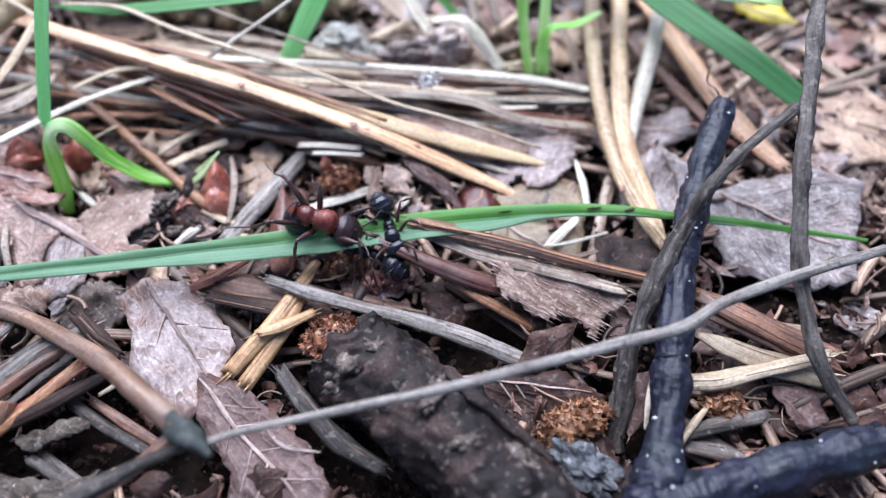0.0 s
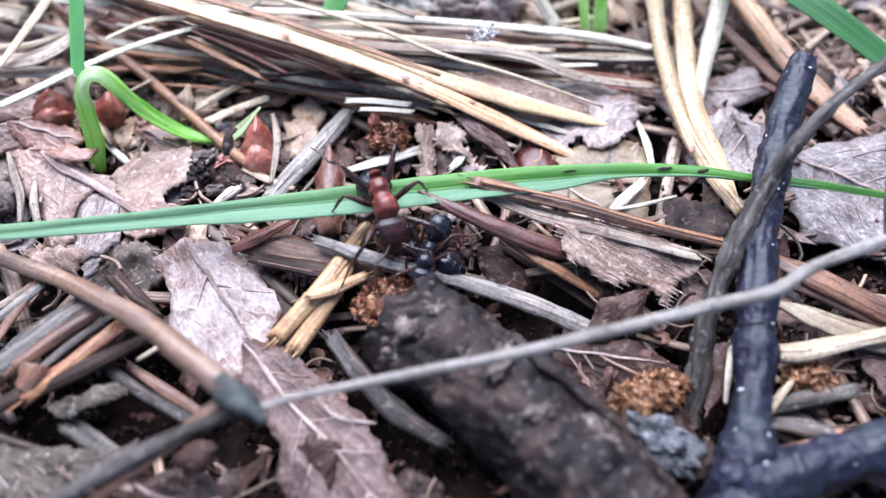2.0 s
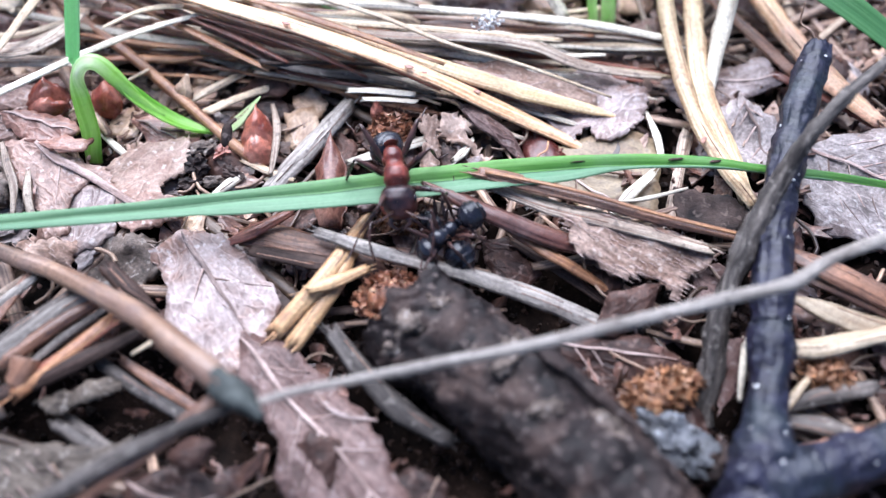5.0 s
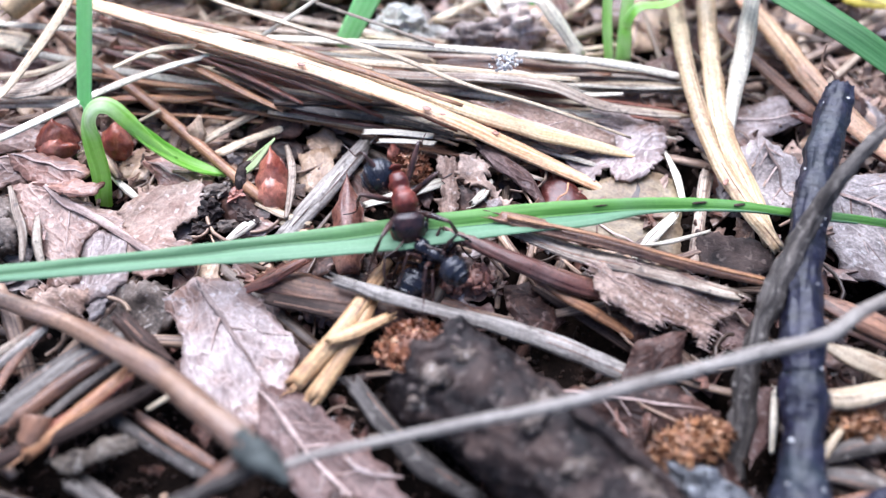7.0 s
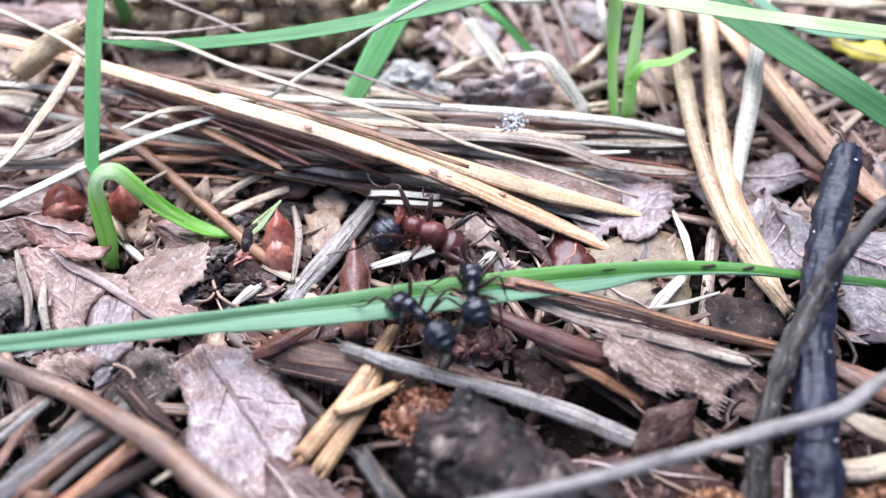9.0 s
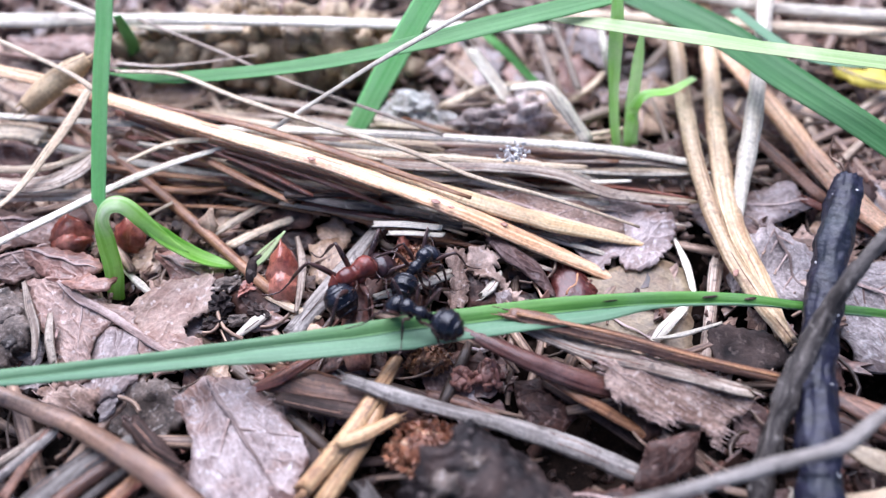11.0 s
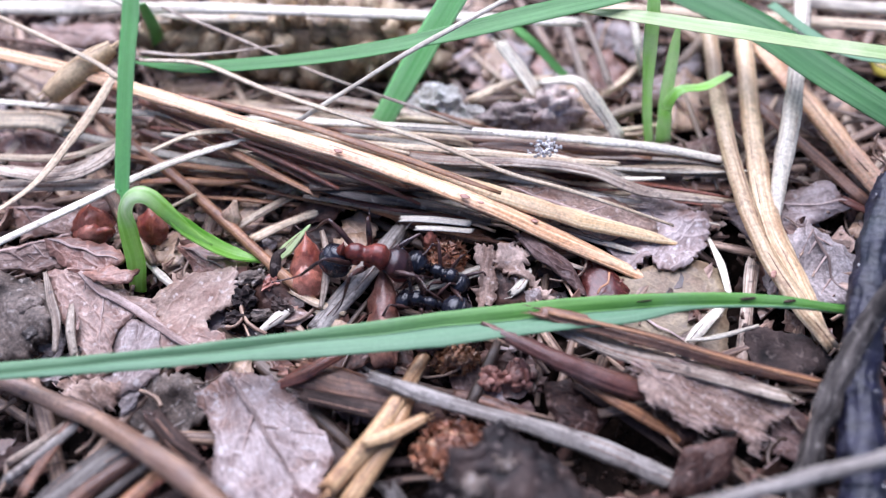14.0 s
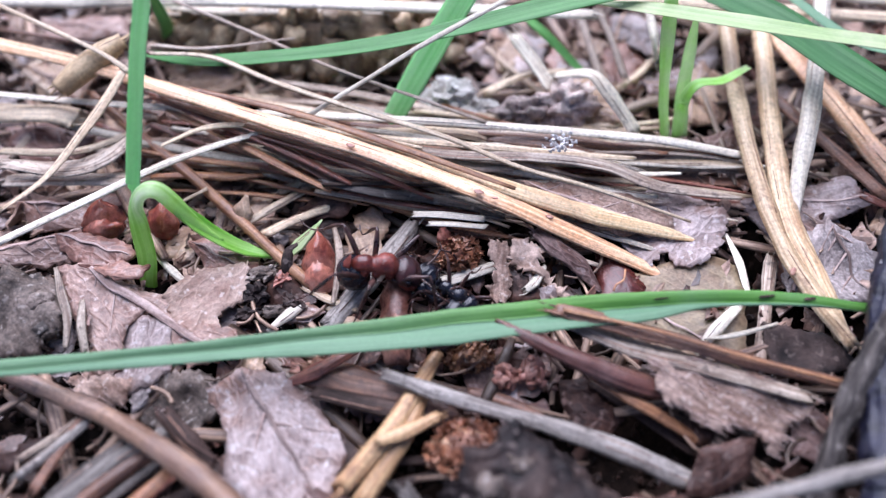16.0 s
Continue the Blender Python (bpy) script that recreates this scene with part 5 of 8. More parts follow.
# ---- grass sprout ----
blade("grass", [(-28.9, 35.0, 3.6), (-28.8, 35.5, 5.0), (-28.5, 35.7, 6.3), (-28.3, 36.2, 7.2), (-27.6, 39.2, 11.0), (-27.2, 41.2, 13.2), (-26.9, 42.6, 14.6), (-26.7, 43.9, 16.0), (-26.5, 45.7, 17.4)], (0.5, 0.85, 0.95, 0.98, 1.02, 1.06, 1.08, 1.05, 1.0), PALELITGREEN, "tall narrow green grass blade rising from litter", roll=4, fold=0.3)
def grass_sprout():
    root = tagged(new("grass_sprout"), "bright green grass sprout bent over to the ground", "grass")
    tube("stalk", [(-29.0, 32.8, -0.2), (-28.7, 33.5, 1.6), (-28.7, 34.3, 3.3), (-28.6, 34.9, 4.8), (-28.3, 35.2, 5.8), (-27.7, 35.4, 6.5), (-27.1, 35.5, 6.6), (-26.6, 35.5, 6.2), (-26.0, 35.3, 5.4), (-24.9, 34.8, 3.9), (-23.5, 34.5, 2.6)], (1.25, 1.3, 1.25, 1.2, 1.15, 1.15, 1.2, 1.2, 1.15, 0.8, 0.2), SPROUT, parent=root, flat=0.7, seg=16, rough=0.02, ridges=3)
    blade("tip", [(-26.0, 35.3, 5.4), (-24.9, 34.8, 3.9), (-23.5, 34.5, 2.6), (-22.0, 34.3, 1.8), (-20.4, 34.2, 1.4)], (0.75, 1.35, 1.3, 1.05, 0.2), SPROUTTIP, "", "", parent=root, fold=0.35, thick=0.3, roll=-12)


grass_sprout()
straw([(-28.5, 34.3, 1.0), (-27.0, 33.0, 1.0), (-25.3, 31.6, 0.8)], (0.24, 0.54, 0.23), WHITE, "small curled white splinter by the sprout", flat=0.4)
straw([(-19.9, 28.8, 0.8), (-18.8, 29.8, 1.0), (-17.9, 30.7, 1.0)], (0.30, 0.82, 0.68), CHALK, "short white stalk chip on the leaf", flat=0.5)

# ---- dead leaves ----
leaf([(-34.7, 32.8, 1.6), (-31.9, 33.0, 1.7), (-30.0, 32.1, 1.6), (-28.0, 31.2, 1.5), (-26.0, 30.2, 1.6), (-23.9, 29.0, 1.5), (-21.7, 28.5, 1.3), (-21.0, 26.9, 1.2), (-24.3, 25.7, 1.2), (-25.6, 27.1, 1.4), (-26.6, 29.4, 1.2), (-27.8, 29.9, 1.0), (-28.4, 29.0, 1.5), (-28.7, 27.4, 1.4), (-28.3, 25.6, 1.1), (-30.4, 25.0, 1.0), (-30.4, 27.0, 1.3), (-32.5, 29.1, 1.4), (-33.7, 30.9, 1.5)], ROSE, "rosy brown dead leaf with a thick pale midrib", rib_width=0.85, curl=0.5, thick=0.3, ragged=0.35, cell=0.5, rib=[(-32.1, 32.6, 1.8), (-21.9, 26.4, 1.5)])
leaf([(-27.2, 30.9, 1.3), (-25.9, 32.1, 1.6), (-23.8, 33.0, 1.8), (-21.9, 33.7, 1.8), (-21.5, 31.8, 1.3), (-21.9, 30.6, 1.0), (-22.8, 30.1, 0.9), (-23.1, 29.3, 1.0), (-22.4, 28.3, 1.0), (-24.1, 27.9, 1.1), (-25.8, 29.1, 1.2)], PINKTAN, "pale pinkish tan leaf piece beside the sprout", crumble=0.15, curl=0.3, thick=0.25, ragged=0.5, cell=0.4)
leaf([(-32.4, 32.6, 2.0), (-30.3, 32.9, 2.3), (-28.0, 32.7, 2.4), (-28.6, 31.7, 2.0), (-29.6, 31.7, 1.9), (-31.2, 32.1, 1.9)], RUSSET, "curled russet leaf edge over the rosy one", curl=0.5, cell=0.5)
leaf([(-40.4, 33.5, 1.4), (-39.0, 34.4, 1.6), (-36.7, 35.0, 2.0), (-34.5, 35.8, 2.0), (-33.6, 35.7, 1.6), (-34.9, 34.9, 1.6), (-33.8, 33.3, 1.2), (-36.3, 33.0, 1.3), (-38.6, 32.8, 1.3)], ROSE, "rosy brown leaf piece behind the bark scrap", curl=0.6, cell=0.6)
straw([(-34.4, 32.5, 2.0), (-33.3, 30.5, 2.2), (-32.4, 28.8, 2.0), (-32.0, 26.8, 1.6)], (0.3, 0.5, 0.55, 0.3), GREY, "pale torn leaf vein on the rosy leaf", flat=0.3)
straw([(-31.9, 30.1, 1.9), (-31.3, 28.2, 2.0), (-30.7, 26.6, 1.6)], (0.3, 0.6, 0.5), GREY, "short pale torn leaf vein", flat=0.3)
leaf([(-28.7, 29.2, 1.2), (-27.6, 29.5, 1.5), (-26.2, 29.2, 1.4), (-25.5, 27.5, 1.3), (-25.3, 25.7, 1.1), (-26.3, 24.6, 0.9), (-27.5, 24.1, 0.8), (-28.7, 25.1, 0.9), (-29.0, 26.9, 1.1)], MAUVE, "small rounded mauve leaf lobe", curl=0.4, thick=0.3, cell=0.5)
leaf([(-35.4, 35.2, 1.8), (-33.6, 35.5, 2.3), (-31.4, 34.9, 2.6), (-30.0, 34.6, 2.4), (-29.5, 33.5, 1.8), (-30.6, 32.8, 2.0), (-32.0, 32.5, 1.9), (-33.6, 33.2, 1.6)], RUSSET, "pointed reddish brown leaf lying on another", curl=0.6, cell=0.5)
leaf([(-39.7, 31.5, 2.4), (-37.5, 31.8, 2.6), (-35.4, 32.1, 2.6), (-33.9, 31.4, 2.4), (-32.9, 29.2, 2.2), (-32.9, 27.9, 1.6), (-34.1, 26.7, 1.2), (-36.1, 26.4, 1.2), (-38.4, 26.8, 1.2)], SCAB, "grey brown crumbling bark scrap beside the leaf", name='bark_scrap', category='bark', thick=1.2, curl=0.7, crumble=0.8, cell=0.32, ragged=0.5)
leaf([(-26.8, 36.3, 0.8), (-24.1, 36.2, 1.6), (-22.9, 34.7, 1.0), (-25.0, 33.8, 0.6)], DARKLEAF, "brown leaf scrap under the sprout", curl=0.8)
leaf([(-22.4, 33.6, 0.6), (-19.7, 33.4, 1.2), (-19.1, 31.6, 0.8), (-21.4, 30.9, 0.5)], DARKLEAF, "dark crumpled leaf scrap among crumbs", curl=1.0)
tube("dry_flower_husk", [(-23.0, 36.5, 1.2), (-22.8, 37.3, 2.2), (-22.5, 38.1, 3.0)], (0.64, 1.36, 0.32), TAN, "small dry tan husk on the twig", "husk", flat=0.4, seg=10, rough=0.2)
leaf([(-22.9, 24.6, 1.2), (-21.1, 25.6, 1.8), (-18.1, 25.6, 1.6), (-15.9, 23.4, 1.2), (-13.9, 20.8, 1.0), (-14.4, 18.8, 1.2), (-15.3, 16.9, 1.6), (-16.5, 15.6, 1.0), (-18.3, 17.0, 1.2), (-20.6, 19.1, 1.4), (-20.8, 21.7, 1.6)], MAUVE, "pale pinkish dead leaf with silvery veins", fuzz=14, curl=0.9, thick=0.4, rib=[(-20.7, 25.5, 1.6), (-14.4, 17.3, 1.4)])
# umber in place of mauve, so the front shade is in the leaf colour
leaf([(-16.1, 19.0, 1.0), (-13.4, 18.2, 1.2), (-10.8, 16.3, 1.2), (-8.2, 13.9, 1.0), (-6.4, 10.6, 0.8), (-4.5, 7.3, 0.6), (-10.5, 7.3, 0.8), (-13.0, 10.4, 1.0), (-12.9, 12.4, 0.9), (-15.6, 15.7, 1.0)], UMBER, "large mauve dead leaf with a pale midrib", curl=0.8, thick=0.4, rib=[(-16.8, 19.2, 1.3), (-7.0, 9.0, 0.9)])
leaf([(-26.9, 14.2, 1.4), (-25.6, 14.7, 1.8), (-24.0, 15.4, 2.0), (-22.6, 15.5, 2.0), (-21.9, 14.9, 1.8), (-23.6, 14.4, 1.6), (-25.1, 13.6, 1.4)], NEARSHADE, "torn greyish tan leaf flap over a dark hollow", curl=0.4, cell=0.5)
leaf([(-31.3, 12.4, 1.2), (-29.2, 12.2, 1.4), (-27.1, 11.8, 1.6), (-24.9, 12.0, 1.6), (-22.6, 11.7, 1.6), (-20.9, 12.5, 1.4), (-21.5, 11.2, 1.3), (-23.0, 9.6, 1.0), (-26.3, 8.2, 1.0), (-30.2, 8.7, 1.0)], NEARSHADE, "greyish brown dead leaf over a damp hollow", curl=0.6, thick=0.3, cell=0.6)
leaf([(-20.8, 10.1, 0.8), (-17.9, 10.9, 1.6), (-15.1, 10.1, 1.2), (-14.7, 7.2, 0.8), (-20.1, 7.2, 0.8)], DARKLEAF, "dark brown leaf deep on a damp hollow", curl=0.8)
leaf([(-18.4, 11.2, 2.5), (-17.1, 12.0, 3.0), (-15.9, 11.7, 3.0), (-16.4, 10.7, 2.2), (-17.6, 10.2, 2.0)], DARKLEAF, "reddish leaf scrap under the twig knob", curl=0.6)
straw([(-11.1, 15.0, 1.6), (-9.8, 13.9, 1.4), (-7.6, 13.6, 1.2)], (0.20, 0.26, 0.13), MAUVE, "curled shred of leaf edge", flat=0.3)
leaf([(-4.6, 34.1, 2.9), (-4.3, 34.9, 3.2), (-3.7, 35.0, 3.0), (-3.2, 34.6, 3.1), (-2.1, 34.8, 3.0), (-2.2, 33.8, 2.5), (-2.5, 33.4, 2.3), (-1.9, 32.8, 2.1), (-1.3, 32.1, 1.7), (-0.7, 31.3, 1.3), (-1.4, 31.4, 1.4), (-2.1, 32.2, 1.8), (-2.8, 32.8, 2.0), (-3.8, 32.8, 2.1), (-4.4, 33.3, 2.4)], PINKTAN, "crumpled mauve leaf fragment with curled edges", curl=1.0, crumble=0.5, thick=0.25, cell=0.3, ragged=0.6)
leaf([(-4.6, 33.9, 1.8), (-3.9, 33.4, 1.6), (-3.3, 33.1, 1.5), (-2.8, 32.1, 1.2), (-2.5, 31.3, 0.8), (-4.5, 31.0, 0.7)], DARKLEAF, "dark brown leaf scrap under the crumpled one", curl=0.4, cell=0.5)
leaf([(-3.4, 33.1, 1.6), (-2.7, 32.8, 1.7), (-2.6, 32.0, 1.4), (-1.9, 32.2, 1.4), (-1.1, 31.3, 1.0), (-2.8, 31.0, 0.8), (-3.1, 32.1, 1.2)], MAUVE, "small pinkish leaf flake beside the crumpled one", curl=0.5, crumble=0.4, thick=0.25, cell=0.3, ragged=0.5)
straw([(3.0, 33.4, 1.7), (2.8, 32.6, 1.7), (2.3, 32.2, 1.7), (2.1, 31.8, 1.6)], 0.14, AMBER, "thin curled reddish fibre on the glossy leaf", seg=8)
leaf([(4.8, 39.2, 1.2), (6.5, 39.3, 1.6), (8.9, 39.0, 1.6), (10.4, 39.2, 1.4), (10.5, 37.6, 1.2), (9.9, 36.0, 1.0), (8.3, 34.3, 0.9), (6.8, 34.3, 0.9), (5.8, 35.1, 0.8), (4.5, 34.0, 0.7), (3.5, 35.8, 0.8), (2.8, 36.4, 0.9), (4.2, 37.4, 1.0)], MAUVE, "lilac grey leaf fragment under the straw tips", curl=0.5, crumble=0.22, cell=0.35, ragged=0.5, thick=0.3)
leaf([(2.1, 32.9, 0.4), (3.6, 33.9, 0.6), (6.7, 34.7, 0.8), (9.1, 35.2, 0.8), (10.9, 34.6, 0.7), (10.8, 31.9, 0.6), (9.8, 27.1, 0.5), (7.4, 27.4, 0.5), (5.4, 28.5, 0.4), (3.9, 29.6, 0.4), (3.1, 31.6, 0.4)], OLIVE, "smooth yellowish tan leaf lying flat", curl=0.3)
straw([(10.5, 37.3, 0.5), (10.8, 34.7, 0.9), (11.0, 32.4, 0.6)], (0.24, 0.58, 0.38), WHITE, "narrow bleached leaf sliver", flat=0.2)
straw([(6.8, 27.7, 1.0), (8.3, 29.4, 1.2), (10.0, 31.1, 1.2)], (0.29, 0.80, 0.52), WHITE, "pale leaf sliver beneath the grass blade", flat=0.2)
straw([(7.4, 28.6, 1.3), (9.3, 28.8, 1.5), (12.1, 29.8, 1.3)], (0.18, 0.36, 0.22), WHITE, "thin pale straw beneath the grass blade")
straw([(13.0, 35.0, 0.8), (11.7, 30.9, 0.9), (10.6, 27.2, 0.8)], (0.86, 0.74, 0.71), GREY, "grey stem fragment standing under the blade")
leaf([(14.5, 35.9, 1.2), (16.8, 37.6, 1.8), (18.7, 36.1, 2.0), (20.1, 35.1, 1.4), (18.9, 31.6, 0.8), (16.1, 31.8, 0.8), (15.0, 33.6, 0.8)], GREYLEAF, "rough grey leaf behind the dark stick", curl=0.9)
leaf([(11.9, 39.9, 1.0), (14.9, 41.0, 1.6), (19.1, 41.6, 1.6), (21.2, 39.7, 1.2), (18.6, 38.5, 0.8), (14.2, 36.3, 0.4)], MAUVE, "pinkish grey leaf beneath the stalks", curl=0.8)
leaf([(20.1, 32.9, 0.8), (22.9, 34.5, 1.4), (27.6, 35.0, 1.8), (31.8, 33.9, 1.6), (29.3, 25.8, 1.0), (24.9, 25.4, 0.8), (20.9, 26.9, 0.6), (19.9, 29.2, 0.6)], GREYLEAF, "broad silvery grey dead leaf", curl=0.9, thick=0.4, rib=[(20.9, 33.4, 0.8), (28.7, 28.5, 1.0)])
leaf([(11.3, 30.0, 1.0), (12.7, 29.5, 1.5), (14.2, 29.1, 1.6), (15.8, 28.3, 1.4), (16.4, 27.0, 1.0), (13.1, 26.1, 0.9), (11.3, 26.7, 0.9), (10.9, 28.4, 0.9)], BARK, "black sodden bark flake on the ground", name='bark_flake', category='bark', thick=0.6, curl=0.7, crumble=0.3, cell=0.4)
leaf([(3.3, 26.2, 3.1), (6.1, 26.7, 3.0), (9.7, 25.7, 2.6), (13.1, 24.2, 1.9), (11.3, 23.3, 1.4), (10.2, 21.4, 0.8), (9.2, 22.7, 1.3), (6.8, 22.6, 1.9), (3.9, 24.1, 2.9)], FELT, "fuzzy pinkish leaf flap torn along its edge", curl=0.35, crumble=0.12, thick=0.3, cell=0.45, ragged=0.6, fuzz=150)
leaf([(4.8, 19.0, 1.2), (5.9, 21.5, 2.2), (9.0, 22.1, 2.0), (8.1, 19.9, 1.4), (6.5, 19.1, 1.0)], DARKLEAF, "dark red brown leaf standing on edge", curl=0.8)
leaf([(0.2, 18.9, 0.2), (4.0, 19.2, 0.8), (8.2, 19.2, 0.8), (10.4, 17.6, 0.4), (9.6, 15.5, 0.0), (6.1, 14.5, -0.2), (3.2, 15.9, 0.0)], DARKLEAF, "broad chocolate brown leaf beside the bark", curl=0.5, thick=0.4)
leaf([(21.1, 19.2, 1.0), (23.5, 19.4, 1.4), (24.5, 15.7, 1.0), (22.8, 15.0, 0.8), (21.7, 17.1, 0.8)], UMBER, "grey brown leaf beneath the pale straw", curl=0.6)

leaf([(-28.0, 25.2, 0.6), (-26.0, 25.6, 1.0), (-23.5, 25.9, 1.1), (-22.1, 25.0, 0.9), (-21.9, 22.9, 0.6), (-23.8, 21.8, 0.4), (-26.7, 22.7, 0.4)], SCAB, "crumbling grey brown bark under the leaves", name='bark_scrap', category='bark', thick=0.8, curl=0.6, crumble=0.6, cell=0.35, ragged=0.5)
leaf([(-31.8, 25.4, 0.6), (-29.5, 25.5, 1.0), (-27.4, 24.9, 0.9), (-27.7, 23.5, 0.6), (-30.2, 23.4, 0.5)], FELT, "brown fibrous leaf scrap under the blade", curl=0.6, crumble=0.3, cell=0.4, fuzz=20)

# ---- sticks and twigs ----
straw([(-12.0, 25.1, 2.6), (-9.0, 24.1, 2.5), (-5.3, 23.1, 2.2), (-2.3, 22.4, 2.0), (1.6, 21.3, 1.4), (5.5, 19.9, 0.6)], (0.72, 0.93, 0.85, 0.99, 1.27, 1.06), TWIG, "weathered grey stem with dark flecks", name='dry_straw', flat=0.6)
straw([(-16.8, 25.9, 1.2), (-13.3, 24.9, 1.4), (-10.6, 24.3, 1.4), (-7.7, 23.5, 0.8)], (1.87, 1.99, 1.61, 1.10), BROWN, "flat dark brown stem split along its length", name='dry_straw', flat=0.35)
straw([(-17.9, 24.9, 1.4), (-16.2, 25.6, 1.8), (-13.9, 27.0, 2.0)], (0.44, 0.96, 0.52), RED, "short red brown stem chip", flat=0.4)
straw([(-8.9, 27.4, 1.4), (-10.2, 24.3, 2.0), (-11.7, 21.6, 2.0), (-14.0, 18.8, 1.4)], (0.68, 1.01, 1.12, 1.03), FORKGOLD, "golden brown stalk with dark spots", name='dry_straw', flat=0.6)
straw([(-9.8, 24.7, 1.6), (-10.7, 21.7, 1.8), (-12.9, 18.0, 1.2)], (0.88, 1.13, 1.09), FORKGOLD, "pale golden stalk beside the other", name='dry_straw', flat=0.6)
straw([(-12.1, 21.0, 2.6), (-10.6, 21.7, 2.4), (-8.7, 22.9, 2.0)], (0.62, 0.91, 0.64), FORKGOLD, "broken side shoot of the golden stalk", name='dry_straw', flat=0.5)
straw([(-5.5, 28.3, 3.6), (-3.7, 27.3, 3.6), (-0.8, 26.0, 3.2), (2.1, 25.2, 2.4), (5.4, 24.7, 1.5), (8.8, 23.8, 0.5)], (0.22, 0.87, 1.29, 1.37, 1.31, 0.88), MAROONSTRAW, "maroon needle with a sharp curved tip", flat=0.6)
straw([(-2.0, 29.1, 3.8), (1.0, 28.3, 3.6), (5.4, 27.3, 3.2), (9.8, 26.3, 2.6), (14.9, 25.4, 2.0)], (0.95, 1.1, 0.95, 0.87, 0.66), BROWN, "brown pine straw with orange edges", flat=0.35)
straw([(-1.5, 28.8, 4.1), (3.9, 27.6, 3.9), (9.3, 26.3, 3.2), (14.3, 25.3, 2.6)], 0.28, AMBER, "orange needle edge along the brown straw", seg=8)
straw([(-1.1, 28.5, 3.0), (2.5, 27.1, 2.8), (6.8, 26.0, 2.6), (12.5, 24.5, 2.0)], (0.74, 1.17, 1.09, 0.72), GREY, "flat grey straw lying beside the fuzzy leaf", flat=0.3)
straw([(-0.4, 26.1, 2.2), (2.1, 24.4, 1.9), (4.2, 23.3, 1.4), (6.5, 22.1, 0.6)], (0.51, 0.80, 0.79, 0.43), AMBER, "yellow needle pushed into the litter", flat=0.5)
straw([(0.4, 25.7, 0.8), (3.3, 23.8, 0.4), (6.1, 21.8, 0.0)], 0.66, BLACK, "black needle in the dark hollow")
straw([(-12.2, 19.2, 0.6), (-10.3, 19.5, 0.8), (-8.1, 20.1, 0.8)], (0.35, 0.53, 0.35), BLACK, "short black needle with a pale streak")
straw([(-11.9, 20.6, 0.4), (-9.7, 20.8, 0.5), (-7.3, 21.1, 0.4)], 0.57, BLACK, "dark rotten straw beside the stalks")
straw([(-10.5, 18.6, 2.0), (-8.2, 15.9, 1.6), (-6.2, 14.0, 1.5), (-3.6, 12.5, 1.2)], (0.95, 1.19, 1.23, 0.77), DARKTWIG, "blue grey bark strip lying on leaves", name='bark_strip', flat=0.35)
straw([(-24.1, 22.1, 3.0), (-22.6, 20.8, 2.6), (-21.1, 19.7, 2.0)], (0.90, 1.17, 0.55), BLACK, "short dark grey straw stub", flat=0.5)
straw([(-30.9, 18.1, 1.6), (-29.9, 20.8, 1.8), (-29.2, 22.6, 1.8)], (0.68, 0.70, 0.50), BROWN, "brown straw end among broken stems")
straw([(-30.3, 16.0, 2.0), (-28.6, 18.3, 2.2), (-26.2, 20.6, 2.2)], (0.86, 1.08, 0.83), DARKTWIG, "blue grey weathered stem end", flat=0.6)
straw([(-28.9, 16.1, 2.2), (-27.1, 18.0, 2.4), (-25.0, 20.1, 2.2)], (0.53, 0.67, 0.55), BROWN, "brown straw among broken stems")
straw([(-27.9, 15.7, 2.0), (-25.8, 18.0, 2.2), (-24.0, 19.9, 2.0)], (0.46, 0.54, 0.41), DARKTWIG, "grey straw among broken stems")
straw([(-27.2, 15.1, 2.4), (-25.0, 16.9, 2.6), (-23.1, 18.8, 2.4)], (0.71, 0.79, 0.54), RED, "orange brown straw among broken stems")
straw([(-29.9, 13.7, 2.0), (-27.0, 15.1, 2.2), (-24.3, 16.5, 2.4), (-21.3, 18.6, 2.0)], (0.90, 1.10, 1.12, 0.54), BLACK, "dark grey rotten stem over a hollow", flat=0.6)
straw([(-23.9, 16.8, 1.4), (-21.1, 15.1, 1.4), (-18.0, 13.5, 1.2)], 0.66, DARKTWIG, "blue grey needle in the hollow")
straw([(-22.8, 17.1, 1.0), (-20.3, 15.6, 1.0), (-17.8, 14.2, 0.8)], (0.54, 0.67, 0.53), BROWN, "brown needle beside the grey one")
straw([(-25.1, 13.6, 0.6), (-23.7, 12.6, 0.8), (-21.8, 11.5, 1.0)], (0.66, 0.91, 0.76), DARKTWIG, "short grey stem in the hollow")
straw([(-21.9, 17.1, 1.8), (-20.9, 17.7, 2.0), (-20.2, 18.3, 2.0)], (0.27, 0.34, 0.20), PALE, "thin splinter over the hollow", seg=8)
straw([(-31.0, 15.5, 2.0), (-28.5, 17.5, 2.2), (-26.1, 20.0, 2.2), (-23.6, 21.8, 1.8)], (1.1, 1.3, 1.2, 0.9), TWIG, "rounded olive grey stem among broken ones", flat=0.75)
straw([(-28.8, 16.3, 2.2), (-26.7, 18.4, 2.3), (-24.6, 20.5, 2.0)], (0.9, 1.0, 0.8), BROWN, "brown stem beside the olive grey one", flat=0.75)
straw([(-32.0, 18.9, 1.6), (-30.3, 20.5, 1.8), (-29.0, 22.1, 1.8)], (0.6, 0.7, 0.5), TWIG, "pale greenish dry blade among stems", flat=0.75)
straw([(-32.4, 19.9, 1.4), (-30.9, 21.0, 1.6), (-29.7, 22.3, 1.6)], (0.4, 0.5, 0.4), GREY, "thin bleached blade among stems", flat=0.75)
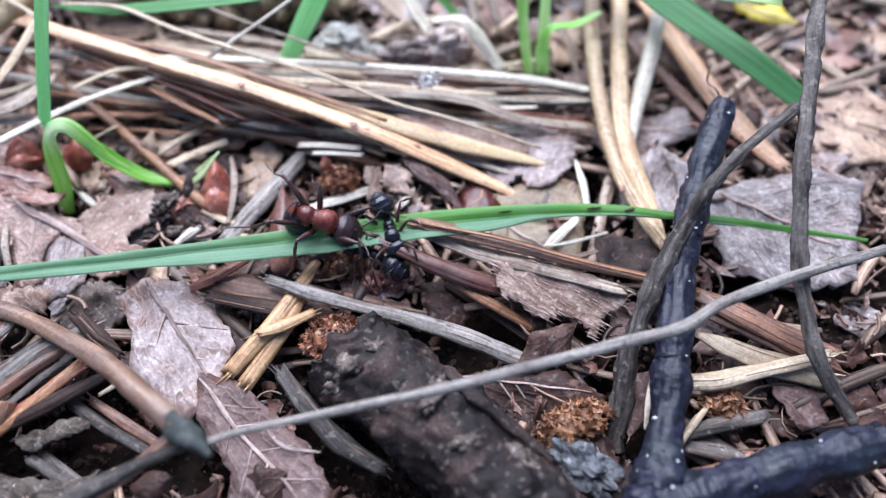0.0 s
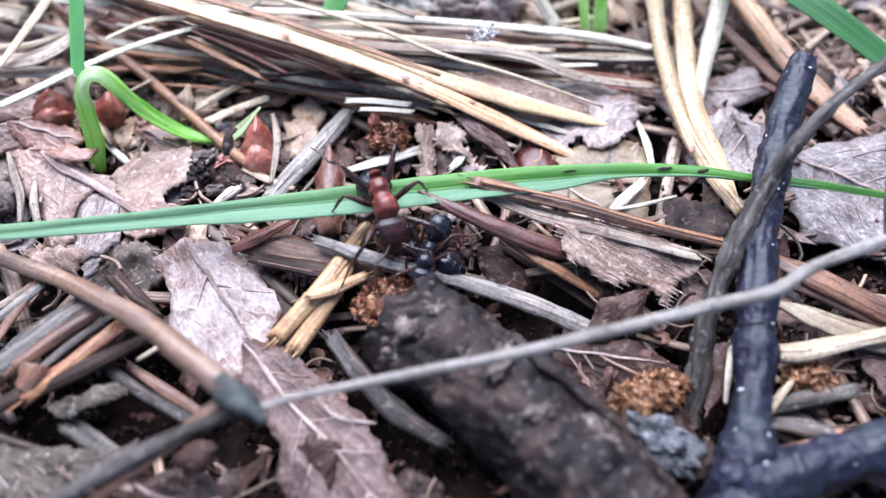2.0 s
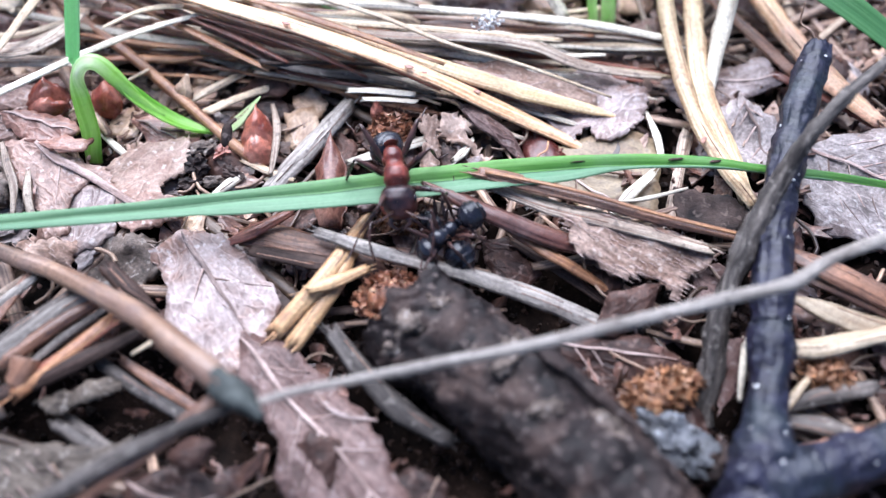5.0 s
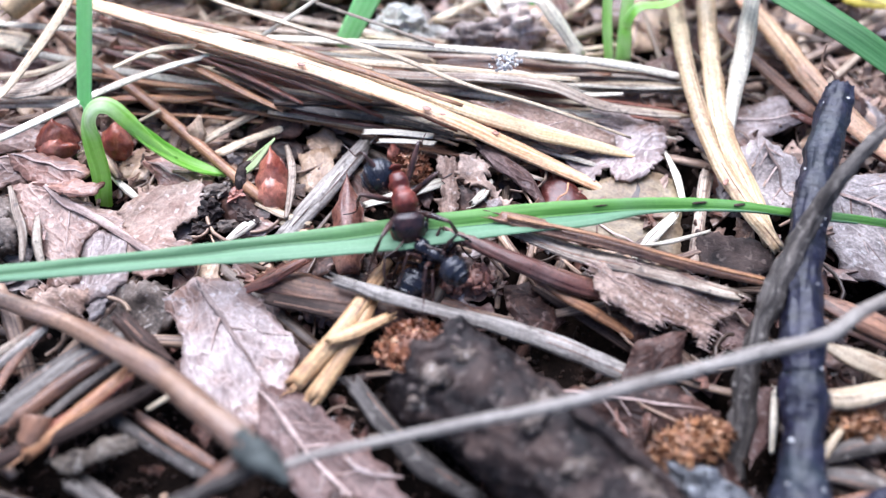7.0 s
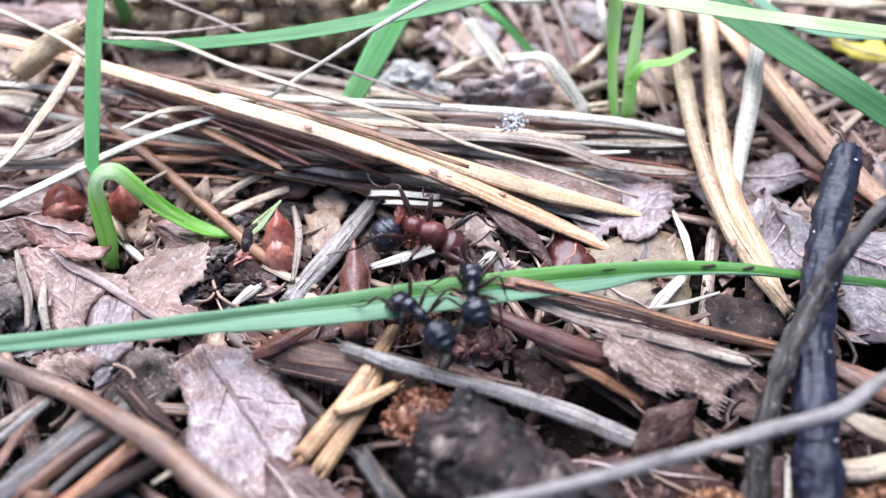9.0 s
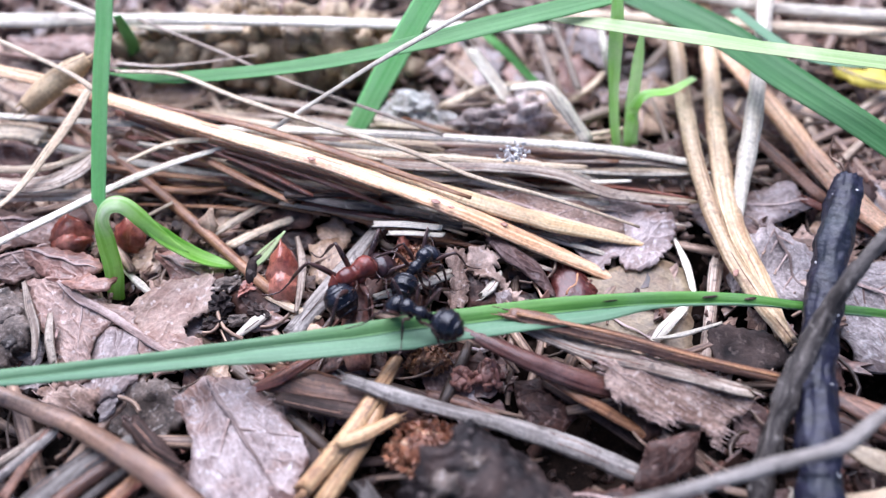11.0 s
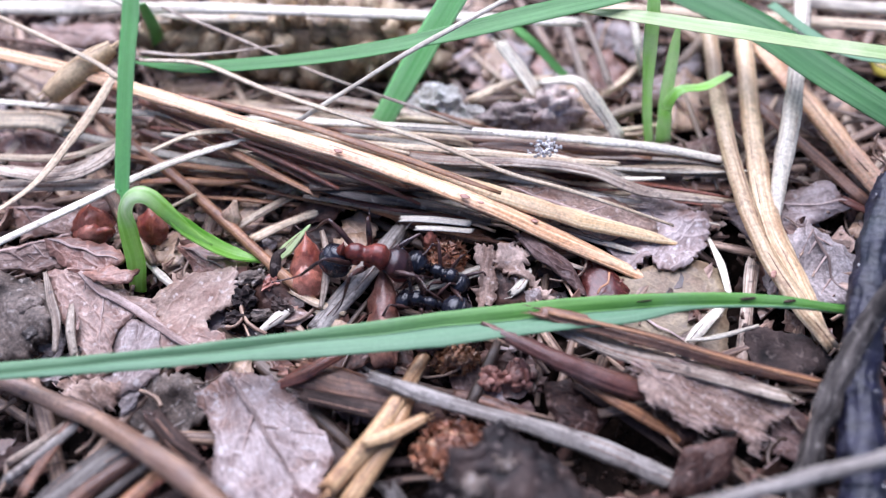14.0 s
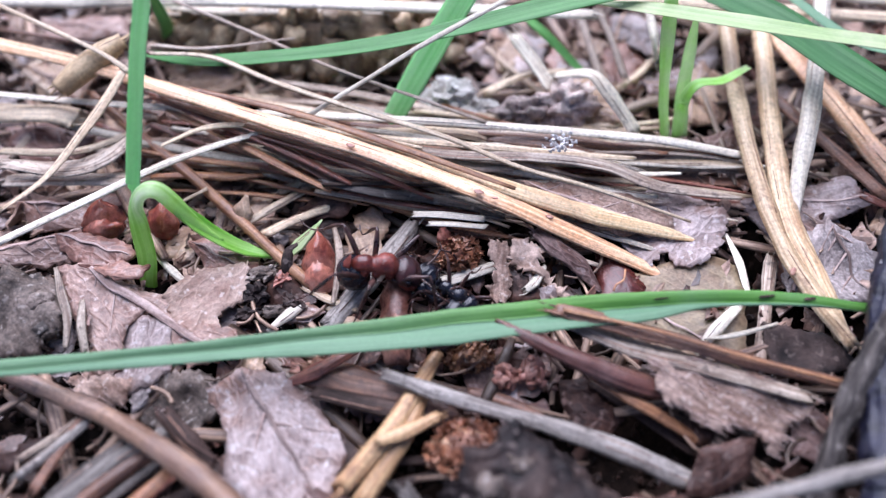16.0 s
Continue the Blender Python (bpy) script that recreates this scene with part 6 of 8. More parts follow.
straw([(-27.6, 14.4, 2.2), (-25.2, 16.7, 2.5), (-23.3, 19.0, 2.4)], (0.8, 0.95, 0.7), AMBER, "orange brown stem among broken ones", flat=0.75)
straw([(-25.5, 13.2, 1.0), (-23.6, 12.2, 1.0), (-22.0, 11.3, 0.9)], (0.7, 0.8, 0.6), DARKTWIG, "grey stem end on the pale leaf", flat=0.75)
straw([(-27.6, 17.6, 1.2), (-24.8, 19.0, 1.4), (-21.6, 19.9, 1.2)], (0.8, 0.9, 0.7), BLACK, "dark stem beneath the brown twig", flat=0.75)
tube("hollow_stem", [(-27.6, 15.1, 2.2), (-27.3, 15.7, 2.6), (-27.2, 16.3, 2.8)], (1.36, 1.49, 1.50), BROWN, "short hollow brown stem end", "stem", flat=0.9, rough=0.1, seg=14)
straw([(-15.4, 13.2, 5.4), (-17.5, 11.4, 5.0), (-19.7, 9.8, 4.6), (-21.7, 8.0, 4.2)], 0.79, BROWN, "golden brown stalk under the grey twig", name='dry_straw', flat=0.6)
straw([(17.5, 24.4, 1.8), (19.7, 23.0, 2.0), (23.1, 21.0, 1.8), (26.0, 19.7, 1.4)], (1.01, 1.63, 1.74, 1.52), BROWN, "broad brown straw with dark streaks", flat=0.3)
straw([(17.5, 23.3, 1.4), (20.6, 21.6, 1.6), (24.2, 19.5, 1.4)], (0.58, 0.91, 0.89), BROWN, "brown straw under the red one", flat=0.4)
straw([(17.0, 21.6, 1.4), (18.9, 20.5, 1.6), (21.6, 19.3, 1.6), (25.2, 18.3, 1.4)], (0.35, 1.39, 1.64, 1.49), PALE, "broad pale leaf blade with a pointed end", flat=0.25)
straw([(15.4, 17.8, 2.2), (17.6, 17.9, 2.2), (20.1, 18.5, 2.2), (25.2, 19.6, 2.2)], (1.13, 1.13, 1.00, 0.88), PALE, "ribbed pale straw with a broken end", flat=0.4, ridges=6)
straw([(14.8, 14.2, 1.4), (15.8, 15.4, 1.6), (16.7, 16.3, 1.6)], (0.39, 0.46, 0.26), PALE, "pale splinter beside the dark stick")
straw([(15.2, 14.7, 1.2), (17.7, 15.4, 1.4), (20.5, 15.9, 1.2)], (0.65, 1.12, 0.79), DARKTWIG, "grey bark sliver on a damp hollow", flat=0.4)
straw([(15.3, 14.1, 0.8), (17.4, 13.6, 1.0), (19.5, 12.8, 0.8)], (0.85, 1.16, 0.64), DARKTWIG, "splintered grey bark sliver", flat=0.4)
straw([(15.3, 12.3, 0.8), (17.1, 12.6, 1.0), (19.4, 13.6, 0.8)], (0.70, 0.83, 0.52), BROWN, "brown bark sliver near the stick", flat=0.4)
straw([(14.0, 19.2, 0.6), (13.2, 16.9, 1.2), (12.9, 15.2, 0.6)], (0.28, 0.40, 0.27), WHITE, "thin pale sliver beside the dark stick", flat=0.3)
leaf([(12.6, 19.1, 0.4), (13.9, 19.1, 0.8), (13.2, 16.1, 0.4), (11.7, 14.5, 0.0)], UMBER, "narrow grey leaf wedge by the stick", curl=0.5)
spotted = straw([(13.8, 64.7, 3.4), (13.2, 55.6, 3.2), (12.7, 49.0, 3.0), (12.5, 42.7, 2.8), (13.1, 35.8, 2.4), (14.5, 31.5, 2.0), (16.1, 28.2, 1.6)], (1.25, 1.22, 1.22, 1.18, 1.2, 1.2, 0.95), STALK, "pale golden grass stalk with a rusty node", name='dry_straw', flat=0.6, ridges=5)
rust_spot((12.66, 49.82, 3.45), (0.40, 0.22, 0.04), 80, spotted)
rust_spot((13.28, 32.84, 2.65), (0.33, 0.18, 0.04), 60, spotted)
straw([(16.8, 64.7, 3.4), (15.8, 54.9, 3.2), (14.7, 46.1, 2.8), (14.2, 37.9, 2.2), (15.1, 33.0, 1.8), (15.8, 28.9, 1.4)], (1.35, 1.35, 1.4, 1.45, 1.4, 1.08), STALK, "pinkish pale grass stalk splitting at its end", name='dry_straw', flat=0.5, ridges=5)
straw([(21.2, 60.8, 6.0), (18.8, 51.9, 5.0), (16.8, 44.9, 4.0), (15.5, 40.9, 3.0), (14.7, 37.6, 2.0)], (1.33, 1.23, 1.25, 1.13, 0.55), WHITE, "bleached dry stalk crossing the pale ones", name='dry_straw', flat=0.5, ridges=5)

# ---- catkins and bud scales ----
catkin((-7.9, 34.7, 1.4), (1.37, 1.17, 0.94), RUST, "small rust coloured catkin under the pile", turn=20, n=90)
catkin((-7.2, 21.3, 1.4), (2.12, 1.45, 1.16), RUST, "crumbly rust brown catkin beside the stalks", turn=15, n=150, bract=0.5)
catkin((8.3, 15.5, 0.6), (2.50, 1.24, 0.99), OCHRE, "orange brown catkin half under the twig", turn=24, n=150, bract=0.6)
catkin((17.9, 16.7, 1.0), (1.28, 1.04, 0.83), OCHRE, "small orange catkin beneath the pale straw", turn=-30, n=90, bract=0.55)
seed_cluster((-3.2, 26.1, 1.3), (0.85, 1.0, 0.8), "knobbly red brown seed cluster in the hollow")
seed_cluster((-4.9, 25.8, 1.1), (0.7, 0.75, 0.6), "dark red seed cluster in the hollow", 26)
bud_scale((-16.9, 31.7, 0.6), 4.5, 2.6, 6, 24, "glossy red bud scale standing in litter", over=0.55)
bud_scale((-11.5, 26.6, 0.6), 7.4, 2.5, 4, 9, "long red brown bud scale under the blade", mat=BUDBROWN, over=0.5)
bud_scale((-32.4, 35.7, 0.9), 3.0, 3.3, 8, 40, "glossy red bud scale behind the sprout", over=0.6, dome=0.34)
bud_scale((-28.6, 35.8, 0.9), 2.7, 2.7, -12, 42, "red bud scale behind the grass sprout", dome=0.34)
leaf([(1.2, 35.6, 0.5), (3.2, 34.8, 1.0), (4.4, 32.6, 0.9), (3.3, 31.0, 0.5), (1.3, 31.7, 0.3)], REDLEAF, "dark red glossy leaf under the golden straw", curl=0.9)
straw([(-19.9, 34.1, 1.0), (-18.7, 35.0, 1.6), (-17.1, 36.3, 2.7)], (0.5, 0.95, 0.12), YELLOWGREEN, "pale yellow green bud scale tip", name="bud_scale", flat=0.2, ragged=0.0)
straw([(-16.1, 29.3, 0.7), (-14.5, 31.5, 1.1), (-12.9, 33.9, 1.3), (-11.2, 36.9, 1.2)], (1.27, 1.45, 1.40, 1.21), TWIG, "tan brown stem slanting beneath the ants", name='dry_straw', flat=0.6)
straw([(-16.5, 36.6, 1.6), (-15.8, 34.2, 2.0), (-15.7, 32.3, 1.8), (-15.9, 30.6, 1.3)], (0.32, 0.54, 0.53, 0.26), GREY, "thin curled grey strip beside the bud scale", flat=0.3)
straw([(-10.8, 32.0, 0.9), (-8.2, 32.8, 1.1), (-5.1, 34.0, 1.1)], (0.48, 0.80, 0.73), CHALK, "flat white straw splinter behind the ants", flat=0.25)
straw([(-3.5, 31.8, 1.4), (-2.9, 32.3, 1.7), (-2.2, 33.6, 1.6)], (0.47, 0.63, 0.32), WHITE, "small white splinter under the golden straw", flat=0.3)
leaf([(-5.9, 35.1, 2.9), (-5.4, 34.6, 2.6), (-4.8, 34.8, 2.8), (-4.6, 33.7, 2.2), (-4.4, 32.6, 1.7), (-4.6, 31.2, 1.0), (-5.5, 30.8, 0.9), (-5.8, 31.6, 1.2), (-5.5, 33.3, 2.0), (-5.9, 34.1, 2.5)], FELT, "brown folded leaf standing against another", curl=0.6, crumble=0.4, thick=0.25, cell=0.3, ragged=0.5)
bud_scale((-8.8, 34.9, 1.6), 1.79, 1.01, 10, 55, "small pink bud scale beside a catkin")
straw([(-16.3, 30.4, 0.8), (-15.0, 31.1, 1.1), (-13.7, 32.0, 1.0)], (0.39, 0.63, 0.40), PALE, "pale stem chip beside the bud scale", flat=0.4)
straw([(-18.1, 32.0, 1.0), (-16.3, 31.0, 1.2), (-14.3, 30.3, 1.0)], (0.36, 0.51, 0.35), PALE, "short tan needle on the leaf scraps")
leaf([(-16.8, 29.6, 0.8), (-15.0, 29.9, 1.2), (-13.1, 29.5, 1.0), (-13.4, 28.6, 0.6), (-15.8, 28.5, 0.5)], TAN, "pale tan leaf scrap beside the grass blade", curl=0.6)
leaf([(-19.3, 30.6, 0.9), (-17.5, 30.9, 1.3), (-16.3, 30.2, 0.9), (-17.4, 29.4, 0.6), (-19.0, 29.6, 0.6)], MAUVE, "small pinkish leaf scrap by the sprout tip", curl=0.7)
leaf([(28.6, 43.7, 0.5), (32.3, 45.4, 0.8), (37.3, 42.9, 0.8), (37.0, 36.8, 0.5), (29.7, 36.6, 0.4)], TAN, "tan brown leaf beneath the sloping grass", curl=0.6)
leaf([(21.8, 43.7, 0.5), (24.8, 44.9, 0.9), (26.5, 42.5, 0.8), (25.2, 39.1, 0.5), (21.9, 38.5, 0.4)], DARKLEAF, "dark brown leaf between the pale stalks", curl=0.6)
leaf([(-3.0, 41.7, 0.9), (1.8, 41.3, 1.1), (6.7, 40.8, 1.1), (10.0, 40.4, 1.0), (10.5, 38.0, 0.8), (9.0, 36.1, 0.6), (5.7, 35.6, 0.5), (3.0, 36.5, 0.6), (-0.4, 38.6, 0.8)], MAUVE, "broad pale mauve leaf beneath the golden straws", curl=0.6, thick=0.3, rib=[(-2.4, 41.2, 1.0), (9.8, 38.1, 0.9)])
leaf([(-26.4, 35.3, 0.9), (-23.9, 35.5, 1.6), (-21.4, 34.6, 1.3), (-20.9, 32.5, 0.9), (-23.8, 32.1, 0.7)], RUSSET, "brown curled leaf scrap under the sprout", curl=1.0)
leaf([(-20.9, 32.5, 0.9), (-19.1, 32.6, 1.3), (-17.1, 31.6, 1.1), (-17.7, 30.0, 0.8), (-20.0, 30.5, 0.7)], DARKLEAF, "dark crumpled bark flake beside the bud scale", curl=1.2, crumble=0.3)
straw([(-29.6, 45.2, 5.2), (-22.8, 42.6, 5.2), (-16.1, 40.3, 4.8), (-10.5, 38.6, 4.0)], (0.50, 0.65, 0.63, 0.31), AMBER, "orange brown straw beneath the golden one", flat=0.4)
straw([(-30.7, 45.9, 4.8), (-24.6, 43.0, 4.8), (-19.4, 40.6, 4.4), (-15.3, 38.7, 3.6)], (0.51, 0.65, 0.64, 0.32), RED, "maroon straw fanning out of the pile", flat=0.4)
straw([(-29.3, 44.9, 4.4), (-23.7, 41.9, 4.2), (-19.8, 39.8, 3.8), (-16.7, 38.4, 3.2)], (0.42, 0.57, 0.56, 0.32), AMBER, "amber straw fanning out of the pile", flat=0.4)
straw([(-27.2, 45.3, 6.0), (-19.4, 43.1, 5.9), (-11.3, 40.2, 5.4), (-4.3, 37.7, 4.6)], (0.41, 0.56, 0.55, 0.31), AMBER, "long amber straw along the golden one", flat=0.4)
straw([(-21.6, 41.6, 4.2), (-18.6, 40.1, 3.8), (-16.2, 38.9, 3.2)], (0.49, 0.56, 0.40), BROWN, "short brown straw at the front of the pile", flat=0.4)
straw([(-21.9, 41.8, 5.0), (-17.7, 40.4, 4.8), (-12.8, 38.7, 4.2), (-9.7, 37.8, 3.2)], (0.36, 0.48, 0.47, 0.24), RED, "thin maroon straw at the front of the pile", flat=0.4)
straw([(-7.1, 25.1, 0.6), (-4.8, 24.4, 0.8), (-2.2, 23.2, 0.6)], (0.52, 0.74, 0.44), BROWN, "brown stem chip under the ants", flat=0.4)
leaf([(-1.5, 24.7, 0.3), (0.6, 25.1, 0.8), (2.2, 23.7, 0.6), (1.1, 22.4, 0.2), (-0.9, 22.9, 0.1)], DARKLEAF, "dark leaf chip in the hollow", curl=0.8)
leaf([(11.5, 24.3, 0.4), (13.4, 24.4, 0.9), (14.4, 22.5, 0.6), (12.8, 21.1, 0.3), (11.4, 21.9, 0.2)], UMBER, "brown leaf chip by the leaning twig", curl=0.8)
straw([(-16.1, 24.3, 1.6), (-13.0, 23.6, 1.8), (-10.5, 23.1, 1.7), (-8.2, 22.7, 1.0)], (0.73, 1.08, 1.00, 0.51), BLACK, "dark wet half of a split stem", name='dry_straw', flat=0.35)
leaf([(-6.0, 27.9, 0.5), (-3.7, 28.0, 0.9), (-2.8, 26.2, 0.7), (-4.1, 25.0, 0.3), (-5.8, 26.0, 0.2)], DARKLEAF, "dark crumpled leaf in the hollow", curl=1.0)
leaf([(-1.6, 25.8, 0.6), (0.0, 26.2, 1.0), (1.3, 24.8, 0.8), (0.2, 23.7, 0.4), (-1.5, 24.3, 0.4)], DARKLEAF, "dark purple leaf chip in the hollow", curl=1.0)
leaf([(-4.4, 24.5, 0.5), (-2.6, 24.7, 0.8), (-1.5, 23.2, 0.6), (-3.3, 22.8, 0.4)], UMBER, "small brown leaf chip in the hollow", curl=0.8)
catkin((-7.1, 27.2, 0.8), (1.33, 0.84, 0.67), OCHRE, "small orange brown catkin under the grass blade", n=70, bract=0.5)
lump("bark_chip", (-8.5, 28.2, 1.6), (1.3, 0.6, 0.4), UMBER, "purplish brown chip leaning on a stalk", "bark", detail=3, rough=0.4, turn=35)
leaf([(9.1, 52.7, 0.8), (11.5, 54.1, 1.4), (13.3, 51.7, 1.2), (12.2, 47.9, 0.8), (9.3, 47.3, 0.7)], TAN, "tan leaf standing behind the green shoots", curl=0.8)
leaf([(16.2, 50.2, 0.8), (19.4, 51.3, 1.3), (21.6, 49.0, 1.1), (20.0, 45.9, 0.7), (16.3, 46.3, 0.6)], MAUVE, "pinkish leaf behind the pale stalks", curl=0.8)
leaf([(3.6, 55.8, 0.8), (5.8, 56.6, 1.4), (7.2, 54.3, 1.2), (6.2, 51.0, 0.8), (3.7, 51.4, 0.7)], RUSSET, "rust brown leaf by the bent straw", curl=0.8)
leaf([(9.7, 45.9, 0.9), (12.3, 46.5, 1.3), (13.6, 44.6, 1.1), (12.2, 43.0, 0.7), (9.7, 43.3, 0.6)], ROSE, "rosy brown leaf beneath the stalks", curl=0.8)
leaf([(-0.2, 54.7, 0.8), (1.6, 55.6, 1.3), (2.9, 53.0, 1.1), (1.3, 50.0, 0.8), (-0.3, 51.0, 0.7)], GREYLEAF, "grey leaf scrap behind the bark stub", curl=0.8)
leaf([(-44.5, 53.6, 0.8), (-41.5, 54.3, 1.4), (-37.9, 51.7, 1.2), (-38.7, 49.1, 0.8), (-42.2, 49.6, 0.7)], TAN, "tan leaf behind the drooping straw", curl=0.8)
leaf([(-43.7, 46.3, 0.8), (-39.8, 46.3, 1.4), (-35.8, 45.0, 1.2), (-36.6, 42.7, 0.8), (-41.1, 42.9, 0.7)], RUSSET, "russet leaf under the bent straws", curl=0.8)
leaf([(-39.8, 38.5, 0.9), (-36.7, 38.9, 1.5), (-33.2, 38.0, 1.3), (-33.7, 36.4, 0.9), (-37.8, 36.3, 0.8)], ROSE, "rosy brown leaf beside the bud scales", curl=0.8)
lump("bark_chip", (-34.9, 29.9, 2.0), (1.1, 0.8, 0.4), SCAB, "dark crumbly chip on the bark scrap", "bark", detail=3, rough=0.6, freq=2.0, turn=20)
lump("bark_chip", (-33.6, 28.4, 1.7), (0.8, 0.6, 0.35), DARKTWIG, "small grey chip on the bark scrap", "bark", detail=3, rough=0.6, freq=2.0, turn=50)

lump("bark_chip", (-20.7, 32.8, 1.2), (0.9, 0.6, 0.5), SCAB, "dark crumbly bark chip beside the sprout tip", "bark", detail=3, rough=0.7, freq=2.2, smooth=False, turn=20)
lump("bark_chip", (-21.0, 31.3, 1.2), (0.8, 0.7, 0.5), LOG, "dark bark chip on leaf scraps", "bark", detail=3, rough=0.7, freq=2.2, smooth=False, turn=-30)
lump("bark_chip", (-19.5, 32.3, 1.3), (0.7, 0.45, 0.4), MAROON, "reddish crumb of rotten wood", "bark", detail=3, rough=0.7, freq=2.2, smooth=False, turn=50)
lump("bark_chip", (-18.5, 30.8, 1.0), (0.8, 0.4, 0.4), LOG, "dark stem chip by the white stalk", "bark", detail=3, rough=0.7, freq=2.2, smooth=False, turn=-40)
lump("bark_chip", (-19.7, 30.1, 1.0), (0.7, 0.4, 0.35), SCAB, "small grey bark chip by the white stalk", "bark", detail=3, rough=0.7, freq=2.2, smooth=False, turn=10)
lump("bark_chip", (-21.3, 29.9, 0.9), (0.9, 0.5, 0.4), LOG, "dark bark chip under the pale leaf", "bark", detail=3, rough=0.7, freq=2.2, smooth=False, turn=15)
tube("dry_flower_husk", [(-19.0, 32.2, 0.8), (-19.2, 33.0, 1.6), (-19.1, 34.0, 2.2), (-18.5, 34.3, 2.6)], (0.25, 0.6, 0.8, 0.4), LOG, "dark twisted husk beside the bud scale", "husk", flat=0.45, seg=10, rough=0.4)

# ---- the long grass blade ----


def part(name, points, width, mat, parent, label="", **shape):
    return tube(name, points, width, mat, label, parent=parent, **shape)


def half_blade(name, outer, inner, mat, parent, label=""):
    """One half of a folded blade, between its rim and its rib."""
    a, b = spline(outer, 8), spline(inner, 8)
    n, across = min(len(a), len(b)), 7
    verts, uvs, faces, u = [], [], [], 0.0
    for layer in (0.0, 0.13):
        u = 0.0
        for i in range(n):
            p, q = a[i][0], b[i][0]
            u += (p - a[i - 1][0]).length if i else 0.0
            for k in range(across):
                e = k / (across - 1)
                c = p.lerp(q, e)
                c = c + Vector((0, 0, 0.12 * math.sin(math.pi * e) + 0.025 * math.cos(e * 19) + 0.05 * noise.noise(Vector((u * 0.3, e * 2, 1))) - layer * (0.4 + 0.6 * math.sin(math.pi * e))))
                verts.append(c + (p - q) * (0.035 * noise.noise(Vector((u * 0.8, 7, e))) * (1 - e)))
                uvs.append((u, e * (p - q).length))
    m = n * across
    for i in range(n - 1):
        for k in range(across - 1):
            c = i * across + k
            faces.append((c, c + across, c + across + 1, c + 1))
            faces.append((c + m, c + m + 1, c + m + across + 1, c + m + across))
        for c in (i * across, i * across + across - 1):
            faces.append((c, c + m, c + m + across, c + across))
    return finish(name, verts, faces, mat, uvs, parent, label)


def front_blade():
    root = tagged(new("grass"), "long pale green grass blade folded along its rib", "grass")
    rib = [(-38.4, 23.7, 4.1), (-33.7, 24.0, 4.0), (-26.0, 25.2, 3.9), (-20.6, 26.0, 3.7), (-16.1, 26.8, 3.6), (-11.5, 27.4, 3.5), (-8.2, 28.0, 3.5), (-4.8, 28.4, 3.5), (0.2, 29.1, 3.5), (3.6, 29.5, 3.5), (7.0, 29.8, 3.5), (10.4, 29.9, 3.5), (13.7, 29.8, 3.5), (16.0, 29.6, 3.3), (20.8, 29.3, 3.0), (25.3, 28.9, 2.5), (30.4, 28.5, 2.0)]
    half_blade("far_half", [(-38.5, 24.2, 4.3), (-33.9, 24.7, 4.2), (-26.0, 25.7, 4.1), (-20.6, 26.6, 4.0), (-16.1, 27.4, 3.9), (-11.5, 28.2, 3.9), (-8.2, 28.8, 3.9), (-4.9, 29.3, 3.9), (0.2, 30.0, 3.9), (3.6, 30.3, 3.9), (7.0, 30.5, 3.9), (10.4, 30.6, 3.8), (13.7, 30.4, 3.7), (16.1, 30.1, 3.5), (20.8, 29.8, 3.2), (25.3, 29.3, 2.7), (30.4, 28.7, 2.1)], rib, GREENING, root, "darker green upper side")
    half_blade("near_half", [(-38.3, 23.3, 4.2), (-33.5, 23.7, 4.1), (-25.7, 24.5, 4.0), (-20.4, 25.2, 3.9), (-15.9, 25.6, 3.8), (-11.4, 26.1, 3.8), (-8.1, 26.5, 3.8), (-4.9, 27.1, 3.8), (0.1, 27.9, 3.8), (3.5, 28.4, 3.7), (6.9, 29.4, 3.6), (10.3, 29.7, 3.6), (13.6, 29.7, 3.5), (16.0, 29.6, 3.3), (20.8, 29.2, 3.0)], rib, MINT, root)
    for place, size in (((10.7, 30.2, 3.85), (0.55, 0.09, 0.05)), ((13.2, 30.1, 3.8), (0.4, 0.1, 0.05)), ((4.4, 29.9, 3.85), (0.5, 0.05, 0.04))):
        lump("dark_scar", place, size, BLACK, parent=root, detail=2, rough=0.3, turn=8)


front_blade()

# ---- twigs and sticks ----


def spots(parent, points, width, n, seed, lift=0.42):
    """Pale lenticels on the upper side of a dark stem."""
    r = random.Random(seed)
    line = frames_of(spline(points, 8))
    for i in range(n):
        p, s, t, side, top = line[r.randrange(1, len(line) - 1)]
        w = along(width, s)
        a = radians(r.uniform(20, 160))
        q = p + side * (math.cos(a) * w * 0.49) + top * (math.sin(a) * w * 0.475)
        lump("lenticel", q, (r.uniform(0.07, 0.15), r.uniform(0.07, 0.16), 0.08), SPOT, parent=parent, detail=1, rough=0.3)


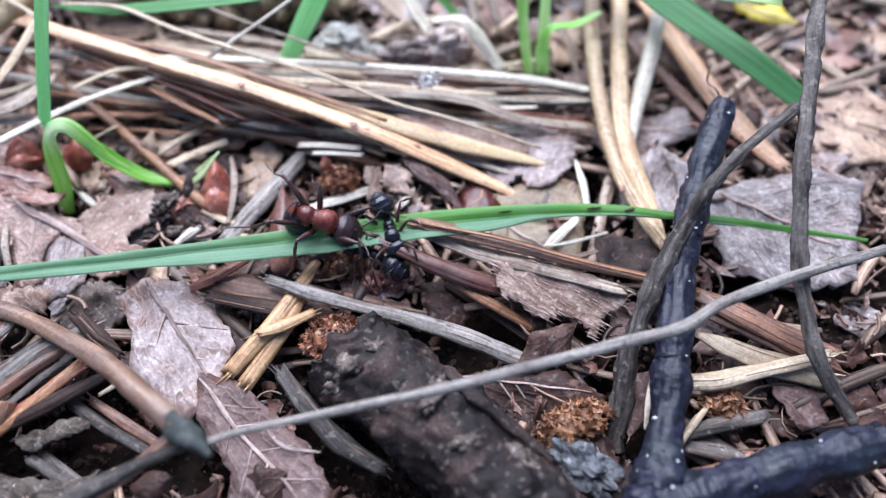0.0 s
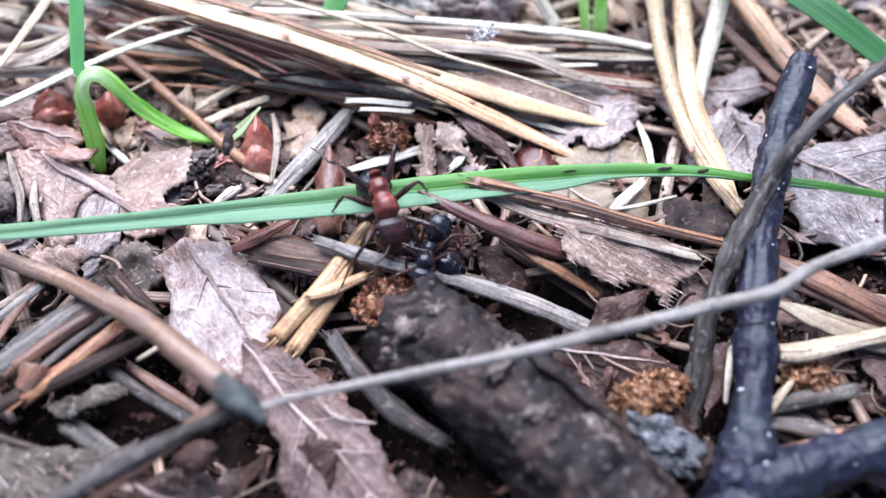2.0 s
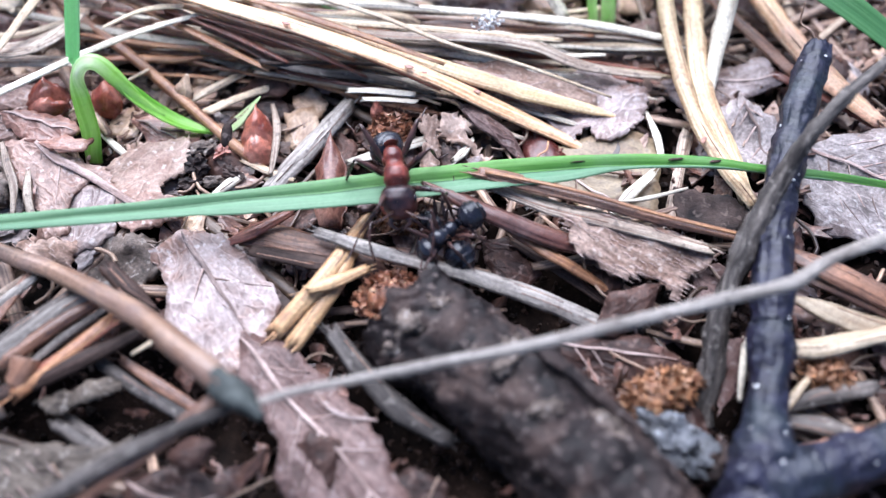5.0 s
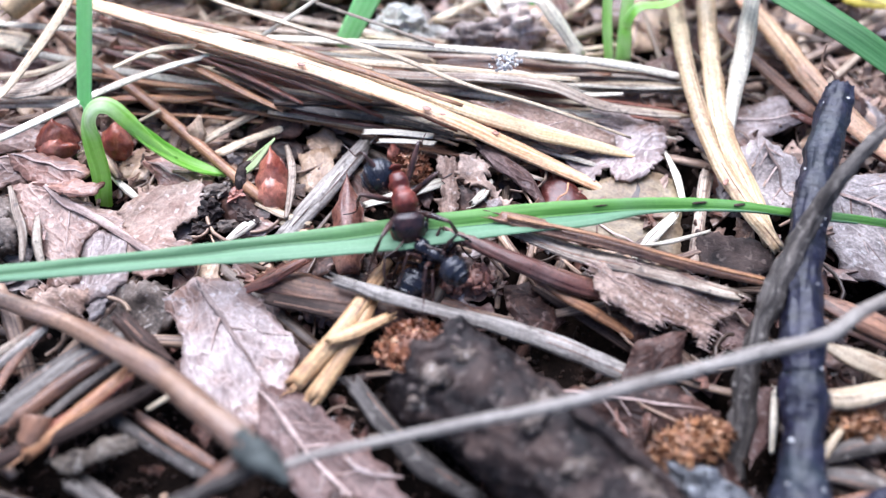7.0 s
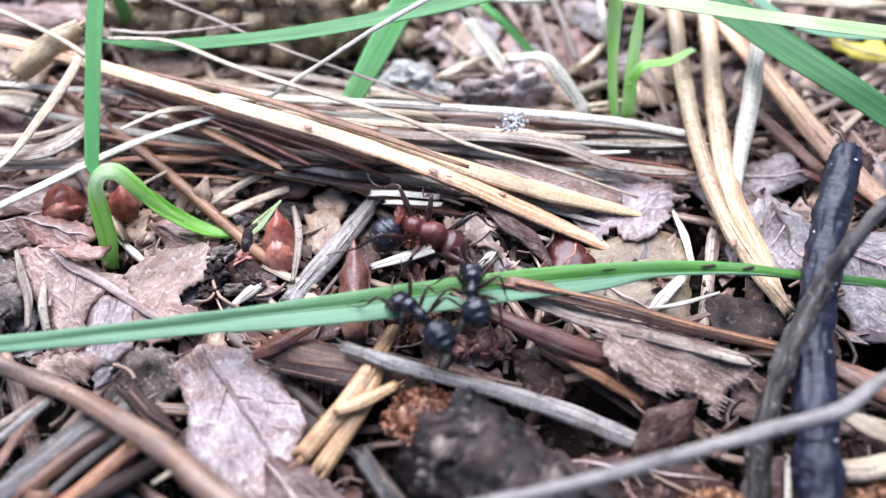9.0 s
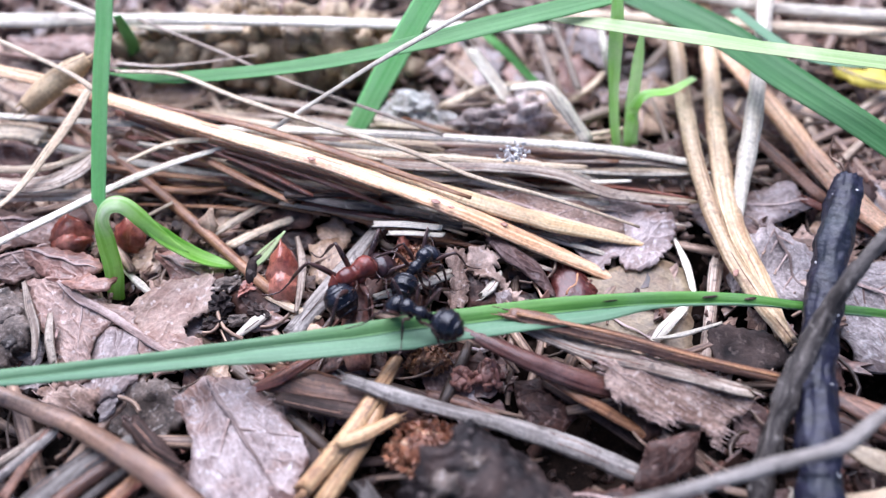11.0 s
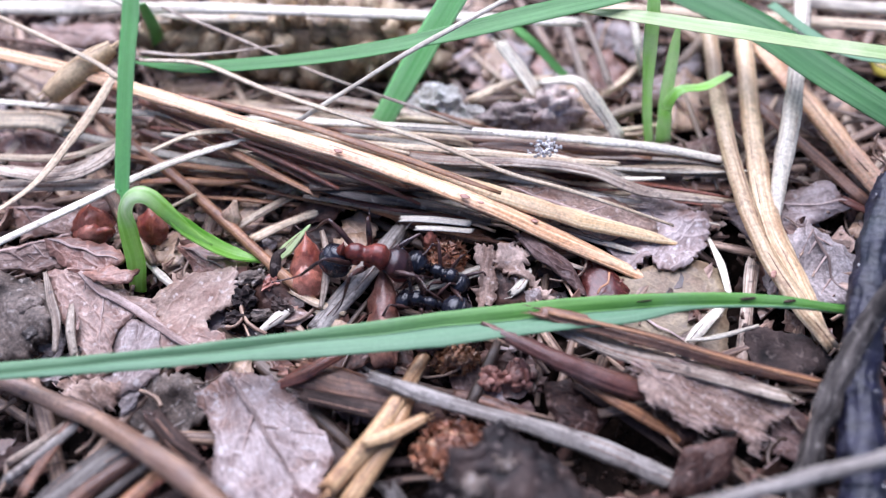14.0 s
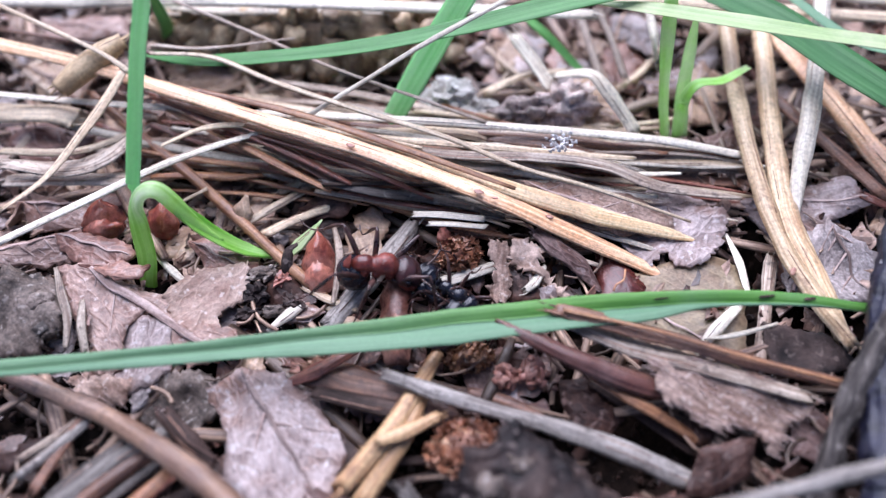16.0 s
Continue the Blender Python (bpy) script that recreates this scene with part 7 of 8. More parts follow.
def dark_stick():
    root = tagged(new("stick"), "smooth purplish black stick with pale lenticels", "stick")
    main = [(10.9, 7.2, 2.4), (12.0, 9.9, 2.8), (12.7, 11.7, 2.8), (13.2, 13.3, 2.8), (14.4, 18.2, 3.2), (15.8, 24.8, 3.8), (17.3, 29.5, 4.6), (18.7, 33.4, 5.6), (20.5, 37.6, 6.6)]
    wide = (3.0, 3.6, 3.1, 2.2, 2.15, 2.1, 2.0, 1.95, 1.7)
    stem = part("stem", main, wide, STICK, root, flat=0.95, seg=36, steps=30, rough=0.13, ragged=0.2, wrinkle=0.10)
    side = [(11.5, 9.6, 2.8), (15.3, 10.7, 2.8), (20.2, 12.1, 2.8), (26.7, 13.8, 2.6)]
    part("branch", side, (3.6, 2.9, 2.6, 2.4), STICK, root, flat=0.95, seg=36, steps=40, rough=0.12, wrinkle=0.10)
    for k in (0.365, 0.52, 0.7):
        p, s, t, sd, top = frames_of(spline(main, 10))[int(k * 80)]
        w = along(wide, s) * 1.035
        part("ring_scar", [p - t * 0.18, p, p + t * 0.18], (w * 0.97, w, w * 0.97), STICK, root, "raised ring scar", flat=0.95, seg=18, steps=2)
    part("bark_fibre", [(20.3, 37.5, 6.6), (19.8, 38.1, 7.4), (19.2, 38.8, 7.6), (19.3, 39.6, 8.6)], (0.25, 0.2, 0.16, 0.1), BROWNTWIG, root, "loose curled bark fibre", seg=6)
    for place, size in (((11.2, 10.2, 4.0), (1.0, 0.8, 0.6)), ((12.7, 9.9, 3.9), (0.8, 0.7, 0.5)), ((10.8, 9.7, 3.6), (0.7, 0.8, 0.6))):
        lump("burl", place, size, STICK, parent=root, detail=3, rough=0.4, freq=2.0)
    spots(root, main, wide, 26, 4)
    spots(root, side, (3.4, 2.7, 2.6, 2.4), 5, 6)


def grey_twig():
    root = tagged(new("twig"), "weathered grey twig with a side branch", "twig")
    part("stem", [(27.5, 45.8, 13.5), (26.0, 41.6, 12.5), (24.8, 37.2, 11.5), (23.6, 32.1, 10.0), (23.0, 27.1, 7.5), (23.0, 23.3, 5.4), (23.7, 18.7, 3.4), (26.0, 15.4, 1.2)],
         (0.95, 1.0, 1.0, 0.95, 1.0, 0.95, 0.9, 0.7), DARKTWIG, root, flat=0.8, seg=18, steps=18, ridges=3, rough=0.22, wrinkle=0.2)
    part("side_branch", [(11.2, 14.3, -1.0), (11.4, 16.3, 0.4), (12.2, 20.0, 2.2), (14.1, 24.1, 4.0), (16.0, 27.2, 6.0), (17.6, 29.2, 8.0), (20.2, 31.6, 9.2), (23.4, 33.8, 10.4)],
         (1.1, 1.2, 1.3, 1.2, 1.0, 0.8, 0.7, 0.7), DARKTWIG, root, flat=0.7, seg=18, steps=18, ridges=4, rough=0.2, wrinkle=0.25)


def knobbed_twig():
    root = tagged(new("twig"), "brown bare twig ending in a grey bud", "twig")
    part("stem", [(-35.9, 25.4, 1.6), (-30.9, 23.4, 2.2), (-26.9, 21.7, 2.9), (-20.8, 18.1, 5.0), (-17.4, 15.5, 6.2), (-14.6, 13.3, 6.9)], (1.1, 1.1, 1.15, 1.3, 1.4, 1.35), BROWNTWIG, root, flat=0.95, seg=14)
    part("bud", [(-15.2, 13.8, 6.9), (-14.4, 13.1, 7.0), (-13.5, 12.5, 7.0), (-12.6, 11.7, 6.8)], (1.1, 1.25, 1.2, 0.6), KNOB, root, "rough blue grey bud", flat=0.9, seg=14, rough=0.25)


def grass_stem():
    tube("dry_grass", [(-13.8, 12.2, 6.6), (-11.4, 13.1, 6.6), (-7.9, 13.8, 6.8), (-4.5, 14.5, 7.0), (-0.4, 15.3, 7.2), (5.5, 16.8, 7.4), (10.2, 18.1, 7.4), (14.2, 19.2, 7.3), (17.0, 21.0, 7.0), (22.8, 23.4, 6.4), (28.7, 25.4, 6.0)],
         (0.4, 0.45, 0.5, 0.58, 0.66, 0.7, 0.72, 0.8, 0.75, 0.75, 0.7), TWIG, "long grey dry grass stem crossing above the litter", "stem", flat=0.8, seg=12, rough=0.06)
    tube("dry_grass", [(-14.5, 12.7, 5.6), (-16.9, 11.7, 5.4), (-19.6, 10.3, 5.2), (-23.8, 7.6, 4.8)], (0.6, 0.8, 0.9, 0.9), DARKTWIG, "grey dry stem beneath the twig bud", "stem", flat=0.8, seg=12, rough=0.08)


def bark_slab():
    axis = frames_of(spline([(-6.1, 20.5, 0.9), (-5.4, 19.8, 0.9), (-2.8, 17.7, 0.9), (0.4, 14.9, 0.9), (3.0, 12.2, 0.9), (5.3, 9.4, 0.9), (8.6, 5.4, 0.9)], 14))
    around, verts, uvs, faces = 46, [], [], []
    u = 0.0
    for i, (p, s, t, side, top) in enumerate(axis):
        u += (p - axis[i - 1][0]).length if i else 0.0
        wide = 3.35
        for k in range(around):
            a = radians(-25 + 230 * k / (around - 1))
            c, e = math.cos(a), math.sin(a)
            q = Vector((u * 0.3, c * 1.2, e * 1.2))
            r = 1 - 0.10 * max(0.0, -c) + 0.16 * noise.noise(q) + 0.16 * abs(noise.noise(q * 2.6)) + 0.07 * noise.noise(q * 6.5) + 0.03 * noise.noise(q * 15)
            torn = t * (1.6 * noise.noise(Vector((c * 2.2, e * 2.2, 4.0))) + 0.5 * noise.noise(Vector((c * 7, e * 7, 1.0)))) * max(0.0, 1 - u / 2.5)
            verts.append(p + side * (math.copysign(abs(c) ** 0.8, c) * wide * r) + top * (math.copysign(abs(e) ** 0.8, e) * 3.5 * r) + torn)
            uvs.append((u, a * 3.5))
    for i in range(len(axis) - 1):
        for k in range(around - 1):
            a = i * around + k
            faces.append((a, a + around, a + around + 1, a + 1))
    foot = len(verts)
    verts += [axis[0][0] + axis[0][2] * 1.2, axis[-1][0]]
    uvs += [(0, 0), (u, 0)]
    last = (len(axis) - 1) * around
    faces += [(k, k + 1, foot) for k in range(around - 1)] + [(last + k + 1, last + k, foot + 1) for k in range(around - 1)]
    slab = tagged(finish("bark", verts, faces, LOG, uvs), "thick rotten piece of dark bark", "bark")
    for x, y, z, w, turn in ((-6.6, 17.3, 3.3, 0.9, 40), (-5.6, 18.4, 4.2, 1.2, 30), (-4.2, 19.2, 4.4, 0.8, -20), (-0.6, 16.0, 4.6, 1.1, 60), (1.4, 13.2, 4.5, 0.9, 20), (4.6, 12.2, 4.0, 1.3, -45), (5.9, 10.2, 3.9, 1.1, -50)):
        lump("pale_scar", (x, y, z), (w, w * 0.55, 0.22), SCAB, parent=slab, detail=3, rough=0.9, freq=2.2, turn=turn)
    part("bark_layer", [(0.0, 17.9, 4.2), (1.7, 16.2, 4.4), (4.6, 13.9, 4.0), (6.6, 12.2, 3.6)], (0.3, 0.7, 0.7, 0.3), LOG, slab, "paler torn inner layer", flat=0.3, seg=10, rough=0.4, ragged=0.8)
    lump("bark_chip", (8.6, 12.7, 1.1), (2.3, 1.3, 1.0), FROST, "crumbly blue grey bark chip", "bark", detail=4, rough=0.5, freq=1.8, smooth=False, turn=-38)
    lump("bark_chip", (10.6, 11.8, 0.6), (1.4, 1.2, 0.8), BARK, "dark broken bark chip", "bark", detail=3, rough=0.6, freq=2.2, smooth=False, turn=-20)


def pine_cone():
    """A fallen cone lying on its side: knobbed scales in spirals round an axis along x."""
    root = tagged(new("pine_cone"), "old brown pine cone with blunt knobbed scales", "cone")
    root.location = Vector((-21.1, 56.4, 1.6)) * MM
    verts, faces = lump_mesh((12.0, 3.3, 2.9), 3, 0.3)
    finish("core", verts, faces, CONE, parent=root)
    shapes = []
    for k in range(5):
        v, f = lump_mesh((1.25 - 0.12 * k, 0.95 - 0.08 * k, 0.85), 2, 0.9, 2.3, seed=40 + k)
        v = [q + Vector((0, 0, 0.45 * math.exp(-(q.x ** 2 + q.y ** 2) / 0.25))) if q.z > 0 else q for q in v]
        ob = finish("scale", v, f, CONE, parent=root)
        shapes.append(ob)
    n = 150
    rs = random.Random(9)
    for i in range(n):
        x = -12.5 + 25 * (i + 0.5) / n + rs.uniform(-0.9, 0.9)
        r = 3.4 * rs.uniform(0.85, 1.12) * math.sqrt(max(1 - (x / 13.4) ** 2, 0.05))
        a = i * 2.39996 + rs.uniform(-0.35, 0.35)
        ob = shapes[i] if i < 5 else new("scale", shapes[i % 5].data)
        ob.parent = root
        ob.matrix_basis = pose(x * MM, r * math.cos(a) * MM, r * math.sin(a) * MM) @ Vector((-0.35, math.cos(a), math.sin(a))).to_track_quat("Z", "X").to_matrix().to_4x4() @ pose(0, 0, 0, rs.uniform(-25, 25), rs.uniform(-25, 25), i * 71)



def pile_straws():
    """The finer straws that the pile is matted from, all lying much the same way."""
    r = random.Random(21)
    kinds = ((GREY, "thin weathered straw matted into the pile"), (WHITE, "thin bleached straw matted into the pile"), (BROWN, "thin brown straw matted into the pile"), (AMBER, "thin amber straw matted into the pile"),
             (PALE, "thin tan straw matted into the pile"), (PALE, "thin straw coloured needle in the pile"), (RED, "fine red brown needle in the pile"))
    for i in range(64):
        mat, label = kinds[r.randrange(len(kinds))]
        x, y = r.uniform(-30, 6), r.uniform(38.5, 48.5)
        y -= 0.10 * (x + 12)
        length = r.uniform(7, 22)
        a = radians(r.gauss(-9, 6))
        z = max(0.4, 3.6 - 0.32 * abs(y - 43) - 0.05 * abs(x + 12)) * r.uniform(0.35, 1.05)
        dx, dy, lift = math.cos(a) * length / 2, math.sin(a) * length / 2, r.uniform(-0.5, 0.5)
        bend = r.uniform(-0.7, 0.7)
        w = r.uniform(0.3, 0.85)
        straw([(x - dx, y - dy, max(z - lift, 0.2)), (x - dx * 0.3, y - dy * 0.3 + bend, z + 0.1), (x + dx * 0.4, y + dy * 0.4 + bend, z), (x + dx, y + dy, max(z + lift, 0.2))],
              (w * 0.7, w, w, w * 0.5), mat, label, seg=8, steps=5, ridges=3)
    pale = (kinds[0], kinds[1], kinds[4], kinds[5], kinds[0], kinds[2])
    for i in range(58):
        # the flat, frayed straws on the sunny back of the pile
        mat, label = pale[r.randrange(len(pale))]
        x, y = r.uniform(-24, 9), r.uniform(39.6, 45.2)
        z = max(0.6, 4.3 - 0.45 * abs(y - 42.5) - 0.11 * abs(x + 8)) * r.uniform(0.6, 1.0)
        dx, dy, lift = r.uniform(4, 9), r.uniform(-1.3, 0.1), r.uniform(-0.3, 0.4)
        bend, w = r.uniform(-0.4, 0.4), r.uniform(0.35, 0.95)
        straw([(x - dx, y - dy, max(z - 0.4 + lift, 0.2)), (x - dx * 0.3, y - dy * 0.3 + bend, z), (x + dx * 0.4, y + dy * 0.4 + bend, z - 0.1), (x + dx, y + dy, max(z - 0.9 - lift, 0.2))],
              (w * 0.6, w, w, w * 0.4), mat, label, seg=8, steps=5, ridges=3, flat=0.35)


def mould_tuft():
    """A crumb of grey mould on the top straw."""
    root = tagged(new("mould_tuft"), "fuzzy pale grey mould tuft on a straw", "mould")
    r = random.Random(8)
    for i in range(70):
        p = Vector((-1.2, 41.2, 5.0)) + Vector((r.gauss(0, 0.38), r.gauss(0, 0.35), abs(r.gauss(0, 0.4))))
        lump("grain", p, (r.uniform(0.06, 0.17), r.uniform(0.06, 0.16), r.uniform(0.06, 0.16)), SPOT, parent=root, detail=1, rough=0.7, freq=2.5, smooth=False)


mould_tuft()
pile_straws()
dark_stick()
grey_twig()
knobbed_twig()
grass_stem()
bark_slab()
pine_cone()

# ---- ants ----


def ball(name, size, mat, parent, place=(0, 0, 0), detail=3, rough=0.05, taper=0.0, label=""):
    count[0] += 1
    verts, faces = lump_mesh(size, detail, rough, 1.5, seed=count[0])
    verts = [Vector((v.x * (1 + taper * v.y / size[1]), v.y, v.z * (1 + 0.6 * taper * v.y / size[1]))) for v in verts]
    ob = finish(name, verts, faces, mat, parent=parent, label=label)
    ob.location = Vector(place) * MM
    return ob


def limb(name, points, width, mat, parent, place=(0, 0, 0)):
    ob = tube(name, points, width, mat, parent=parent, flat=0.9, seg=8, steps=4, rough=0.03)
    ob.location = Vector(place) * MM
    return ob


def loft(name, rings, k, mat, parent, place=(0, 0, 0), label="", rough=0.03):
    """A smooth body through rings of (y, z, half width, half height), in units of k."""
    count[0] += 1
    path = spline([(q[0], q[1], 0) for q in rings], 4)
    sizes = [(q[2], q[3]) for q in rings]
    verts, faces, uvs, seg = [], [], [], 20
    for p, s in path:
        i = min(int(s), len(sizes) - 2)
        e = s - i
        e = e * e * (3 - 2 * e)
        w, h = (sizes[i][c] + (sizes[i + 1][c] - sizes[i][c]) * e for c in (0, 1))
        for c in range(seg):
            a = 2 * math.pi * c / seg
            q = 1 + rough * noise.noise(Vector((math.cos(a) * 1.5, math.sin(a) * 1.5, p.x * 2 + count[0])))
            verts.append(Vector((w * math.cos(a) * q, p.x, p.y + h * math.sin(a) * q)) * k)
            uvs.append((p.x * k, a * w * k))
    m = len(path)
    for i in range(m - 1):
        for c in range(seg):
            a, b = i * seg + c, i * seg + (c + 1) % seg
            faces.append((a, b, b + seg, a + seg))
    faces += [tuple(range(seg))[::-1], tuple(range((m - 1) * seg, m * seg))]
    ob = finish(name, verts, faces, mat, uvs, parent, label)
    ob.location = Vector(place) * MM
    return ob


def hairs(parent, rings, k, n, seed):
    """Short bristles standing on a body part."""
    r = random.Random(seed)
    for i in range(n):
        q = rings[r.randrange(1, len(rings) - 1)]
        a = radians(r.uniform(20, 160))
        p = Vector((q[2] * math.cos(a), q[0] + r.uniform(-0.2, 0.2), q[1] + q[3] * math.sin(a))) * k
        d = Vector((math.cos(a), r.uniform(-0.5, 0.5), math.sin(a))) * (k * r.uniform(0.12, 0.22))
        tube("bristle", [p - d * 0.3, p + d * 0.5, p + d], (0.035, 0.03, 0.012), BROWN, parent=parent, seg=4, steps=1)


def ant(label, thorax_mat, head_mat, size, gaster, cheeks):
    """An ant along +y, its parts hung on the thorax. Returns the thing, its gaster, head and legs."""
    k = size
    root = tagged(new("ant"), label, "ant", "fighting ants")
    chest = [(1.2, -0.1, 0.2, 0.2), (1.05, -0.02, 0.5, 0.42), (0.7, 0.12, 0.72, 0.62), (0.25, 0.16, 0.68, 0.6), (-0.1, 0.06, 0.52, 0.48), (-0.35, -0.02, 0.46, 0.42),
             (-0.7, 0.02, 0.52, 0.48), (-1.1, -0.04, 0.48, 0.44), (-1.4, -0.18, 0.3, 0.3), (-1.5, -0.22, 0.12, 0.14)]
    thorax = loft("thorax", chest, k, thorax_mat, root)
    hairs(thorax, chest, k, 14, 3)
    loft("petiole", [(0.22, -0.15, 0.16, 0.14), (0.1, 0.0, 0.3, 0.3), (0.0, 0.12, 0.4, 0.5), (-0.12, 0.02, 0.32, 0.34), (-0.3, -0.1, 0.18, 0.16)], k, thorax_mat, root, (0, -1.58 * k, -0.18 * k))
    w, l, h = gaster
    shape = [(0.0, 0, 0.16, 0.16), (-0.12, 0, 0.5, 0.45), (-0.4, 0, 0.85, 0.82), (-0.8, 0, 1.0, 1.0), (-1.2, -0.02, 0.95, 0.95), (-1.6, -0.06, 0.68, 0.68), (-1.85, -0.1, 0.35, 0.35), (-2.0, -0.12, 0.08, 0.08)]
    shape = [(y * l, z * h, a * w, b * h) for y, z, a, b in shape]
    tail = loft("gaster", shape, 1.0, ANTBLACK, root, (0, -1.75 * k, -0.2 * k), "glossy black gaster")
    hairs(tail, shape, 1.0, 12, 5)
    for i in (2, 3, 4, 5):
        y, z, a, b = shape[i]
        loft("segment_edge", [(y + 0.04, z, a * 0.99, b * 0.99), (y, z, a * 1.02, b * 1.02), (y - 0.07, z, a * 1.018, b * 1.018), (y - 0.1, z, a * 0.97, b * 0.97)], 1.0, ANTBLACK, tail)
    skull = [(-0.05, 0.0, 0.25, 0.22), (0.05, 0.02, 0.62, 0.42), (0.35, 0.05, 0.92, 0.62), (0.8, 0.05, 0.98, 0.68), (1.2, 0.0, 0.86, 0.6), (1.6, -0.08, 0.62, 0.44), (1.8, -0.12, 0.4, 0.3)]
    head = loft("head", skull, k, head_mat, root, (0, 1.02 * k, 0.0))
    hairs(head, skull, k, 10, 7)
    for sx in (-1, 1):
        if cheeks:
            ball("cheek", (0.4 * k, 0.62 * k, 0.44 * k), ANTRED, head, (sx * 0.58 * k, 0.95 * k, -0.16 * k), 3, 0.1, label="dull red cheek")
        ball("eye", (0.12 * k, 0.2 * k, 0.16 * k), ANTBLACK, head, (sx * 0.86 * k, 0.75 * k, 0.28 * k), 2, 0)
        limb("mandible", [(sx * 0.35 * k, 1.6 * k, -0.15 * k), (sx * 0.5 * k, 2.0 * k, -0.2 * k), (sx * 0.1 * k, 2.35 * k, -0.25 * k)], (0.34 * k, 0.28 * k, 0.08 * k), ANTLEG, head)
        antenna = limb("antenna", [(0, 0, 0), (sx * 0.7 * k, 0.5 * k, 0.6 * k), (sx * 1.3 * k, 0.7 * k, 0.9 * k)], (0.15 * k, 0.11 * k, 0.13 * k), ANTLEG, head, (sx * 0.25 * k, 1.4 * k, 0.3 * k))
        limb("funiculus", [(0, 0, 0), (sx * 0.1 * k, 0.9 * k, -0.05 * k), (-sx * 0.1 * k, 1.9 * k, -0.5 * k)], (0.11 * k, 0.14 * k, 0.13 * k), ANTLEG, antenna, (sx * 1.3 * k, 0.7 * k, 0.9 * k))
    legs = []
    for sx in (-1, 1):
        for y, ahead in ((0.8, 1.35), (0.0, -0.15), (-0.7, -1.35)):
            hip = (sx * 0.35 * k, y * k, -0.35 * k)
            ball("coxa", (0.26 * k, 0.3 * k, 0.38 * k), thorax_mat, root, hip, 2, 0.05)
            knee = Vector((sx * 1.65 * k, ahead * 0.95 * k, 1.15 * k))
            leg = limb("leg", [(0, 0, -0.1 * k), (sx * 0.4 * k, ahead * 0.2 * k, -0.05 * k), (sx * 1.0 * k, ahead * 0.55 * k, 0.6 * k), tuple(knee)], (0.22 * k, 0.34 * k, 0.36 * k, 0.18 * k), ANTLEG, root, hip)
            shin = limb("shin", [(0, 0, 0), (sx * 0.35 * k, ahead * 0.3 * k, -0.75 * k), (sx * 0.65 * k, ahead * 0.6 * k, -1.7 * k)], (0.16 * k, 0.25 * k, 0.15 * k), ANTLEG, leg, tuple(knee))
            limb("foot", [(0, 0, 0), (sx * 0.25 * k, ahead * 0.35 * k, -0.55 * k), (sx * 0.65 * k, ahead * 0.7 * k, -0.75 * k), (sx * 1.0 * k, ahead * 0.9 * k, -0.72 * k)], (0.12 * k, 0.1 * k, 0.09 * k, 0.07 * k), ANTLEG, shin, (sx * 0.65 * k, ahead * 0.6 * k, -1.7 * k))
            legs.append(leg)
    return root, tail, head, legs


red_ant, red_gaster, red_head, red_legs = ant("wood ant with a red thorax gripping another ant", ANTRED, ANTDARKRED, 1.14, (1.15, 1.25, 1.05), True)
black_ant, black_gaster, black_head, black_legs = ant("black ant held in the jaws of a red one", ANTBLACK, ANTBLACK, 0.78, (0.92, 0.95, 0.9), False)
rival_ant, rival_gaster, rival_head, rival_legs = ant("black ant biting at the belly of a red one", ANTBLACK, ANTBLACK, 0.74, (1.0, 1.1, 0.92), False)


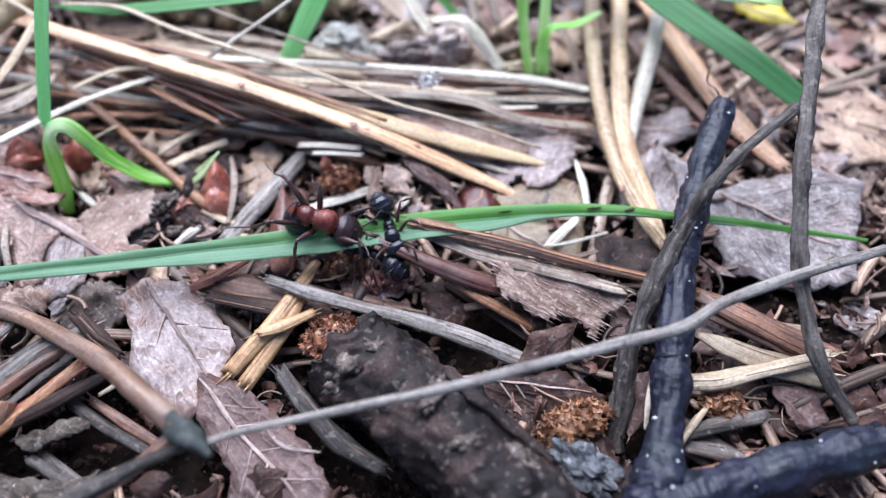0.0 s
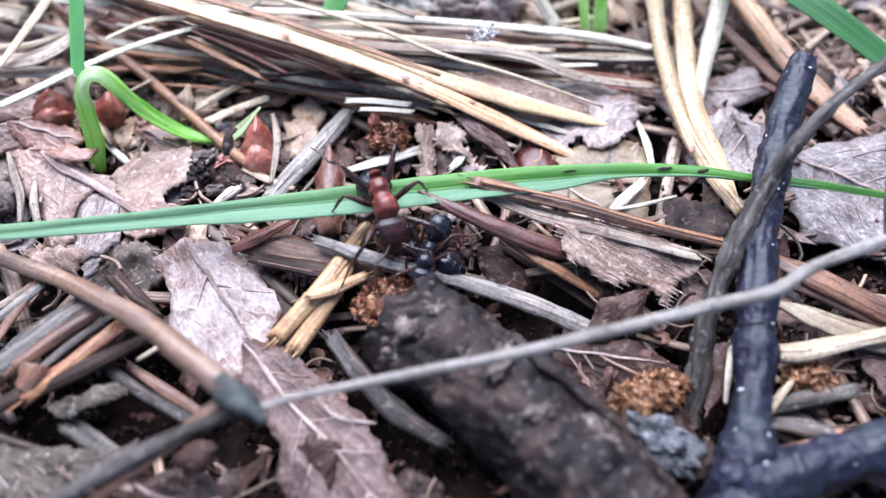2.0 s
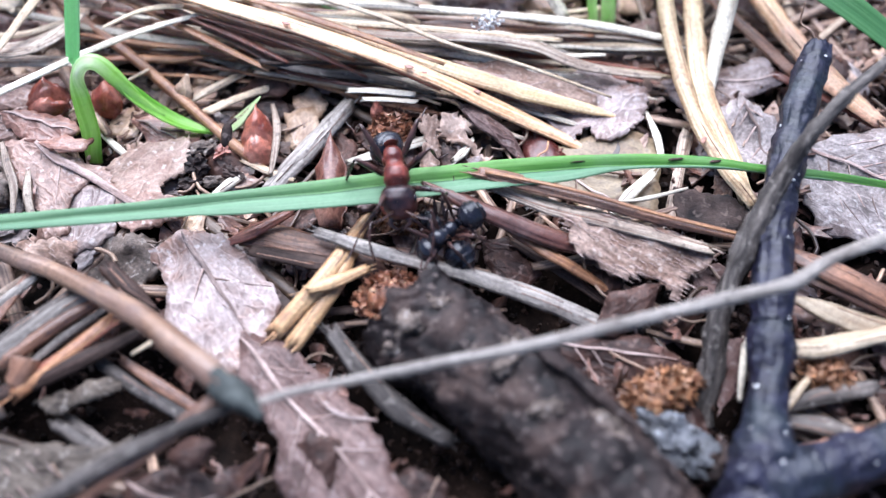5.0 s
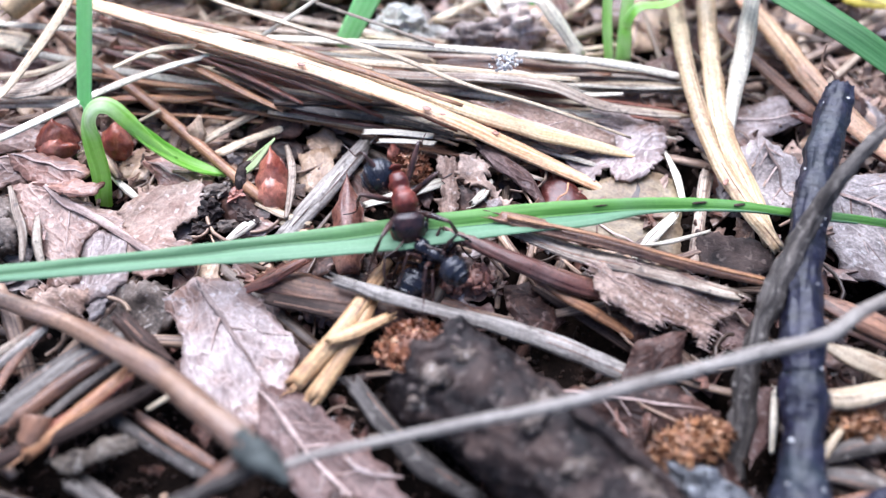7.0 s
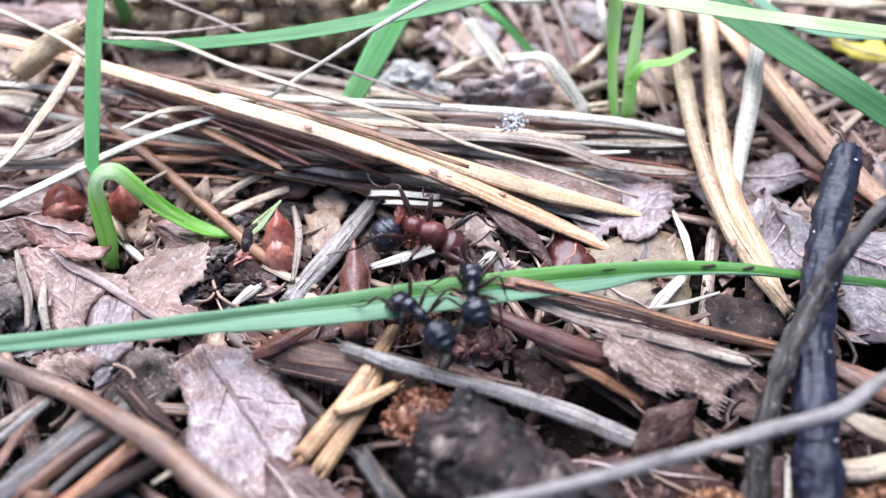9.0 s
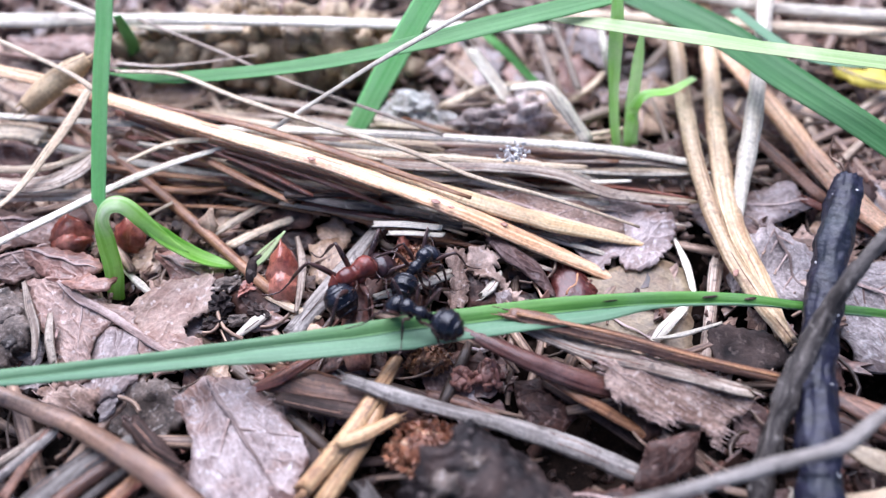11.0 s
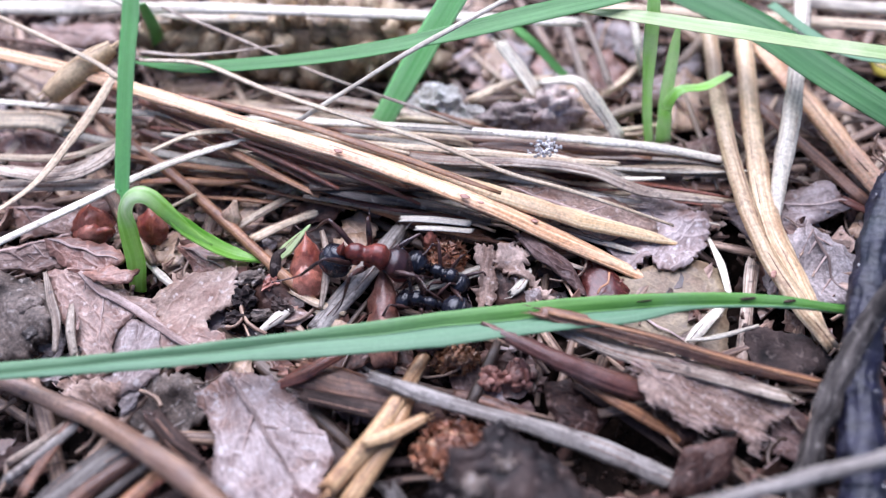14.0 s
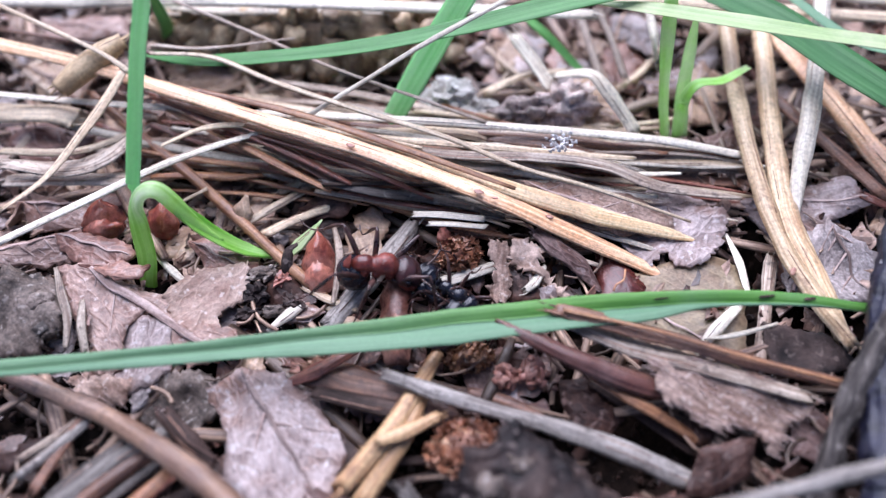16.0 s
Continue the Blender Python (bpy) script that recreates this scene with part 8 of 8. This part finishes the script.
def motions():
    """The fight: rows of seconds, place in millimetres, then tilt, lean and heading in degrees."""
    walk(red_ant, [(t, pose(x * MM, y * MM, z * MM, a, b, c)) for t, x, y, z, a, b, c in [(0, -8.4, 28.4, 5.1, -18, 6, -106), (0.5, -8.1, 28.0, 5.1, -11, -4, -135), (1, -7.7, 27.6, 5.1, -14, -1, -148), (1.5, -7.6, 26.9, 5.1, -12, 5, -136), (2, -7.6, 26.5, 5.1, -18, -8, -159), (2.5, -7.5, 26.4, 5.1, -11, -1, -165), (3, -7.6, 26.4, 5.1, -11, -8, -162), (3.5, -7.4, 26.5, 5.1, -15, 4, -164), (4, -7.8, 27.2, 5.1, -17, 7, -161), (4.2, -7.1, 27.5, 5.1, -10, -8, -161), (6.3, -7.6, 29.3, 5.1, -19, 1, -174), (6.5, -7.8, 29.6, 5.1, -10, -2, -172), (7, -8.0, 29.7, 5.1, -17, -1, -163), (7.5, -7.4, 29.9, 5.1, -19, -4, -166), (8, -7.9, 31.2, 5.1, -15, 0, -172), (8.5, -6.8, 30.8, 5.1, -17, -4, -173), (9, -7.0, 32.0, 4.9, -17, -1, -107), (9.5, -6.3, 33.4, 4.1, -16, -8, -64), (9.7, -6.5, 33.5, 3.9, -11, 1, -66), (11.8, -13.6, 31.7, 3.6, -13, -5, -43), (12, -13.2, 31.7, 3.6, -9, 6, -43), (12.5, -12.2, 32.2, 3.6, -18, -3, -58), (13, -11.9, 33.1, 3.6, -12, 3, -82), (13.5, -11.9, 33.1, 3.6, -10, -1, -85), (14, -12.7, 33.2, 3.6, -11, 3, -97), (14.5, -13.0, 32.9, 3.6, -16, 1, -82), (15, -12.8, 32.4, 3.6, -10, 6, -81), (15.5, -12.8, 32.1, 3.6, -14, 1, -82), (16, -12.9, 32.1, 3.6, -19, -4, -83)]])
    walk(black_ant, [(t, pose(x * MM, y * MM, z * MM, a, b, c)) for t, x, y, z, a, b, c in [(0, -3.6, 28.2, 3.8, -3, 7, -164), (0.5, -3.8, 26.2, 3.5, -12, -7, -188), (1, -3.7, 25.7, 3.5, -5, 4, -190), (1.5, -3.9, 24.9, 3.5, -6, -3, -190), (2, -4.9, 23.6, 3.2, -7, 2, -194), (2.5, -4.5, 23.3, 3.3, -7, -5, -196), (3, -4.4, 23.5, 3.3, -9, -2, -196), (3.5, -4.4, 23.3, 3.3, -6, 8, -195), (4, -4.4, 23.3, 3.2, -4, 1, -196), (4.2, -3.7, 23.5, 3.2, -9, -4, -195), (6.3, -5.7, 25.8, 3.5, -13, -8, -310), (6.5, -5.9, 26.0, 3.5, -8, -3, -312), (7, -6.5, 26.7, 3.5, -9, 6, -308), (7.5, -6.0, 27.2, 3.5, -8, 1, -307), (8, -6.4, 28.6, 3.7, -11, -8, -312), (8.5, -5.2, 27.2, 4.6, -10, -6, -308), (9, -4.2, 28.2, 5.0, -8, 8, -364), (9.3, -3.5, 28.4, 5.0, -6, -5, -363), (9.5, -2.7, 29.9, 5.0, -4, 5, -368), (9.7, -1.7, 30.4, 5.0, -6, 7, -365), (10.7, -6.0, 31.8, 4.6, -5, 5, -389), (11.8, -9.5, 34.9, 2.6, -9, 8, -428), (12, -9.3, 34.4, 2.6, -3, -5, -451), (12.5, -7.8, 33.5, 2.2, -5, 3, -479), (13, -7.2, 32.6, 2.2, -8, 0, -476), (13.5, -7.1, 32.1, 2.1, -8, 7, -471), (14, -7.8, 32.7, 2.2, -8, 5, -476), (14.5, -8.1, 32.2, 2.2, -9, 6, -481), (15, -8.4, 31.6, 2.1, -4, -1, -486), (15.5, -8.4, 30.8, 2.3, -7, 7, -489), (16, -8.1, 31.1, 2.1, -6, 0, -486)]])
    walk(rival_ant, [(t, pose(x * MM, y * MM, z * MM, a, b, c)) for t, x, y, z, a, b, c in [(0, -5.3, 27.4, 2.6, -7, 1, 60), (0.5, -5.4, 26.6, 2.4, -5, 2, 51), (1, -4.5, 26.6, 2.4, -3, -7, 65), (1.5, -4.7, 26.0, 2.4, -9, 5, 62), (2, -5.6, 24.6, 2.2, -6, -4, 65), (2.5, -5.1, 24.4, 2.2, 1, 0, 55), (3, -5.3, 24.2, 2.2, -1, 0, 63), (3.5, -5.2, 24.1, 2.2, -3, -6, 58), (4, -5.2, 24.5, 2.4, -3, 6, 62), (4.2, -4.4, 24.7, 2.4, -4, 4, 62), (6.3, -5.2, 26.7, 2.4, -2, -7, -30), (6.5, -5.5, 26.8, 2.4, -1, 1, -28), (7, -6.1, 27.0, 2.3, -6, -8, -36), (7.5, -5.8, 27.4, 2.4, 0, 0, -37), (8, -6.1, 29.0, 2.4, -2, 6, -34), (8.5, -5.3, 27.7, 3.4, -2, 7, -48), (9, -7.7, 26.3, 5.0, -5, 5, 48), (9.3, -7.4, 26.7, 5.2, -5, 7, 61), (9.5, -7.1, 26.6, 5.2, 0, -6, 62), (9.7, -6.8, 26.2, 5.2, -8, -5, 63), (10.7, -7.6, 27.5, 5.4, 1, -1, 67), (11.8, -8.4, 30.3, 3.6, -3, -3, 73), (12, -8.2, 30.1, 3.4, -4, -2, 87), (12.5, -8.5, 30.9, 2.8, -5, 1, 80), (13, -9.3, 31.1, 2.0, -3, 6, 76), (13.5, -9.2, 30.5, 2.0, -2, 7, 70), (14, -9.3, 30.8, 2.0, 0, 8, 78), (14.5, -9.7, 31.0, 1.9, -2, -5, 65), (15, -10.0, 31.5, 1.9, 0, 7, 48), (15.5, -10.0, 31.3, 1.8, 0, 1, 49), (16, -9.8, 31.3, 1.9, -2, -5, 47)]])
    place = red_gaster.location.copy()
    walk(red_gaster, [(t, pose(*place, a, 0, c)) for t, a, c in [(0, 125, 0), (1, 132, -8), (2, 122, -5), (3, 130, 6), (4.2, 115, 20), (5.2, 70, 60), (6.3, 28, 100), (7.5, 28, 98), (8.5, 40, 80), (9.7, 50, 72), (10.7, 38, 92), (11.8, 30, 116), (13, 38, 108), (13.5, 52, 86), (14, 78, 56), (14.5, 108, 24), (15, 122, 10), (16, 126, 6)]])
    place2 = black_gaster.location.copy()
    walk(black_gaster, [(t, pose(*place2, a, 0, c)) for t, a, c in [(0, -35, 10), (1, -25, 0), (2, 5, -10), (3, 0, 5), (4.2, 10, 0), (6.3, 15, -20), (8, 5, 15), (9.5, -10, 20), (11.8, 10, 10), (13, 15, -10), (14.5, 20, 10), (16, 15, 0)]])
    place3 = rival_gaster.location.copy()
    walk(rival_gaster, [(t, pose(*place3, a, 0, c)) for t, a, c in [(0, 20, 0), (1, 30, 12), (2, 15, 0), (3, 25, -10), (4.2, 20, 0), (6.3, 15, 10), (8, 10, -10), (9.5, 5, -15), (11.8, -8, 0), (13, 5, 10), (14.5, 12, 0), (16, 20, 10)]])
    for ob, bow in ((red_head, -22), (black_head, -45), (rival_head, -28)):
        place4 = ob.location.copy()
        r = random.Random(5)
        walk(ob, [(t * 0.5, pose(*place4, bow + r.uniform(-9, 9), r.uniform(-6, 6), r.uniform(-10, 10))) for t in range(33)])
    r = random.Random(3)
    for leg in red_legs + black_legs + rival_legs:
        place5 = leg.location.copy()
        base = (r.uniform(-10, 10), r.uniform(-14, 14), r.uniform(-18, 18))
        walk(leg, [(t * 0.5, pose(*place5, base[0] + r.uniform(-9, 9), base[1] + r.uniform(-9, 9), base[2] + r.uniform(-12, 12))) for t in range(33)])


motions()
